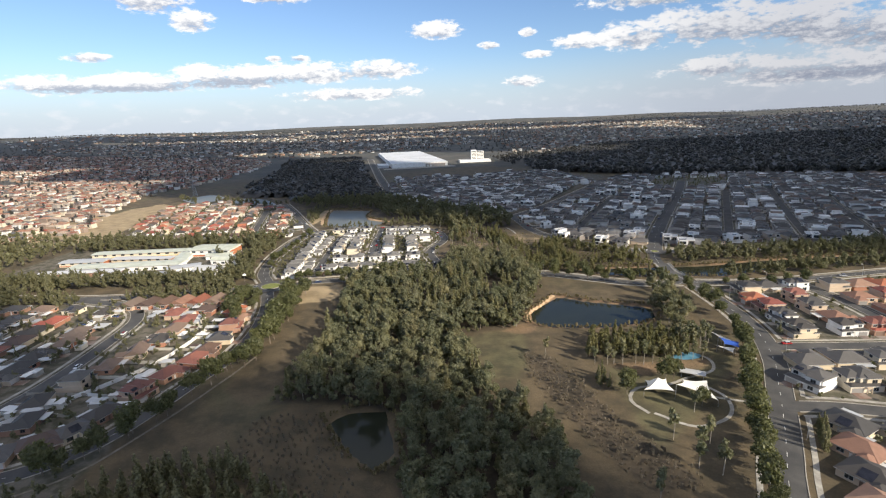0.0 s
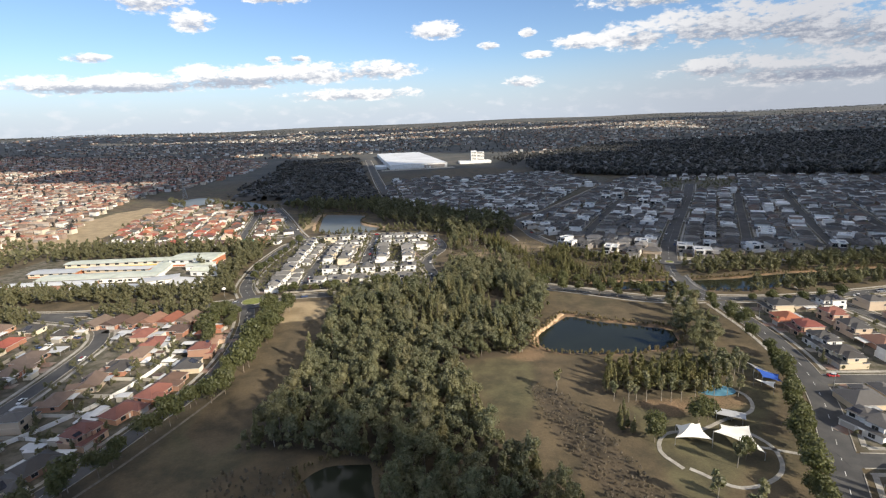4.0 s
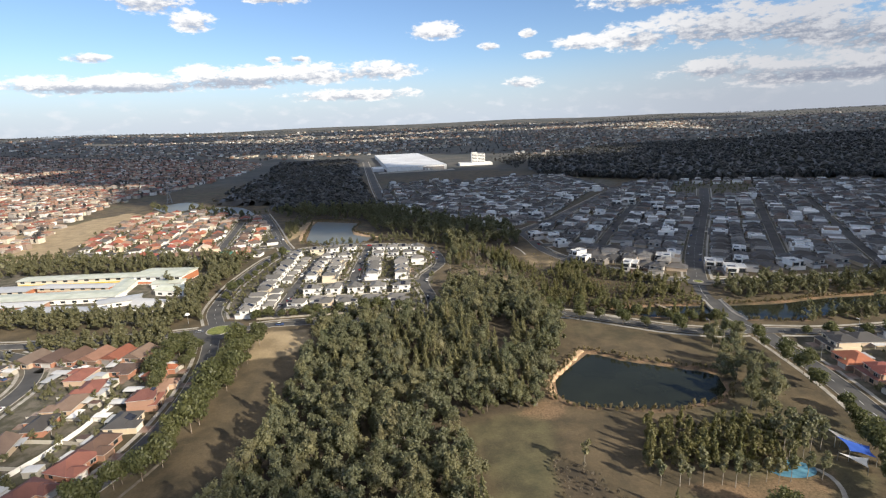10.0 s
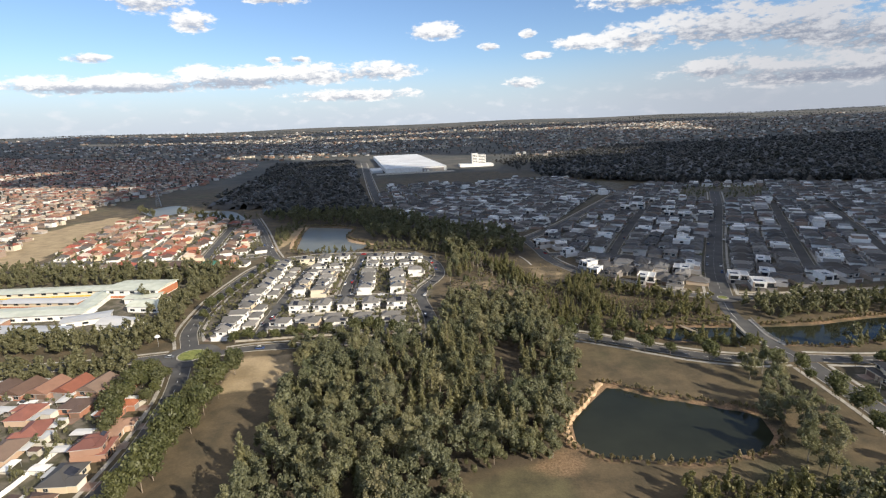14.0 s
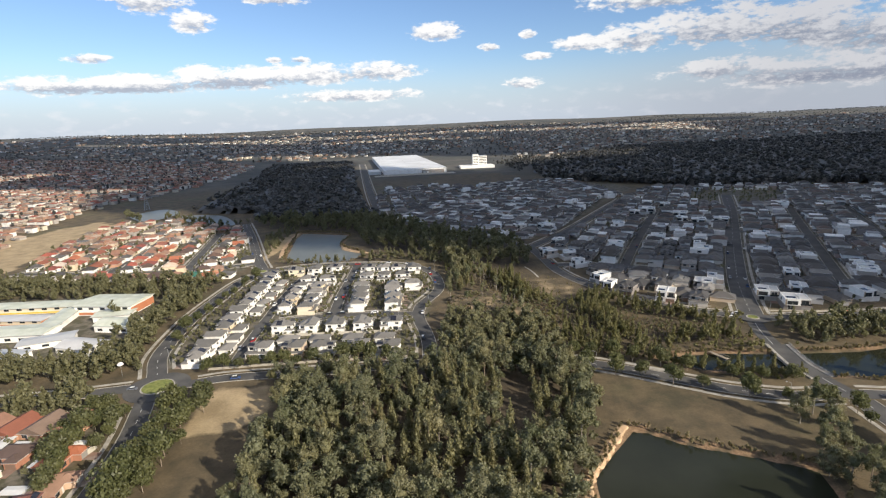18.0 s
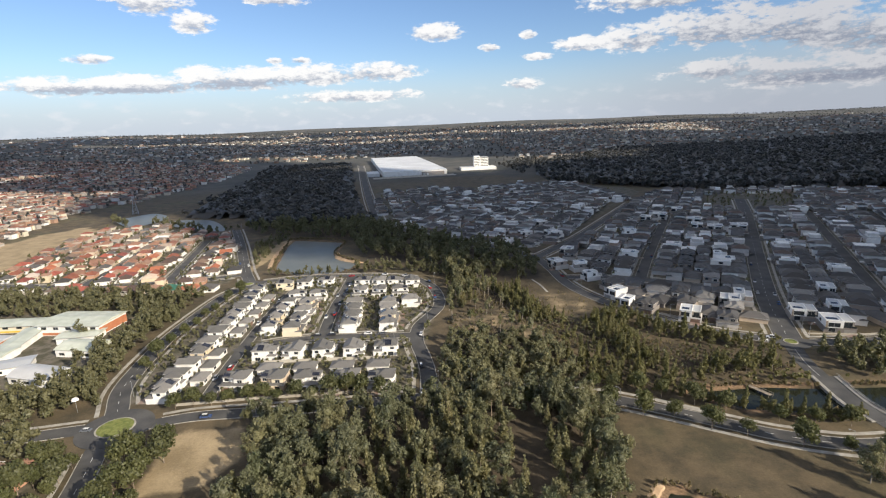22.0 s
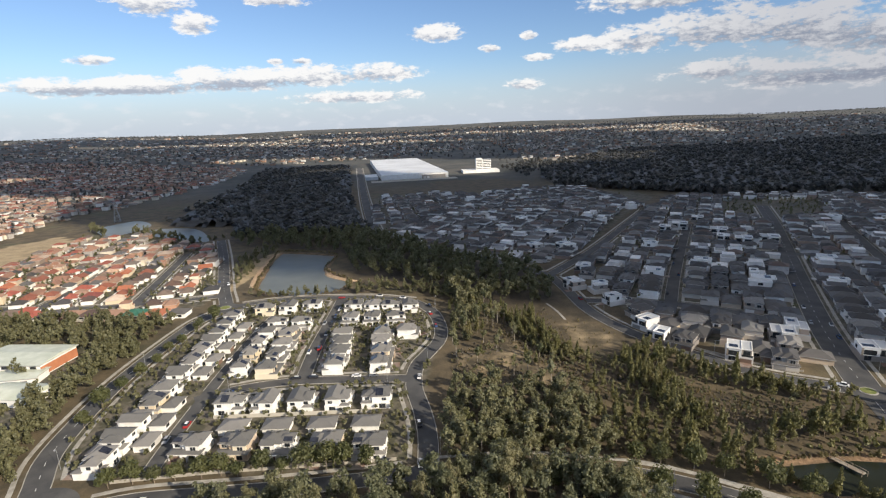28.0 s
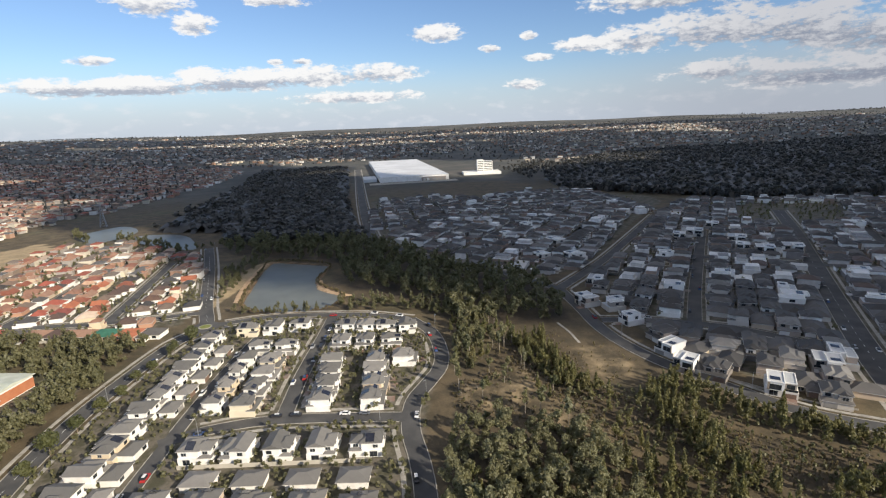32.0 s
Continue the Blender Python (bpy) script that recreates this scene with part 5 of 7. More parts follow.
    rest = free[112:]
    north = row_lots(ESTATE_NORTH, (40, 660), (0.445, 0.895), tuple(41 * k - 150 for k in range(0, 10)), 10.2, 330, rng, 3.0, 11.0)
    north += row_lots(ESTATE_NORTH, (-96, 840), (-0.18, 0.98), tuple(41 * k - 20 for k in range(0, 10)), 10.2, 340, rng, 3.0, 11.0)
    spots = np.array(taken)
    for x, y, facing in north:
        if np.min((spots[:, 0] - x) ** 2 + (spots[:, 1] - y) ** 2) > 84:
            rest.append((x, y, facing))
            spots = np.vstack([spots, (x, y)])
    far_houses("distant_grey_houses", rest, FAR_GREY, "distant grey-roofed houses of the northern estate", 3, 10.4, 14)


def far_houses(name, lots, mat, label, seed, w=14, d=11, wall_height=3.0):
    """Many far houses joined: walls in one part, hip roofs in another."""
    rng = np.random.default_rng(seed)
    top = thing(name, label, "houses", "", "stuff")
    walls, roofs, flats, drives = Shape(), Shape(), Shape(), Shape()
    for x, y, facing in lots:
        a, ww, dd = radians(facing), w * rng.uniform(0.75, 1.1), d * rng.uniform(0.7, 1.1)
        h = wall_height * (1.0 if rng.random() < 0.55 else 1.9)
        z = float(ground_height(np.array(x), np.array(y)))
        walls.join(Shape().box(-ww / 2, ww / 2, -dd / 2, dd / 2, -3, h).turned(a, x, y, z))
        if mat is FAR_GREY and rng.random() < 0.14:
            if rng.random() < 0.6:
                walls.join(Shape().box(-ww / 2 + 1, ww / 2 - 1, -dd / 2 + 1, dd / 2 - 2, h, h + 3).turned(a, x, y, z))
                flats.join(Shape().box(-ww / 2 + 0.8, ww / 2 - 0.8, -dd / 2 + 0.8, dd / 2 - 1.8, h + 3, h + 3.4).turned(a, x, y, z))
            flats.join(Shape().box(-ww / 2 - 0.2, ww / 2 + 0.2, -dd / 2 - 0.2, dd / 2 + 0.2, h, h + 0.6).turned(a, x, y, z))
        else:
            roofs.join(Shape().hip(-ww / 2, ww / 2, -dd / 2, dd / 2, h, 0.42, 0.5).turned(a, x, y, z))
            if y < 1100:
                wx, wide, run = rng.uniform(-0.25, 0.25) * ww, ww * rng.uniform(0.36, 0.5), rng.uniform(1.5, 3.5)
                walls.join(Shape().box(wx - wide / 2, wx + wide / 2, -dd / 2 - run, -dd / 2 + 1, -0.3, h - 0.4).turned(a, x, y, z))
                roofs.join(Shape().hip(wx - wide / 2, wx + wide / 2, -dd / 2 - run, -dd / 2 + 3, h - 0.4, 0.45, 0.4).turned(a, x, y, z))
                if mat is FAR_GREY:
                    dx = -wx if abs(wx) > 1 else ww * 0.25
                    drives.join(Shape().box(dx - 1.6, dx + 1.6, -dd / 2 - 5, -dd / 2 - 0.1, -0.2, 0.14).turned(a, x, y, z))
                    if h > 4:
                        walls.join(Shape().box(-ww / 2 + 0.6, ww * 0.1, -dd / 2 - 1.3, -dd / 2 + 1, 2.9, h - 0.3).turned(a, x, y, z))
                        roofs.join(Shape().hip(-ww / 2 - 0.2, ww / 2 + 0.2, dd / 2 - 1, dd / 2 + 3.4, 2.8, 0.36, 0.3).turned(a, x, y, z))
                if rng.random() < 0.5:
                    flats.join(Shape().box(-wide / 2, wide / 2, dd / 2 + 0.2, dd / 2 + 3.2, 2.3, 2.45).turned(a, x, y, z))
    tagged(part("walls", walls, GREY_FAR_WALL if mat is FAR_GREY else FAR_WALL, top), kind="stuff")
    if flats.f:
        tagged(part("flat_roofs", flats, PALE_FLAT, top, "pale flat roofs"), kind="stuff")
    if drives.f:
        tagged(part("driveways", drives, CONCRETE, top, "pale concrete driveways"), kind="stuff")
    tagged(part("roofs", roofs, mat, top), kind="stuff")


def orange_houses():
    rng = np.random.default_rng(47)
    g = "houses of the terracotta quarter"
    kinds = [villa(14, 11, BRICK, TILE_ORANGE, "brick house with a terracotta hip roof", parts=1, group=g), villa(15, 11, WHITE, TILE_RED, "white house with a red tiled roof", parts=1, group=g),
             villa(14, 12, WHITE, TILE_BROWN, "white house with a brown tiled roof", parts=1, group=g), villa(14, 11, CREAM, TILE_ORANGE, "cream house with a terracotta roof", gable=True, parts=1, group=g),
             villa(13, 11, WHITE, TILE_DARK, "white house with a charcoal roof", parts=1, group=g), two_storey(12, 12, CREAM, TILE_ORANGE, "two-storey cream house with a terracotta roof", parts=1, group=g),
             villa(14, 11, CREAM, TILE_PINK, "cream house with a faded pale tiled roof", parts=1, group=g)]
    lots = row_lots(ORANGE_LAND, (-172, 560), (-0.22, 0.975), (22, -12, -46, -80, -114, -148, -182, -216, -250), 12.2, 300, rng, 3.0, 9.5)
    fence = Shape()
    far = []
    for x, y, facing in lots:
        x, y, facing = x + rng.uniform(-1.6, 1.6), y + rng.uniform(-1.6, 1.6), facing + (90 if rng.random() < 0.3 else 0)
        wide, tall = rng.uniform(8, 14), rng.uniform(1.5, 2.2)
        if rng.random() < 0.75:
            fence.join(Shape().box(-wide / 2, wide / 2, -7.1, -6.9, -0.2, tall).turned(radians(facing + 90 * int(rng.integers(4))), x, y, 0))
        if y > 684:
            far.append((x, y, facing))
            continue
        settle(kinds, x, y, facing, rng, int(rng.choice(7, p=[0.17, 0.2, 0.22, 0.1, 0.18, 0.08, 0.05])), rng.uniform(0.64, 0.84))
    kinds.append(villa(14, 12, CREAM, TILE_GREEN, "cream house with a dark green metal roof", parts=1, group=g))
    for k, pick in enumerate((4, 0, 7, 3, 2, 0, 4, 1, 2)):
        settle(kinds, -186 - 15 * k, 559 + 0.9 * k * k * 0.1, 0, rng, pick)
    forget(*kinds)
    tagged(new("boundary_walls", fence.mesh("boundary_walls", [WHITE])), "white and cream garden walls of the terracotta quarter", "wall", "", "stuff")
    far_houses("terracotta_houses", far, FAR_ROOF, "mixed tiled houses of the terracotta quarter", 4, 12, 9.5)


def distant_suburbs():
    rng = np.random.default_rng(61)

    def field(poly, spacing, chance):
        xs, ys = [p[0] for p in poly], [p[1] for p in poly]
        turn = rng.uniform(-0.5, 0.5)
        c, s = math.cos(turn), math.sin(turn)
        cx, cy, r = sum(xs) / len(xs), sum(ys) / len(ys), max(max(xs) - min(xs), max(ys) - min(ys))
        out = []
        for i in range(int(2 * r / spacing)):
            for j in range(int(2 * r / (spacing * 1.6))):
                if rng.random() > chance:
                    continue
                u, v = i * spacing - r + rng.uniform(-2, 2), (j + (0.25 if j % 2 else -0.05)) * spacing * 1.6 - r + rng.uniform(-1, 1)
                out.append((cx + c * u - s * v, cy + s * u + c * v, math.degrees(turn) + (180 if j % 2 else 0)))
        px, py = np.array([o[0] for o in out]), np.array([o[1] for o in out])
        keep = (inside_distance(px, py, poly) > 0) & off_road(px, py, 4) & off_water(px, py, 6)
        return [o for o, k in zip(out, keep) if k]

    lots = field([(-450, 600), (-560, 880), (-600, 1040), (-935, 1346), (-1250, 1200), (-900, 700), (-560, 560)], 13.5, 0.88)
    far_houses("distant_brick_houses", lots, FAR_ROOF, "sunlit brick houses with terracotta roofs beyond the easement", 7, 11.5, 9)
    lots = field([(-560, 960), (-545, 1340), (-600, 1800), (-751, 1990), (-1500, 2300), (-2300, 2500), (-1700, 1700), (-1100, 1350)], 17, 0.8)
    far_houses("distant_brown_houses", lots, FAR_ROOF, "brown-roofed houses of the western suburb", 8, 12, 9.5)
    lots = field([(-1500, 2350), (-2400, 2900), (-1500, 3600), (0, 3700), (200, 2600), (-300, 2150), (-600, 2000)], 21, 0.34)
    far_houses("distant_pale_houses", lots, FAR_PALE, "pale far houses towards the horizon", 9, 14, 10, 3.5)
    lots = field([(220, 1800), (320, 1760), (600, 2060), (1500, 2850), (2600, 3600), (900, 3900), (100, 3700), (250, 2500)], 21, 0.42)
    far_houses("distant_mixed_houses", lots, FAR_PALE, "far houses among trees towards the northern horizon", 10, 14, 10, 3.5)
    lots = field([(640, 2080), (1200, 2150), (2000, 2050), (2900, 2700), (2600, 3500), (1500, 2800)], 25, 0.26)
    far_houses("eastern_far_houses", lots, FAR_PALE, "far grey-roofed houses beyond the wooded ridge", 14, 14, 10, 3.5)
    lots = field([(-2500, 3000), (-3200, 3300), (-2600, 4100), (-800, 4300), (900, 4300), (2000, 3900), (200, 3700), (-1500, 3600)], 26, 0.2)
    far_houses("horizon_houses", lots, FAR_PALE, "tiny pale roofs below the horizon", 12, 17, 11, 4)


white_estate()
west_houses()
east_houses()
grey_estate()
orange_houses()


# ---- school, factory, tower ----
def hall(name, x, y, w, d, h, turn, roof, wall, label, band=None, curve_roof=False, group=""):
    """A long public building: wall, low-pitched metal roof with eaves, windows along the front."""
    root = thing(name, label, name.replace("_", " "), group)
    root.matrix_basis = pose(x, y, 0, 0, 0, turn)
    part("wall", Shape().box(-w / 2, w / 2, -d / 2, d / 2, -0.2, h), wall, root)
    s = Shape()
    if curve_roof:
        n = 8
        ring = [(-d / 2 - 0.6 + (d + 1.2) * k / n, h + 2.2 * math.sin(math.pi * k / n)) for k in range(n + 1)]
        for (a, za), (b, zb) in zip(ring, ring[1:]):
            s.face((-w / 2 - 0.6, a, za), (w / 2 + 0.6, a, za), (w / 2 + 0.6, b, zb), (-w / 2 - 0.6, b, zb))
        for e in (-w / 2 - 0.6, w / 2 + 0.6):
            s.face(*[(e, a, z) for a, z in (ring if e > 0 else ring[::-1])])
    else:
        s.hip(-w / 2, w / 2, -d / 2, d / 2, h - 0.05, 0.1, 1.0, gable=True)
    part("roof", s, roof, root)
    if band:
        part("wall_panel", Shape().box(-w / 2 - 0.05, w / 2 + 0.05, -d / 2 - 0.12, -d / 2 + 0.05, 0.4, h * 0.32), band, root, "coloured wall panel")
        part("wall_panel", Shape().box(w / 2 - 0.05, w / 2 + 0.12, -d / 2, d / 2, 0.4, h * 0.8), band, root, "coloured wall panel")
    n = max(2, int(w / 8))
    for k in range(n):
        window(root, -w / 2 + (k + 0.5) * w / n, -d / 2 - (0.12 if band else 0), h * 0.62 if band else 1.0, 3.2, min(1.5, h * 0.35), 0)
    return root


def school():
    g = "school buildings"
    hall("school_hall", -233, 488, 40, 24, 6.5, -4, GREEN_ROOF, WHITE, "school hall with a pale green metal roof and orange walls", ORANGE_WALL, group=g)
    hall("school_building", -305, 489, 94, 13, 4.5, 2, GREEN_ROOF, CREAM, "long classroom block with a pale metal roof and yellow panels", YELLOW, group=g)
    hall("school_building", -292, 441, 96, 17, 4.2, 3, GREEN_ROOF, WHITE, "long low school block with a pale metal roof", group=g)
    hall("school_building", -254, 464, 11, 36, 4.0, 12, GREEN_ROOF, WHITE, "pale roofed link building of the school", group=g)
    hall("school_building", -207, 452, 24, 15, 4.2, -8, GREEN_ROOF, WHITE, "school pavilion with a curved pale roof", curve_roof=True, group=g)
    hall("school_building", -208, 420, 24, 14, 3.8, -14, FLAT_ROOF, WHITE, "low white school pavilion with a curved roof", curve_roof=True, group=g)
    hall("school_building", -264, 411, 62, 11, 3.6, -5, FLAT_ROOF, WHITE, "low white school block among trees", group=g)
    hall("school_building", -292, 466, 58, 10, 3.8, -3, FLAT_ROOF, CREAM, "covered classroom block with a pale metal roof", ORANGE_WALL, group=g)
    hall("school_building", -322, 424, 70, 10, 3.6, 3, FLAT_ROOF, BRICK, "low brick classroom block with a white metal roof", group=g)
    hall("school_building", -222, 470, 22, 11, 3.8, 8, GREEN_ROOF, WHITE, "small school block with a pale green roof", group=g)
    hall("school_building", -236, 430, 26, 12, 3.6, 24, FLAT_ROOF, WHITE, "angled white school block beside trees", group=g)
    hall("school_building", -345, 462, 40, 14, 3.8, 2, FLAT_ROOF, CREAM, "low classroom block with a metal roof", ORANGE_WALL, group=g)


def factory():
    root = thing("factory", "vast white flat-roofed factory beside a straight road", "factory")
    root.matrix_basis = pose(-80, 1402, 0, 0, 0, 11)
    part("wall", Shape().box(-76, 76, 0, 560, -1, 11), WHITE, root)
    for k in range(14):
        part("roof", Shape().hip(-76, 76, 40 * k + 0.3, 40 * k + 39.7, 11, 0.03, 0.2, gable=True), FACTORY_ROOF, root)
    part("loading_dock", Shape().box(15, 68, -6, 0.5, -1, 8), GREY_WALL, root, "dark loading dock")
    for k in range(6):
        part("dock_door", Shape().box(18 + 8 * k, 23 + 8 * k, -6.2, -5.9, 0, 5), DOOR, root)
    part("forecourt", Shape().box(-100, 90, -40, -6, -0.5, 0.3), CONCRETE, root, "pale concrete forecourt")
    part("annexe", Shape().box(-110, -82, 20, 90, -1, 7), FLAT_ROOF, root, "low pale annexe")


def tower():
    root = thing("office_tower", "pale office tower of two slabs on a low podium", "tower")
    root.matrix_basis = pose(76, 1512, 0, 0, 0, 4)
    part("podium", Shape().box(-48, 40, -26, 24, -1, 6), WHITE, root)
    for k, (x0, x1, h) in enumerate(((-14, 1, 33), (1.5, 22, 30))):
        slab = part("slab", Shape().box(x0, x1, -9, 9, 6, h), WHITE, root)
        for j in range(6):
            z = 8 + 4 * j
            part("window_band", Shape().box(x0 + 1, x1 - 1, -9.15, -8.9, z, z + 1.6), GLASS, slab, "dark band of windows")
        part("roof", Shape().box(x0 + 0.4, x1 - 0.4, -8.6, 8.6, h, h + 0.5), FLAT_ROOF, slab)


school()
factory()
tower()
distant_suburbs()


# ---- trees ----
def sprays(rng, lobes, count, size, upright=0.0, core=2, thin=1.0):
    """Corners and faces of many small bent leaf sprays over the lobes of a crown, with a loose core in each lobe."""
    lobes = np.array(lobes, float)
    weight = lobes[:, 3] * lobes[:, 5]
    pick = rng.choice(len(lobes), count, p=weight / weight.sum())
    way = rng.normal(size=(count, 3))
    way /= np.linalg.norm(way, axis=1)[:, None]
    low = way[:, 2] < -0.35
    way[low, 2] *= np.where(rng.random(low.sum()) < 0.6, -1, 1)
    centre = lobes[pick, :3] + way * lobes[pick, 3:] * rng.uniform(0.55, 1.25, (count, 1))
    normal = way + 0.75 * rng.normal(size=(count, 3))
    normal /= np.linalg.norm(normal, axis=1)[:, None]
    side = np.cross(normal, rng.normal(size=(count, 3)) * (1 - upright) + np.array([0, 0, 1.0]) * upright * 2)
    side /= np.linalg.norm(side, axis=1)[:, None] + 1e-9
    other = np.cross(normal, side)
    a, b = thin * size * rng.uniform(0.5, 1.0, (count, 1)), size * rng.uniform(0.7, 1.5, (count, 1))
    bend = normal * size * rng.uniform(-0.5, 0.5, (count, 1))
    verts = np.stack([centre - side * a - other * b * 0.8, centre + side * a * 0.7 - other * b + bend,
                      centre + side * a + other * b * 0.7, centre - side * a * 0.6 + other * b - bend], 1).reshape(-1, 3)
    faces = np.arange(count * 4).reshape(-1, 4)
    vs, fs, n = [verts], [faces], len(verts)
    for k, l in enumerate(lobes if core else ()):
        ball, sides = (BALL_V, BALL_F) if core == 2 and (k < 2 or len(lobes) == 9 and k < 5) else (LUMP_V, LUMP_F)
        vs.append(ball * l[3:] * 0.64 * rng.uniform(0.85, 1.15, (len(ball), 1)) + l[:3])
        fs.append(sides + n)
        n += len(ball)
    return np.concatenate(vs), np.concatenate(fs)


def gum_lobes(rng, height, spread):
    """A trunk mass and many small leaf heads, fuller in the upper half, with a ragged top."""
    out = [(0, 0, height * 0.6, spread * 0.55, spread * 0.55, height * 0.22)]
    for k in range(17):
        t = (k * 0.618) % 1.0
        a, z = 2.4 * k + rng.uniform(-0.4, 0.4), height * (0.3 + 0.64 * t) * rng.uniform(0.95, 1.05)
        r = spread * rng.uniform(0.5, 0.9) * (1.0 - 0.72 * t ** 2.2) * (0.75 + 0.5 * min(1.0, 3 * t))
        s = spread * rng.uniform(0.26, 0.4) * (1.0 - 0.35 * t)
        out.append((r * math.cos(a), r * math.sin(a), z, s, s, s * rng.uniform(0.9, 1.4)))
    out.append((rng.uniform(-0.5, 0.5), rng.uniform(-0.5, 0.5), height * 0.95, spread * 0.2, spread * 0.2, spread * 0.34))
    return out


def cone_lobes(rng, height, spread):
    out = []
    for k in range(9):
        t = k / 8
        r = spread * (1.0 - 0.78 * t) * rng.uniform(0.5, 0.75)
        a, o = rng.uniform(0, 6.28), spread * (1 - t) * rng.uniform(0.15, 0.5)
        out.append((o * math.cos(a), o * math.sin(a), height * (0.2 + 0.74 * t), r, r, height * 0.12))
    return out


def round_lobes(rng, height, spread):
    out = [(0, 0, height * 0.62, spread * 0.75, spread * 0.75, height * 0.28)]
    for k in range(7):
        a = 6.28 * k / 7 + rng.uniform(-0.3, 0.3)
        r, z, s = spread * rng.uniform(0.35, 0.6), height * rng.uniform(0.42, 0.82), spread * rng.uniform(0.32, 0.48)
        out.append((r * math.cos(a), r * math.sin(a), z, s, s, s * 0.85))
    return out


def thin_lobes(rng, height, spread):
    out = []
    for k in range(6):
        a, r, z = rng.uniform(0, 6.28), spread * rng.uniform(0.1, 0.55), height * rng.uniform(0.5, 0.92)
        s = spread * rng.uniform(0.28, 0.42)
        out.append((r * math.cos(a), r * math.sin(a), z, s, s, s * 1.2))
    return out


def tree(name, label, shape, height, spread, count, size, leaves, bark, seed, group, upright=0.0, trunk=0.5):
    rng = np.random.default_rng(seed)
    root = thing(name, label, "tree", group)
    lobes = shape(rng, height, spread)
    s = Shape()
    lean = (rng.uniform(-0.3, 0.3), rng.uniform(-0.3, 0.3), height * trunk)
    s.tube((0, 0, -0.5), lean, height * 0.014, height * 0.009, 6)
    for l in lobes[1:6]:
        s.tube((lean[0] * 0.8, lean[1] * 0.8, height * trunk * rng.uniform(0.7, 0.98)), (l[0], l[1], l[2]), height * 0.007, height * 0.003, 4)
    part("trunk", s, bark, root)
    v, f = sprays(rng, lobes, count, size, upright)
    part("crown", quads_mesh("crown", v, f, leaves), leaves, root)
    return root


def scatter(poly, spacing, rng, road_gap=2.0, water_gap=2.0, edge=0.0, chance=1.0):
    xs, ys = [p[0] for p in poly], [p[1] for p in poly]
    gx, gy = np.meshgrid(np.arange(float(min(xs)), max(xs), spacing), np.arange(float(min(ys)), max(ys), spacing * 0.87))
    gx[1::2] += spacing / 2
    gx, gy = gx.ravel(), gy.ravel()
    gx, gy = gx + rng.uniform(-0.34, 0.34, gx.size) * spacing, gy + rng.uniform(-0.34, 0.34, gx.size) * spacing
    keep = (inside_distance(gx, gy, poly) > edge) & (rng.random(gx.size) < chance)
    gx, gy = gx[keep], gy[keep]
    keep = off_road(gx, gy, road_gap) & off_water(gx, gy, water_gap)
    return list(zip(gx[keep], gy[keep]))


def clear_of_houses(points, gap):
    if not points:
        return []
    p, h = np.array(points), np.array(PLACED)
    near = np.array([np.min((h[:, 0] - x) ** 2 + (h[:, 1] - y) ** 2) for x, y in p])
    return [tuple(q) for q, d in zip(points, near) if d > gap * gap]


def plant(protos, points, rng, low=0.8, high=1.15, z=0.0):
    for x, y in points:
        k = rng.uniform(low, high)
        m = pose(x, y, z, 0, 0, rng.uniform(0, 360)) @ Matrix.Diagonal((k, k, k * rng.uniform(0.9, 1.12), 1))
        copy_thing(protos[rng.integers(len(protos))], m)


def line_points(points, gap, rng, wander=1.0):
    return [(p.x + rng.uniform(-wander, wander), p.y + rng.uniform(-wander, wander)) for p in curve(points, gap)]


def templates(seed, shape, heights, count, size, upright=0.0, core=1, lobes=5, thin=1.0):
    rng = np.random.default_rng(seed)
    return [sprays(rng, shape(rng, h, h * 0.27)[:lobes], count, size, upright, core, thin) for h in heights]


def thicket(name, label, points, forms, mat, seed, low=0.75, high=1.2, category="trees"):
    """Many far or small plants in one mesh."""
    rng = np.random.default_rng(seed)
    vs, fs, n = [], [], 0
    p = np.array(points)
    z = ground_height(p[:, 0], p[:, 1])
    for (x, y), h in zip(points, z):
        v, f = forms[rng.integers(len(forms))]
        a, k = rng.uniform(0, 6.28), rng.uniform(low, high)
        c, s = math.cos(a) * k, math.sin(a) * k
        vs.append(np.stack([v[:, 0] * c - v[:, 1] * s + x, v[:, 0] * s + v[:, 1] * c + y, v[:, 2] * k + h], 1))
        fs.append(f + n)
        n += len(v)
    tagged(new(name, quads_mesh(name, np.concatenate(vs), np.concatenate(fs), mat)), label, category, "", "stuff")


def canopy_sheet(name, label, poly, step, low, high, seed, start=0.0):
    """The closed, uneven canopy of a distant wood, seen only from afar."""
    rng = np.random.default_rng(seed)
    xs, ys = [p[0] for p in poly], [p[1] for p in poly]
    gx, gy = np.meshgrid(np.arange(min(xs), max(xs), step), np.arange(max(min(ys), start), max(ys), step))
    gx, gy = gx + rng.uniform(-0.4, 0.4, gx.shape) * step, gy + rng.uniform(-0.4, 0.4, gx.shape) * step
    depth = inside_distance(gx, gy, poly)
    z = ground_height(gx, gy) + np.clip(depth / 9, -0.15, 1) * rng.uniform(low, high, gx.shape)
    w = gx.shape[1]
    base = (np.arange(gx.shape[0] - 1)[:, None] * w + np.arange(w - 1)[None, :])
    inside = (depth[:-1, :-1] > -3) & (depth[1:, 1:] > -3) & off_road(gx[:-1, :-1], gy[:-1, :-1], 6)
    base = base[inside]
    # canopy takes the leaf colour that has shade and haze painted in
    data = quads_mesh(name, np.stack([gx, gy, z], -1).reshape(-1, 3), np.stack([base, base + 1, base + w + 1, base + w], -1), SHADED_FAR_WOOD)
    tagged(new(name, data), label, "trees", "", "stuff")


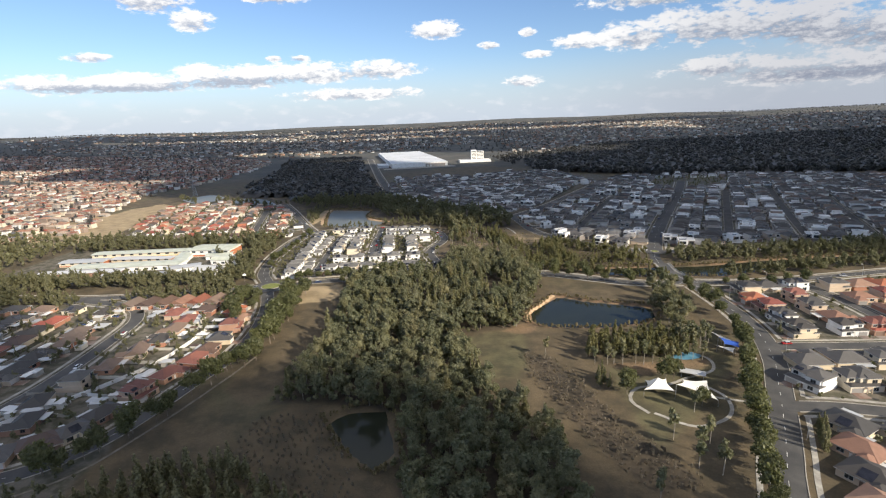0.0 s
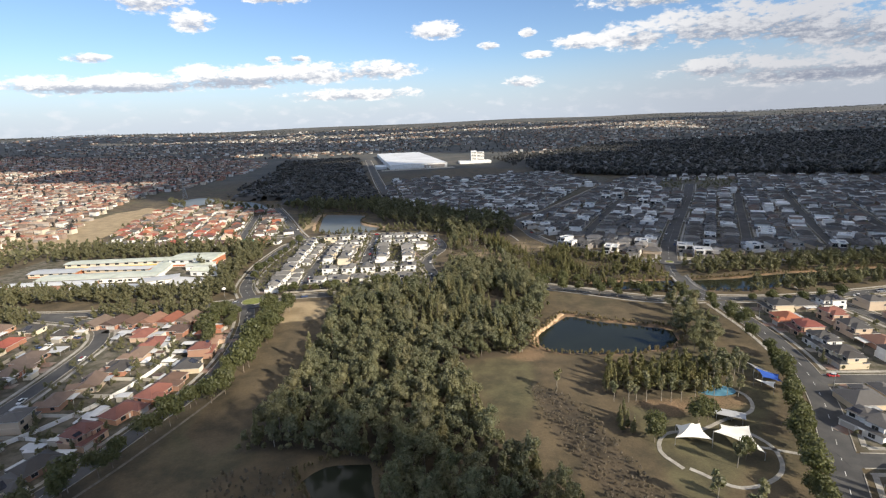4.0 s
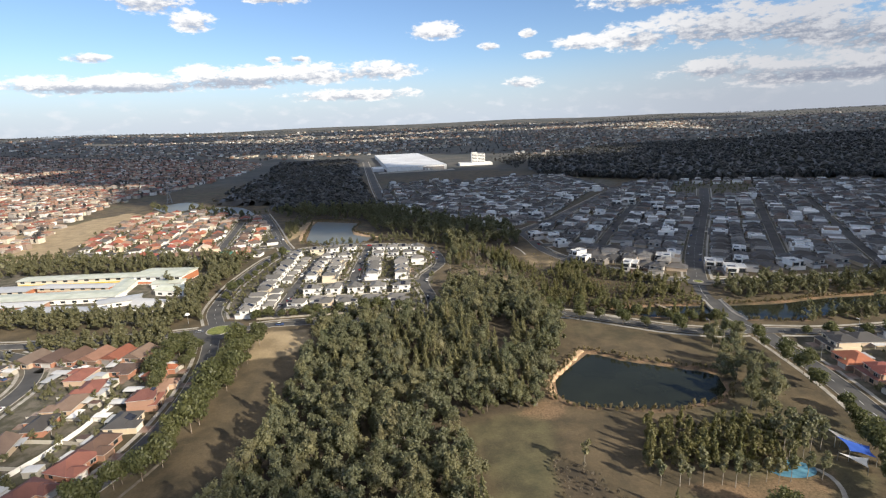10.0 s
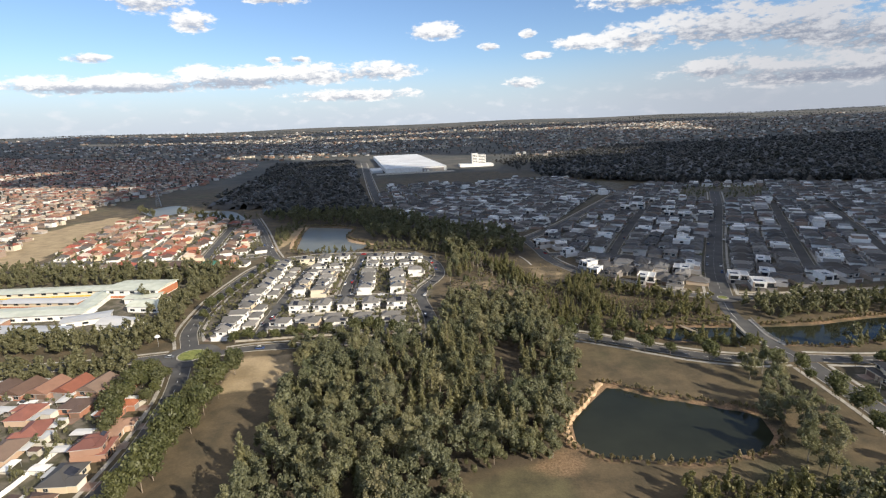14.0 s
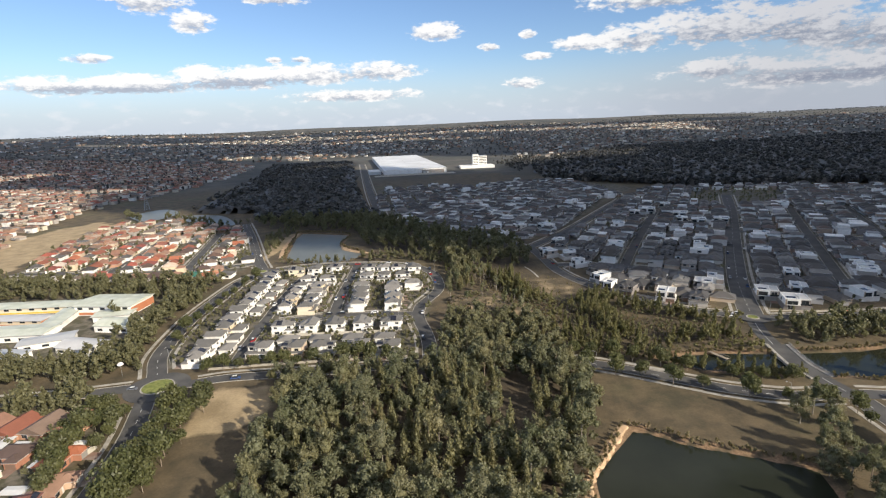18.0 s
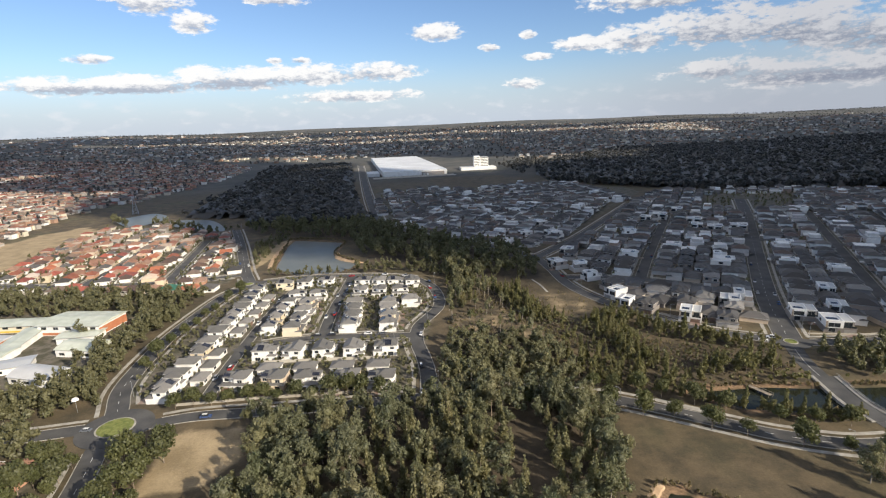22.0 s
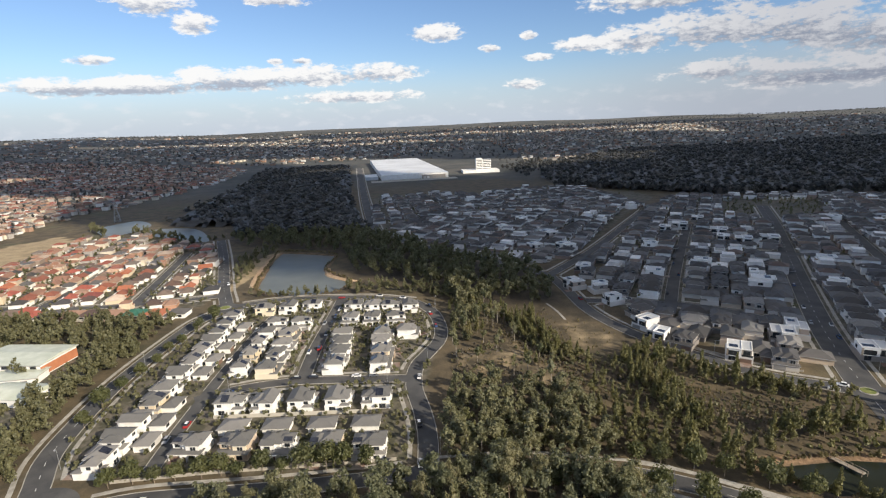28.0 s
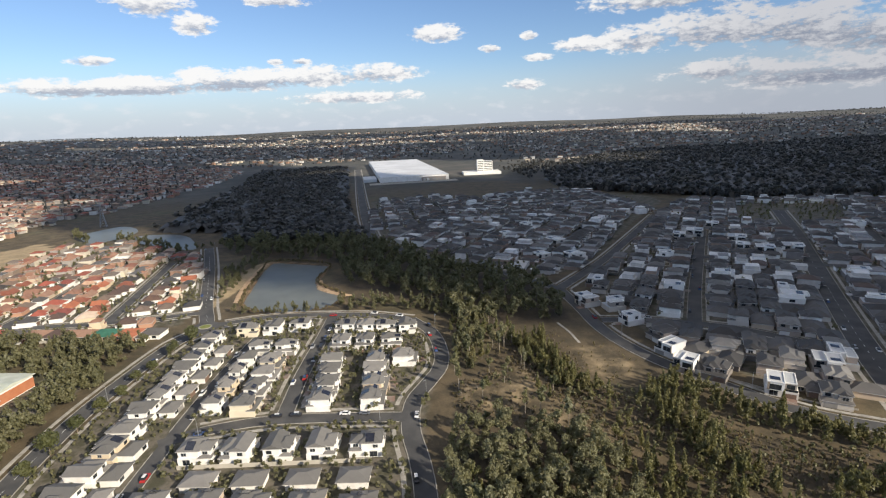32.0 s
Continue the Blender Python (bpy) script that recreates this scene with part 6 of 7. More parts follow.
def build_trees():
    rng = np.random.default_rng(77)
    gums = [tree("gum_tree", "tall grey-green gum tree in the creek woodland", gum_lobes, h, s, 1900, 0.215, GUM, PALE_BARK if k % 2 else BARK, 100 + k, "woodland trees")
            for k, (h, s) in enumerate(((15, 4.3), (17.5, 4.9), (12.5, 4.2), (16, 3.9), (14, 5.0)))]
    oaks = [tree("she_oak", "dark conical she-oak in the creek woodland", cone_lobes, h, s, 1000, 0.28, OAK, BARK, 120 + k, "she-oaks", 0.7, 0.8)
            for k, (h, s) in enumerate(((15, 3.0), (13, 2.6), (16, 3.4)))]
    rounds = [tree("street_tree", "rounded dark green street tree", round_lobes, h, s, 950, 0.29, ROUND, BARK, 140 + k, "street trees", trunk=0.42)
              for k, (h, s) in enumerate(((9, 3.6), (10.5, 4.2), (8, 3.2)))]
    wattles = [tree("wattle_tree", "olive green young wattle on the creek bank", gum_lobes if k == 1 else cone_lobes, h, s, 620, 0.25, WATTLE, BARK, 160 + k, "creek bank trees", 0.6, 0.7)
               for k, (h, s) in enumerate(((9, 2.2), (8, 2.5), (10, 2.3)))]
    thins = [tree("slender_gum", "slender pale-trunked gum with a thin crown", thin_lobes, h, s, 260, 0.4, GUM, PALE_BARK, 180 + k, "slender gums", trunk=0.8)
             for k, (h, s) in enumerate(((12, 2.8), (11, 3.0), (13, 2.6)))]

    wood = scatter(FOREST, 7.0, rng, 2.0, 1.0)
    oak_land = [(-30, 300), (30, 280), (40, 300), (52, 350), (20, 372), (-40, 360)]
    px, py = np.array([p[0] for p in wood]), np.array([p[1] for p in wood])
    conical = (inside_distance(px, py, oak_land) > 0) & (rng.random(px.size) < 0.6) | (rng.random(px.size) < 0.12)
    gap = (np.hypot(px - 38, py - 330) < 0) | (np.hypot((px - 26) / 7, (py - 345) / 26) < 1)
    leafy = [p for p, c, g in zip(wood, conical, gap) if not c and not g]
    rng.shuffle(leafy)
    plant(gums, leafy[:165], rng, 0.7, 1.2)
    near = templates(21, gum_lobes, (14, 16, 12), 640, 0.33, core=2, lobes=16)
    if leafy[165:]:
        thicket("creek_gums", "grey-green gum trees of the creek woodland", leafy[165:], near, GUM, 20, 0.8, 1.1)
    upright = [p for p, c, g in zip(wood, conical, gap) if c and not g]
    rng.shuffle(upright)
    plant(oaks, upright[:60], rng, 0.75, 1.1)
    thicket("creek_she_oaks", "dark conical she-oaks of the creek woodland", upright[60:], templates(27, cone_lobes, (14, 16, 12), 420, 0.34, 0.7, core=2, lobes=9), OAK, 28, 0.75, 1.1)

    # street and roadside trees
    street = line_points([(-150, 157), (-138, 172), (-129, 190), (-124, 210), (-116, 234), (-112, 262), (-113, 300), (-119, 352)], 5.2, rng, 1.8) + line_points([(-108, 240), (-107, 300), (-110, 356)], 6.5, rng, 2.0)
    street += line_points([(-140, 300), (-146, 325), (-150, 352)], 5, rng, 2.5) + line_points([(-150, 316), (-156, 335), (-158, 352)], 6, rng, 2.5) + line_points([(-136, 325), (-141, 348)], 7, rng, 1.0)
    street += line_points([(84, 118), (97, 140), (107, 163), (116, 180), (124, 197), (134, 217), (145, 240), (154, 268)], 4.6, rng, 1.8)
    street += line_points([(157, 285), (158, 310), (159, 335)], 8, rng, 2.0)
    street += line_points([(30, 382), (63, 377), (86, 368), (108, 356), (124, 348), (150, 341)], 9, rng, 1.0)
    street += line_points([(60, 395), (88, 386), (110, 374), (126, 366), (150, 360)], 9, rng, 1.2)
    street += line_points([(186, 340), (215, 337), (240, 340)], 9, rng, 1.0)
    street += line_points([(-122, 388), (-100, 391), (-70, 393), (-35, 396)], 6.5, rng, 1.4)
    street += line_points([(-158, 425), (-160, 470), (-159, 510), (-156, 545)], 13, rng, 1.0)
    plant(rounds, street[:66], rng, 0.8, 1.6)
    plant(rounds, street[66:], rng, 0.75, 1.3)
    plant(rounds, [(74, 206), (72, 201), (99, 190), (93, 212), (97, 213)], rng, 1.0, 1.25)
    plant(oaks, [(126 + 1.5 * (k % 2) + 0.9 * k, 158 + 1.7 * k) for k in range(9)], rng, 0.45, 0.6)

    # park groves
    grove = scatter([(64, 238), (112, 233), (126, 250), (112, 260), (72, 260)], 5.0, rng)
    plant(wattles, grove, rng, 0.8, 1.05)
    plant(thins, line_points([(66, 230), (90, 229), (118, 231)], 4.2, rng, 1.3) + scatter([(112, 236), (132, 246), (136, 262), (116, 258)], 5, rng), rng, 0.7, 1.0)
    plant(thins, [(78, 168), (84, 160), (80, 152), (90, 165), (94, 186), (86, 148), (-70, 205), (-48, 199), (-66, 210), (44, 240), (60, 135)], rng, 0.85, 1.1)
    plant(oaks, [(63, 213), (65, 210), (62, 208), (66, 206), (64, 216), (66, 218)], rng, 0.5, 0.62)
    side = [(126, 296), (129, 288), (124, 280), (131, 278), (127, 270), (121, 266), (135, 284), (139, 300), (134, 310), (137, 322), (141, 336), (132, 330), (144, 328), (128, 312)]
    side += [(122, 300), (126, 305), (120, 274), (131, 290), (127, 283), (133, 297)]
    plant(gums, side, rng, 0.75, 1.05)

    # creek belts and the dry hill
    belt = line_points([(96, 386), (110, 378), (122, 372), (140, 367), (155, 364)], 3.6, rng, 1.2) + scatter(BANK_TREES, 4.2, rng, 3, 1.5) + scatter(GULLY_TREES, 4.6, rng, 3, 1.5) + scatter(VERGE_TREES, 5.6, rng, 3, 1.5, chance=0.8) + scatter(BELT_SOUTH, 5.2, rng, 3, 1.5, chance=0.85) + scatter([(103, 408), (120, 402), (160, 408), (150, 418), (126, 412)], 5.0, rng, 3, 1.5)
    rng.shuffle(belt)
    plant(wattles, belt[:70], rng, 0.75, 1.3)
    small = templates(23, gum_lobes, (8, 7), 330, 0.27, 0.4, core=2, lobes=12) + templates(25, cone_lobes, (9, 8, 10), 330, 0.27, 0.6, core=2, lobes=9)
    thicket("bank_wattles", "olive wattles along the creek bank", belt[70:] + scatter([(50, 480), (66, 482), (82, 462), (84, 412), (62, 436)], 6.5, rng, 2, 2, 0, 0.7) + scatter([(100, 452), (150, 424), (150, 436), (104, 470)], 7, rng, 2, 2, 0, 0.6), small, WATTLE, 24, 0.7, 1.15)
    hill = scatter(DRY_HILL, 9.5, rng, 2, 2, chance=0.4) + scatter([(-8, 396), (60, 396), (44, 422), (0, 424)], 7.5, rng, 2.5, 2)
    hill += scatter([(-4, 495), (30, 525), (30, 555), (0, 575), (-8, 545)], 7, rng, 3, 2)
    plant(wattles + thins, hill, rng, 0.7, 1.1, 1.0)
    copse = scatter(HILL_WOOD, 5.4, rng, 2.0, 2.0, 0, 0.85)
    thicket("hill_gums", "olive gum trees on the slope beside the white estate", copse, near, GUM, 22, 0.5, 0.9)
    forget(*gums, *oaks, *rounds, *wattles, *thins)


def build_thickets():
    rng = np.random.default_rng(88)
    fine = templates(9, gum_lobes, (13, 15, 11, 14), 260, 0.46, lobes=14) + templates(10, cone_lobes, (13, 11), 200, 0.48, 0.5, lobes=9)
    mid = templates(1, gum_lobes, (13, 15, 11, 14), 120, 0.75, lobes=13) + templates(2, cone_lobes, (13,), 110, 0.75, 0.5, lobes=9)
    far = templates(3, gum_lobes, (14, 16, 13), 24, 1.5, lobes=3)
    bush = templates(4, round_lobes, (2.6, 3.4, 2.0), 34, 0.36, lobes=3)
    twig = templates(5, round_lobes, (3.0, 3.8, 2.4), 110, 0.42, 0.85, core=0, lobes=8, thin=0.22)
    reed = templates(6, round_lobes, (1.5, 1.1), 40, 0.34, 0.9, core=0, lobes=8, thin=0.3)

    school = scatter([(-400, 378), (-180, 379), (-158, 392), (-165, 430), (-188, 432), (-192, 400), (-280, 402), (-400, 405)], 5.8, rng, 3)
    school += scatter([(-400, 343), (-180, 345), (-158, 352), (-165, 363), (-400, 362)], 5.4, rng, 2.5)
    school += scatter([(-390, 506), (-250, 506), (-205, 500), (-180, 470), (-178, 545), (-260, 550), (-390, 560)], 7.5, rng, 3)
    school += [(-222, 470), (-214, 468), (-218, 440), (-224, 434), (-190, 440), (-188, 452), (-330, 478), (-200, 462)]
    school += scatter([(-198, 425), (-176, 420), (-176, 500), (-192, 500), (-200, 470)], 6.5, rng, 2.5, 2, 0, 0.9)
    school = [p for p in school if not (-360 < p[0] < -195 and 403 < p[1] < 500 and rng.random() < 0.9)]
    school = clear_of_houses(school, 9)
    thicket("school_woodland", "olive gum trees round the school and the crossroads", school, fine, WOOD, 1, 0.65, 1.1)
    east = scatter(BELT_EAST, 6.0, rng, 3, 1) + scatter(BELT_EAST_LOW, 6.5, rng, 3, 1)
    thicket("creek_woodland", "dense dark trees along the creek", east, fine, WOOD, 2, 0.6, 1.0)
    deep = [p for p in scatter(FAR_FOREST, 10.0, rng, 3, 3)]
    near = [p for p in deep if p[1] < 800]
    inner = inside_distance(np.array([p[0] for p in deep]), np.array([p[1] for p in deep]), FAR_FOREST)
    thin_out = rng.uniform(-5, 34, len(deep))
    canopy = [(v * np.array([1.75, 1.75, 1.0]), f) for v, f in templates(33, round_lobes, (12, 15, 13), 14, 1.1, core=2, lobes=1)]
    east_rim = scatter([(100, 492), (118, 466), (140, 446), (160, 434), (176, 428), (162, 420), (134, 438), (98, 476)], 5.2, rng, 2.5, 1.5, 0, 0.8)
    thicket("verge_trees", "young upright trees below the estate road", east_rim, fine, WATTLE, 19, 0.35, 0.65)
    thicket("shaded_woodland", "dark woodland beyond the white estate", near, mid, WOOD, 3, 0.85, 1.3)
    thicket("northern_woodland", "dark distant woodland by the straight road", [p for p, r, n in zip(deep, inner, thin_out) if p[1] >= 800 and r > n], canopy, SHADED_FAR_WOOD, 4, 0.7, 1.2)
    pond = scatter([(-178, 590), (-170, 640), (-180, 700), (-174, 745), (-190, 740), (-196, 690), (-184, 640)], 7, rng, 3) + line_points([(-150, 594), (-120, 590), (-95, 596)], 5, rng, 2)
    pond += scatter([(-8, 505), (8, 500), (16, 540), (20, 560), (0, 600), (-60, 606), (-84, 600), (-70, 592), (-25, 588), (2, 560)], 6, rng, 3, 2)
    thicket("pond_woodland", "bushy trees round the estate pond", pond, fine, WOOD, 5, 0.45, 0.85)
    shore = line_points([(-392, 850), (-340, 820), (-283, 786)], 6, rng, 3) + line_points([(-470, 888), (-420, 840)], 7, rng, 3) + line_points([(-262, 800), (-280, 790)], 6, rng, 4)
    thicket("shore_trees", "dark trees on the shore of the far ponds", shore, mid, WOOD, 18, 0.6, 1.0)
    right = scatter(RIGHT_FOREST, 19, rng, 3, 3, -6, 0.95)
    thicket("ridge_woodland", "dark wooded ridge behind the grey estate", right, canopy, SHADED_FAR_WOOD, 6, 0.85, 1.5)
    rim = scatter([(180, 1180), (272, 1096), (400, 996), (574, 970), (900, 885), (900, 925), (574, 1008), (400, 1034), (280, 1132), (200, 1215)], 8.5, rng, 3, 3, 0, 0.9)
    thicket("ridge_edge_trees", "dark trees along the foot of the wooded ridge", rim, far, SHADED_FAR_WOOD, 37, 0.6, 1.0)
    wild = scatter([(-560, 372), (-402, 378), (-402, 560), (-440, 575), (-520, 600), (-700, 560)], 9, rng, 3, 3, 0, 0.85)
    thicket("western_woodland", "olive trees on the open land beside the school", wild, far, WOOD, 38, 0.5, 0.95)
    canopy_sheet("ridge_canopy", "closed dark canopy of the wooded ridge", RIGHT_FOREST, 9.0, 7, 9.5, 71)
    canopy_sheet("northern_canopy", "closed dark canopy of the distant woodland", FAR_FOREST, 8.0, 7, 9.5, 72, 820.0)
    front = scatter([(-128, 146), (-105, 162), (-82, 157), (-62, 145), (-49, 136), (-46, 112), (-66, 104), (-134, 104)], 4.8, rng, 2)
    thicket("foreground_woodland", "dark conical trees beside the footpath", front, templates(7, cone_lobes, (11, 13, 10), 240, 0.42, 0.7, lobes=9), OAK, 7, 0.55, 0.95)

    gardens = []
    for poly, gap, chance in ((HOUSES_WEST, 6.5, 0.42), (HOUSES_EAST, 6.5, 0.35), (ESTATE_GREY, 9, 0.22)):
        gardens += scatter(poly, gap, rng, 1.6, 2, 0, chance)
    gardens = clear_of_houses(gardens, 7.4) + clear_of_houses(scatter(ORANGE_LAND, 4.8, rng, 1.2, 2, 0, 0.55), 5.8) + clear_of_houses(scatter(ESTATE_WHITE, 3.6, rng, 1.0, 2, 0, 0.7), 6.0)
    thicket("garden_shrubs", "green shrubs and small trees in house gardens", gardens, bush, WOOD, 8, 0.7, 1.5, "shrubs")
    big = clear_of_houses(scatter(HOUSES_WEST, 10, rng, 2, 2, 0, 0.7) + scatter(HOUSES_EAST, 26, rng, 3, 2, 0, 0.6) + scatter(ORANGE_LAND, 13, rng, 3, 2, 0, 0.6), 6.5)
    thicket("garden_trees", "leafy garden trees between houses", big, fine, WOOD, 9, 0.35, 0.6)
    brush = scatter(BRUSH_EAST, 2.1, rng, 1, 1, -2, 0.7) + scatter(BRUSH_WEST, 2.6, rng, 1, 1.5, -1, 0.75)
    thicket("bare_brush", "bare grey-brown brush on rough ground", brush, twig, TWIG, 10, 0.25, 0.75, "shrubs")
    rocks = line_points([(26, 516), (35, 486), (45, 470), (53, 454), (61, 442), (68, 433)], 1.0, rng, 2.6) + scatter(TAWNY_BANK, 2.2, rng, 2, 2, -1, 0.8)
    rocks += scatter(DRY_HILL, 2.2, rng, 2, 2, 0, 0.6) + scatter(BELT_NORTH, 3.2, rng, 2, 2, 0, 0.5) + scatter(BELT_SOUTH, 3.2, rng, 2, 2, 0, 0.5) + scatter(FIELD_EDGE, 3.5, rng, 2, 2, 0, 0.4)
    tuft = templates(8, round_lobes, (0.9, 1.2), 22, 0.34, 0.9, core=0, lobes=6, thin=0.35)
    thicket("dry_tussocks", "pale reddish dry grass tussocks on the bank", rocks, tuft, REED, 15, 0.6, 1.5, "grass")
    rim = [p for p in scatter(FOREST, 5.5, rng, 2, 1, -2.5)]
    deep_in = inside_distance(np.array([p[0] for p in rim]), np.array([p[1] for p in rim]), FOREST)
    thicket("understorey", "olive understorey shrubs along the woodland edge", [p for p, d in zip(rim, deep_in) if d < 7], bush, WOOD, 16, 1.2, 2.4, "shrubs")
    thicket("hill_brush", "reddish bare brush on the dry bank", scatter(DRY_HILL, 3.6, rng, 2, 2, 0, 0.6) + scatter(BELT_NORTH, 4.5, rng, 2, 2, 0, 0.4), twig, TWIG, 17, 0.5, 0.9, "shrubs")
    low = scatter([(64, 238), (112, 233), (126, 250), (112, 260), (72, 260)], 3.6, rng) + scatter([(60, 402), (100, 382), (140, 364), (158, 360), (158, 372), (120, 378), (98, 392)], 3.6, rng, 2, 1.5, 0, 0.8)
    low += scatter([(100, 392), (118, 398), (160, 408), (178, 398), (150, 394), (120, 396)], 3.4, rng, 2, 1, 0, 0.7) + scatter([(48, 345), (60, 348), (62, 372), (50, 384)], 4, rng, 2, 2, 0, 0.6)
    thicket("park_shrubs", "olive shrubs under park and creek trees", low, bush, WATTLE, 21, 0.7, 1.5, "shrubs")
    hill = scatter(DRY_HILL, 4, rng, 2, 2, 0, 0.4) + scatter(BELT_SOUTH, 4, rng, 2, 1, 0, 0.6)
    hill += scatter([(30, 512), (50, 530), (66, 482), (92, 470), (150, 430), (160, 410), (120, 402), (84, 412), (60, 440), (46, 474)], 3.4, rng, 2, 1, 0, 0.75)
    thicket("hill_scrub", "low olive scrub on the dry hill", hill, bush, WOOD, 11, 0.5, 1.2, "shrubs")
    edge = []
    for poly in (POND_PARK, POND_ESTATE, POND_WOOD, CREEK):
        ring = curve(poly + poly[:1], 0.9)
        c = Vector((sum(p[0] for p in poly) / len(poly), sum(p[1] for p in poly) / len(poly)))
        for p in ring:
            if rng.random() < 0.75:
                q = p + (p - c).normalized() * rng.uniform(0.8, 4.0)
                edge.append((q.x, q.y))
    keep = off_road(np.array([p[0] for p in edge]), np.array([p[1] for p in edge]), 2)
    thicket("pond_reeds", "tawny dry reeds along the water's edge", [p for p, k in zip(edge, keep) if k], reed, REED, 12, 0.9, 2.0, "reeds")

    # far suburb trees: their dark grey leaves carry painted shade and haze
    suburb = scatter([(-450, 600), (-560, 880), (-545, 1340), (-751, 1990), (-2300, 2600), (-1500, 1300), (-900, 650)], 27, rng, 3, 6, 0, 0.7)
    thicket("suburb_trees", "dark scattered trees of the western suburbs", suburb, far, SHADED_FAR_WOOD, 13, 0.4, 0.85)
    speck = [(v * np.array([1.5, 1.5, 1.0]), f) for v, f in templates(35, round_lobes, (12, 14, 10), 9, 1.5, lobes=1)]
    suburb = scatter([(-2400, 2200), (-2600, 3200), (-1500, 3800), (1200, 4000), (2700, 3700), (2900, 2500), (1900, 2000), (800, 2130), (560, 2040), (300, 1760), (160, 1300), (120, 1560), (-300, 2050), (-700, 1980)], 36, rng, 3, 6, 0, 0.6)
    suburb += scatter([(-3400, 3300), (-3800, 4100), (3800, 4200), (3600, 3400), (2200, 3700), (0, 4000), (-2200, 3800)], 46, rng, 3, 6, 0, 0.7)
    suburb += scatter([(-4200, 4050), (4200, 4100), (4200, 4420), (-4200, 4420)], 34, rng, 3, 6, 0, 0.8) + scatter([(160, 1330), (300, 1700), (260, 1800), (130, 1600)], 14, rng, 3, 3, 0, 0.8)
    suburb = [p for p in suburb if not (-215 < p[0] < 130 and 1380 < p[1] < 1980)]
    thicket("distant_trees", "dark scattered trees of the far suburbs", suburb, speck, SHADED_FAR_WOOD, 36, 0.5, 1.1)
    lots = scatter(ESTATE_NORTH, 22, rng, 3, 3, 0, 0.4) + scatter(ESTATE_GREY, 30, rng, 4, 3, 0, 0.3) + scatter(ESTATE_PARK, 11, rng, 2, 3, 0, 0.8)
    thicket("estate_trees", "young dark trees along the estate streets", clear_of_houses(lots, 7), far, WOOD, 14, 0.25, 0.45)


build_trees()
build_thickets()


# ---- cars ----
def car(w, l, h, label):
    root = thing("car", label, "car", "parked cars")
    body = Shape().box(-w / 2, w / 2, -l / 2, l / 2, 0.28, 0.85, 0, 0.08)
    body.box(-w / 2 + 0.05, w / 2 - 0.05, -l / 2 + 0.1, l / 2 - 0.1, 0.85, 0.95, 0, 0.1)
    part("body", body, CAR_PAINT, root)
    part("cabin", Shape().box(-w / 2 + 0.12, w / 2 - 0.12, -l * 0.34, l * 0.22, 0.93, h - 0.06, 0, 0.28), GLASS, root, "dark car windows")
    part("car_roof", Shape().box(-w / 2 + 0.4, w / 2 - 0.4, -l * 0.27, l * 0.16, h - 0.06, h), CAR_PAINT, root)
    for sx in (-1, 1):
        for sy in (-0.31, 0.31):
            x = sx * (w / 2 - 0.12)
            part("wheel", Shape().tube((x - 0.12, l * sy, 0.32), (x + 0.12, l * sy, 0.32), 0.32, 0.32, 10), RUBBER, root)
    return root


def park_cars():
    rng = np.random.default_rng(91)
    kinds = [car(1.85, 4.6, 1.45, "parked sedan beside the kerb"), car(1.9, 4.7, 1.75, "parked wagon beside the kerb")]
    for name, count, gap in (("estate_cross", 5, 2.4), ("estate_mid", 7, 2.4), ("estate_east", 6, 2.6), ("estate_lane", 6, 2.0), ("edge_road", 6, 2.7), ("west_street", 5, 2.7), ("avenue", 6, 4.8),
                             ("second_street", 3, 2.7), ("estate_north", 3, 2.4), ("school_road", 5, 3.4), ("curved_street", 2, 2.6), ("side_street", 3, 2.7)):
        line = LINES[name]
        for k in range(count):
            i = int(rng.integers(1, len(line) - 2))
            if name in ("avenue", "second_street", "north_road"):
                i = int(rng.integers(1, max(3, len(line) // 2)))
            ahead = (line[i + 1] - line[i]).normalized()
            side = (1 if rng.random() < 0.5 else -1) * gap
            p = line[i] + Vector((ahead.y, -ahead.x)) * side
            copy_thing(kinds[rng.integers(2)], pose(p.x, p.y, 0.16, 0, 0, math.degrees(math.atan2(ahead.y, ahead.x)) - 90 + (180 if side < 0 else 0)))
    for x, y, turn in ((-152, 372, 95), (-130, 366, -30), (-106, 380, -85), (-226, 318, 70), (-231, 314, 75), (-236, 309, 80), (-240, 305, 80), (151, 180, 35), (146, 166, 35), (-168, 322, 70), (-175, 318, 20),
                       (-184, 326, 80), (-196, 328, 75), (-190, 318, 30), (139, 150, 35), (262, 430, 85), (285, 433, 85), (300, 434, 85), (240, 428, 88), (255, 345, 85), (275, 352, 80)):
        copy_thing(kinds[rng.integers(2)], pose(x, y, 0.16, 0, 0, turn))
    forget(*kinds)


park_cars()


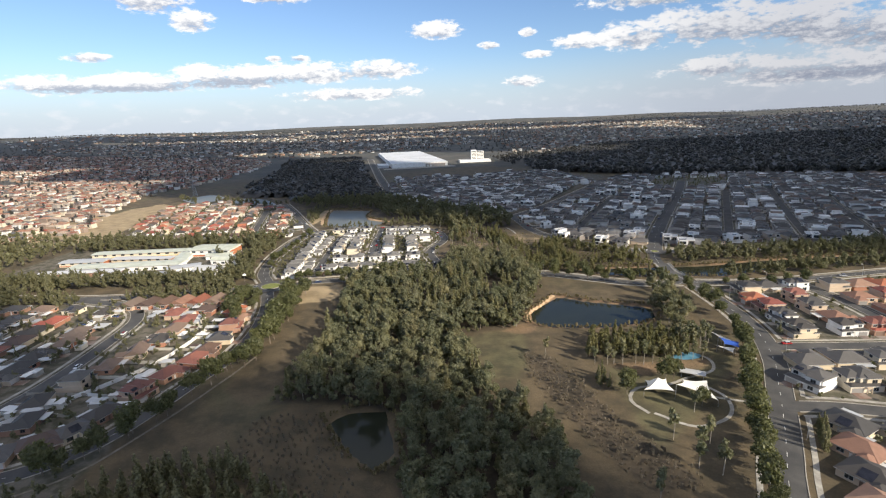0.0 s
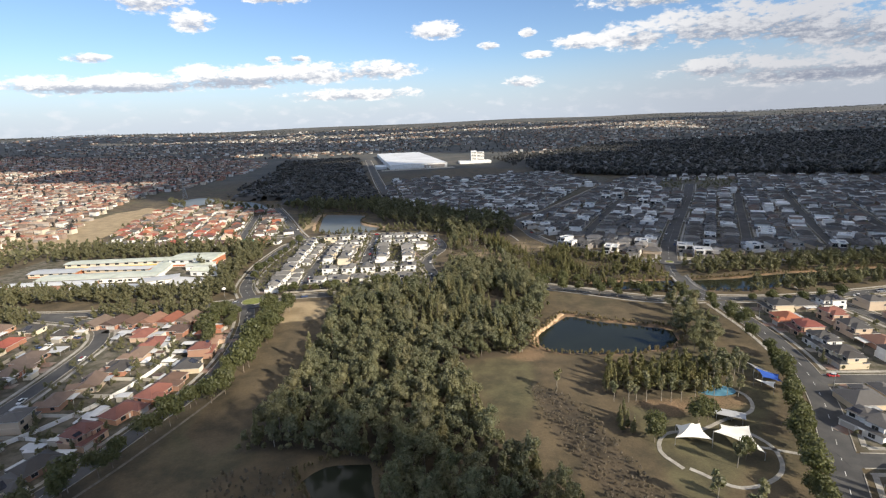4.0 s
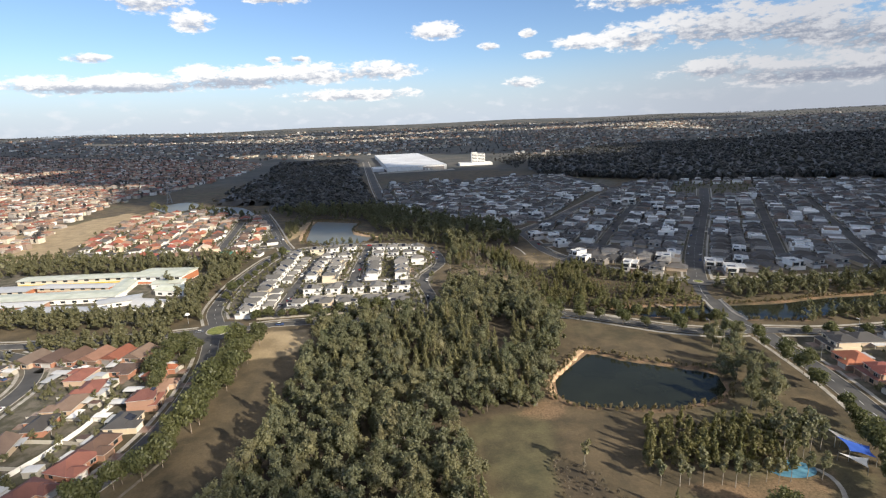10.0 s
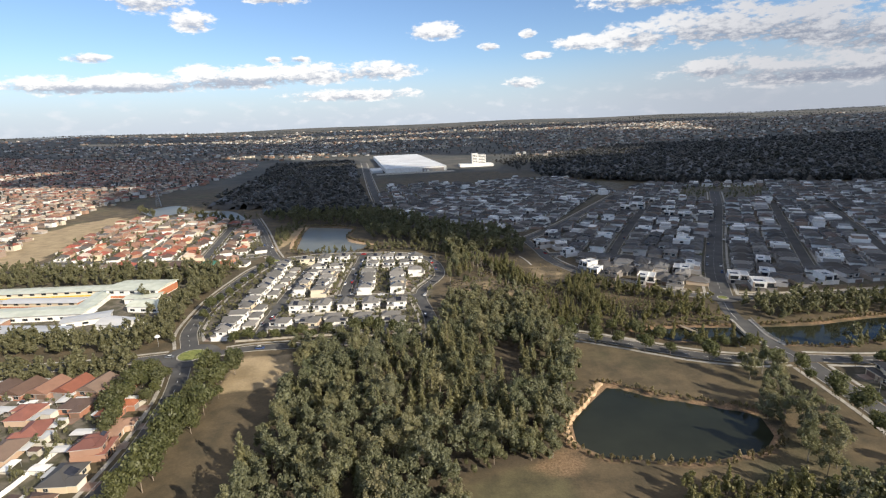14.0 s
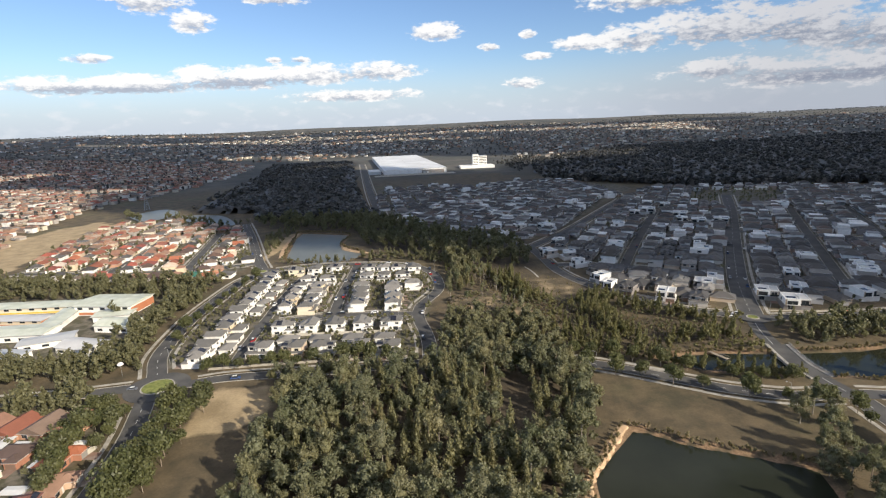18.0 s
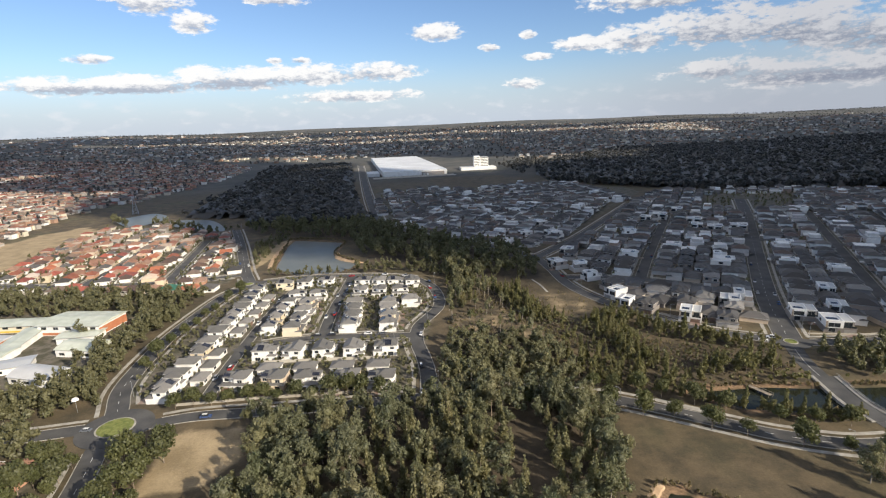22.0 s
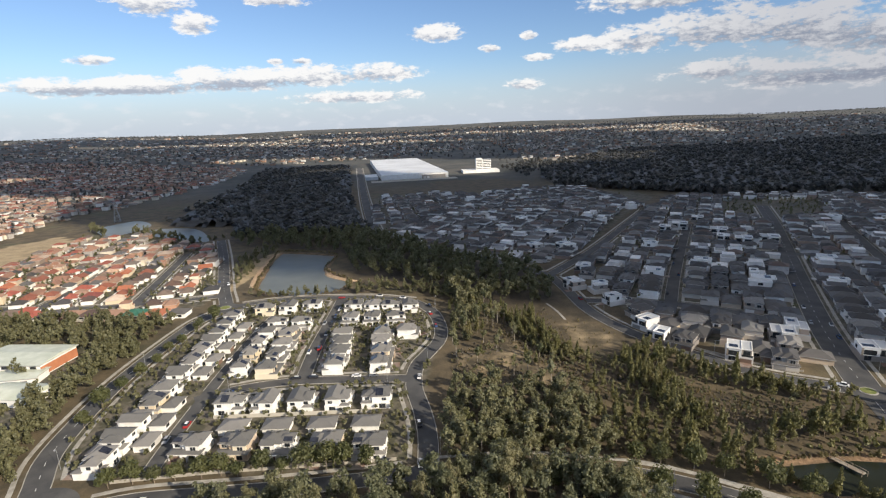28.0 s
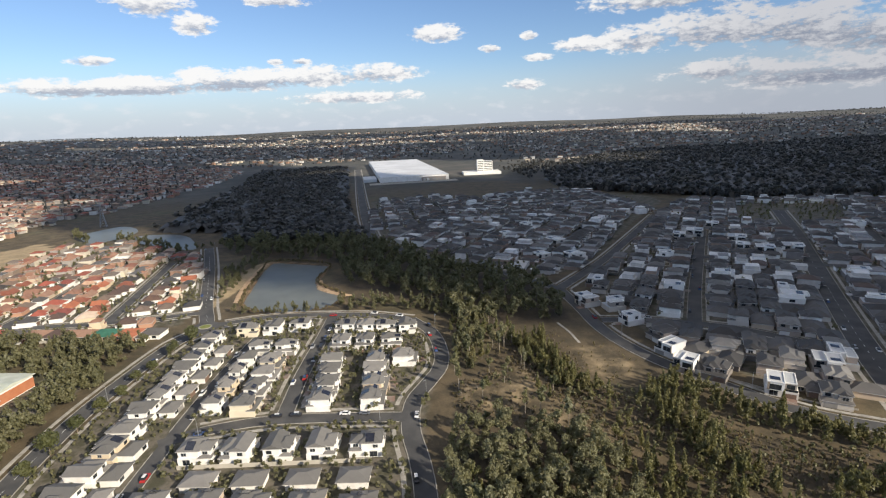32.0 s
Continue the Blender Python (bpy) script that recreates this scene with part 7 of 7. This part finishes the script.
# ---- park furniture and small things ----
def sail(name, corners, mat, label, peak=None):
    """A shade sail stretched between posts, sagging between its corners."""
    root = thing(name, label, "shade sail", "park shade sails")
    n, s = 8, Shape()
    if len(corners) == 3:
        corners = corners + corners[-1:]
    grid = []
    for i in range(n + 1):
        for j in range(n + 1):
            u, v = i / n, j / n
            p = [sum(w * c[k] for w, c in zip(((1 - u) * (1 - v), u * (1 - v), u * v, (1 - u) * v), corners)) for k in range(3)]
            cx, cy = sum(c[0] for c in corners) / 4, sum(c[1] for c in corners) / 4
            pinch = 0.22 * (4 * u * (1 - u) * (1 - 4 * v * (1 - v)) + 4 * v * (1 - v) * (1 - 4 * u * (1 - u)))
            grid.append((p[0] + (cx - p[0]) * pinch, p[1] + (cy - p[1]) * pinch, p[2] + (peak * (1 - max(abs(2 * u - 1), abs(2 * v - 1))) ** 1.4 if peak else -8 * u * (1 - u) * v * (1 - v))))
    for z in (0.0, -0.03):
        for i in range(n):
            for j in range(n):
                q = [i * (n + 1) + j, (i + 1) * (n + 1) + j, (i + 1) * (n + 1) + j + 1, i * (n + 1) + j + 1]
                s.face(*[(grid[k][0], grid[k][1], grid[k][2] + z) for k in (q if z == 0 else q[::-1])])
    part("canopy", s, mat, root)
    for x, y, z in corners[:4]:
        part("post", Shape().tube((x, y, -0.3), (x, y, z + 0.25), 0.1, 0.08, 8), STEEL, root)
    return root


def park():
    sail("shade_sail", [(78.5, 199, 3.2), (91, 197, 3.2), (91, 207, 3.6), (82, 207, 3.2)], SAIL, "white peaked shade sail over the playground", 3.4)
    sail("shade_sail", [(92.5, 200, 4.6), (105, 189, 3.0), (107, 203, 4.4), (98, 206, 3.6)], SAIL, "white stretched shade sail over the playground")
    sail("shade_sail", [(132, 252, 5.5), (141, 244, 3.2), (136, 247, 3.4)], SAIL, "white pointed shade sail beside blue cloth")
    sail("shade_sail", [(134, 247, 4.6), (142, 242, 3.6), (140, 236, 3.2), (133, 239, 4.2)], BLUE_SAIL, "blue shade sail on steel posts")
    sail("shade_sail", [(130, 240, 3.0), (137, 236, 3.4), (134, 232, 2.8)], SAIL, "small cream shade sail by the playground")
    root = thing("picnic_shelter", "long pale-roofed picnic shelter on posts", "shelter")
    part("roof", Shape().hip(-5, 5, -2, 2, 2.7, 0.2, 0.4, gable=True).turned(-0.5, 106, 214), FLAT_ROOF, root)
    for a, b in ((-4.5, -1.6), (4.5, -1.6), (-4.5, 1.6), (4.5, 1.6)):
        part("post", Shape().box(a - 0.08, a + 0.08, b - 0.08, b + 0.08, -0.2, 2.75).turned(-0.5, 106, 214), STEEL, root)
    part("table", Shape().box(-1, 1, -0.4, 0.4, 0.7, 0.78).box(-0.8, -0.6, -0.2, 0.2, -0.1, 0.7).box(0.6, 0.8, -0.2, 0.2, -0.1, 0.7).turned(-0.5, 106, 214), TIMBER, root)
    pad = Shape()
    ring = [(112 + 8 * math.cos(k * math.pi / 12) * (1 + 0.1 * math.sin(3 * k)), 236 + 4.5 * math.sin(k * math.pi / 12)) for k in range(24)]
    pad.face(*[(x, y, 0.1) for x, y in ring])
    whole("play_surface", pad, POOL_BLUE, "blue rubber play surface among the trees", "play surface", "", "structure")


def fences():
    """Cream boundary walls along and between the western lots."""
    rng = np.random.default_rng(13)

    def run(points, h, label, mat=FENCE):
        root = thing("garden_fence", label, "fence", "garden fences")
        line = [Vector(p) for p in points]
        part("panel", sweep(line, [(-0.06, h), (0.06, h), (0.06, -0.2), (-0.06, -0.2)]), mat, root)
        for p in line:
            part("post", Shape().box(p.x - 0.1, p.x + 0.1, p.y - 0.1, p.y + 0.1, -0.2, h + 0.1), FENCE, root)

    run([(-200, 184), (-184, 204), (-172, 220), (-162, 236), (-156, 252), (-153, 270), (-152, 292)], 2.0, "long cream garden wall between lots", WHITE)
    for k in range(7):
        y = 198 + 16 * k
        back = float(np.interp(y, (184, 236, 252, 292), (-190, -162, -156, -152)))
        run([(back - 30, y + 2), (back - 14, y + 1), (back - 0.3, y)], 1.7, "cream metal fence between back gardens")
        run([(back + 0.3, y), (back + 8, y - 1.5), (back + 15, y - 3)], 1.7, "cream metal fence between back gardens", WHITE if k % 2 else FENCE)
    for x0 in (-243, -274, -306):
        run([(x0, 150), (x0 + 1, 190), (x0 + 1, 230), (x0, 300)], 1.8, "long grey-cream back fence")
    run([(-124, 390), (-90, 394), (-45, 397), (-24, 399)], 1.3, "low pale front fence of the white estate")
    for y in (530, 548):
        run([(-70, y), (-50, y), (-30, y)], 1.7, "cream metal fence between back gardens")
    run([(-105, 430), (-70, 431), (-34, 432)], 1.7, "cream metal fence between back gardens")
    run([(-185, 556), (-230, 552), (-300, 556), (-380, 572)], 1.8, "long cream fence behind the terracotta quarter")
    run([(100, 566), (103, 590), (106, 625)], 1.8, "pale fence at the estate's edge")
    run([(190, 446), (215, 443), (250, 444), (300, 449)], 0.9, "low white front wall beside the footpath")
    run([(112, 500), (126, 482), (146, 463), (160, 456)], 0.9, "low white front wall beside the footpath")


def lamps():
    root = thing("street_lamp", "tall grey street lamp with a curved arm", "street lamp", "street lamps")
    part("pole", Shape().tube((0, 0, -0.3), (0, 0, 8.5), 0.1, 0.06, 8), STEEL, root)
    part("arm", Shape().tube((0, 0, 8.4), (1.6, 0, 9.0), 0.05, 0.04, 6), STEEL, root)
    part("lamp_head", Shape().box(1.4, 2.2, -0.16, 0.16, 8.92, 9.08, 0, 0.05), STEEL, root, "flat lamp head")
    for name, gap, shift in (("west_road", 9, 5.5), ("school_road", 10, 6), ("east_road", 9, 6.5), ("park_road", 9, 5), ("avenue", 10, 8), ("edge_road", 9, 5), ("estate_east", 9, 4.6), ("estate_cross", 9, 4.6)):
        line = LINES[name]
        for i in range(3, len(line) - 2, 2 * gap):
            ahead = (line[i + 1] - line[i]).normalized()
            p = line[i] + Vector((ahead.y, -ahead.x)) * shift
            if off_road(np.array([p.x]), np.array([p.y]), 0.5)[0]:
                copy_thing(root, pose(p.x, p.y, 0, 0, 0, math.degrees(math.atan2(ahead.x, -ahead.y)) + 90))
    forget(root)
    root = thing("dome_lamp", "white domed lamp on a grey pole by the roundabout", "street lamp")
    root.matrix_basis = pose(-166, 387, 0)
    part("pole", Shape().tube((0, 0, -0.3), (0, 0, 6), 0.1, 0.08, 8), STEEL, root)
    dome = Shape()
    for k in range(4):
        a, b = k * math.pi / 8, (k + 1) * math.pi / 8
        dome.tube((0, 0, 6 + 1.3 * math.sin(a)), (0, 0, 6 + 1.3 * math.sin(b)), 1.5 * math.cos(a), max(0.02, 1.5 * math.cos(b)), 14)
    part("dome", dome, WHITE, root, "white dome")


def pylon(x, y, size=1.0):
    root = thing("power_pylon", "grey steel lattice power pylon in the dry easement", "pylon", "power pylons")
    root.matrix_basis = pose(x, y, 0, 0, 0, 25) @ Matrix.Diagonal((size, size, size, 1))
    legs = ((-1, -1), (1, -1), (1, 1), (-1, 1))
    for sx, sy in legs:
        part("leg", Shape().tube((sx * 4, sy * 4, -0.5), (sx * 0.9, sy * 0.9, 24), 0.28, 0.18, 5).tube((sx * 0.9, sy * 0.9, 24), (sx * 0.4, sy * 0.4, 38), 0.18, 0.12, 5), STEEL, root)
    for k in range(7):
        z0, z1 = 3.4 * k, 3.4 * (k + 1)
        r0, r1 = 4 - 3.1 * z0 / 24, 4 - 3.1 * z1 / 24
        brace = Shape()
        for (ax, ay), (bx, by) in zip(legs, legs[1:] + legs[:1]):
            brace.tube((ax * r0, ay * r0, z0), (bx * r1, by * r1, z1), 0.1, 0.1, 4)
            brace.tube((bx * r0, by * r0, z0), (ax * r1, ay * r1, z1), 0.1, 0.1, 4)
        part("brace", brace, STEEL, root)
    for z, w in ((25, 8), (30, 7), (35, 6)):
        part("arm", Shape().tube((-w, 0, z + 0.6), (w, 0, z + 0.6), 0.14, 0.14, 5).tube((-w, 0, z + 0.6), (0, 0, z + 2), 0.1, 0.1, 4).tube((w, 0, z + 0.6), (0, 0, z + 2), 0.1, 0.1, 4), STEEL, root)


park()
fences()
lamps()
pylon(-478, 955)
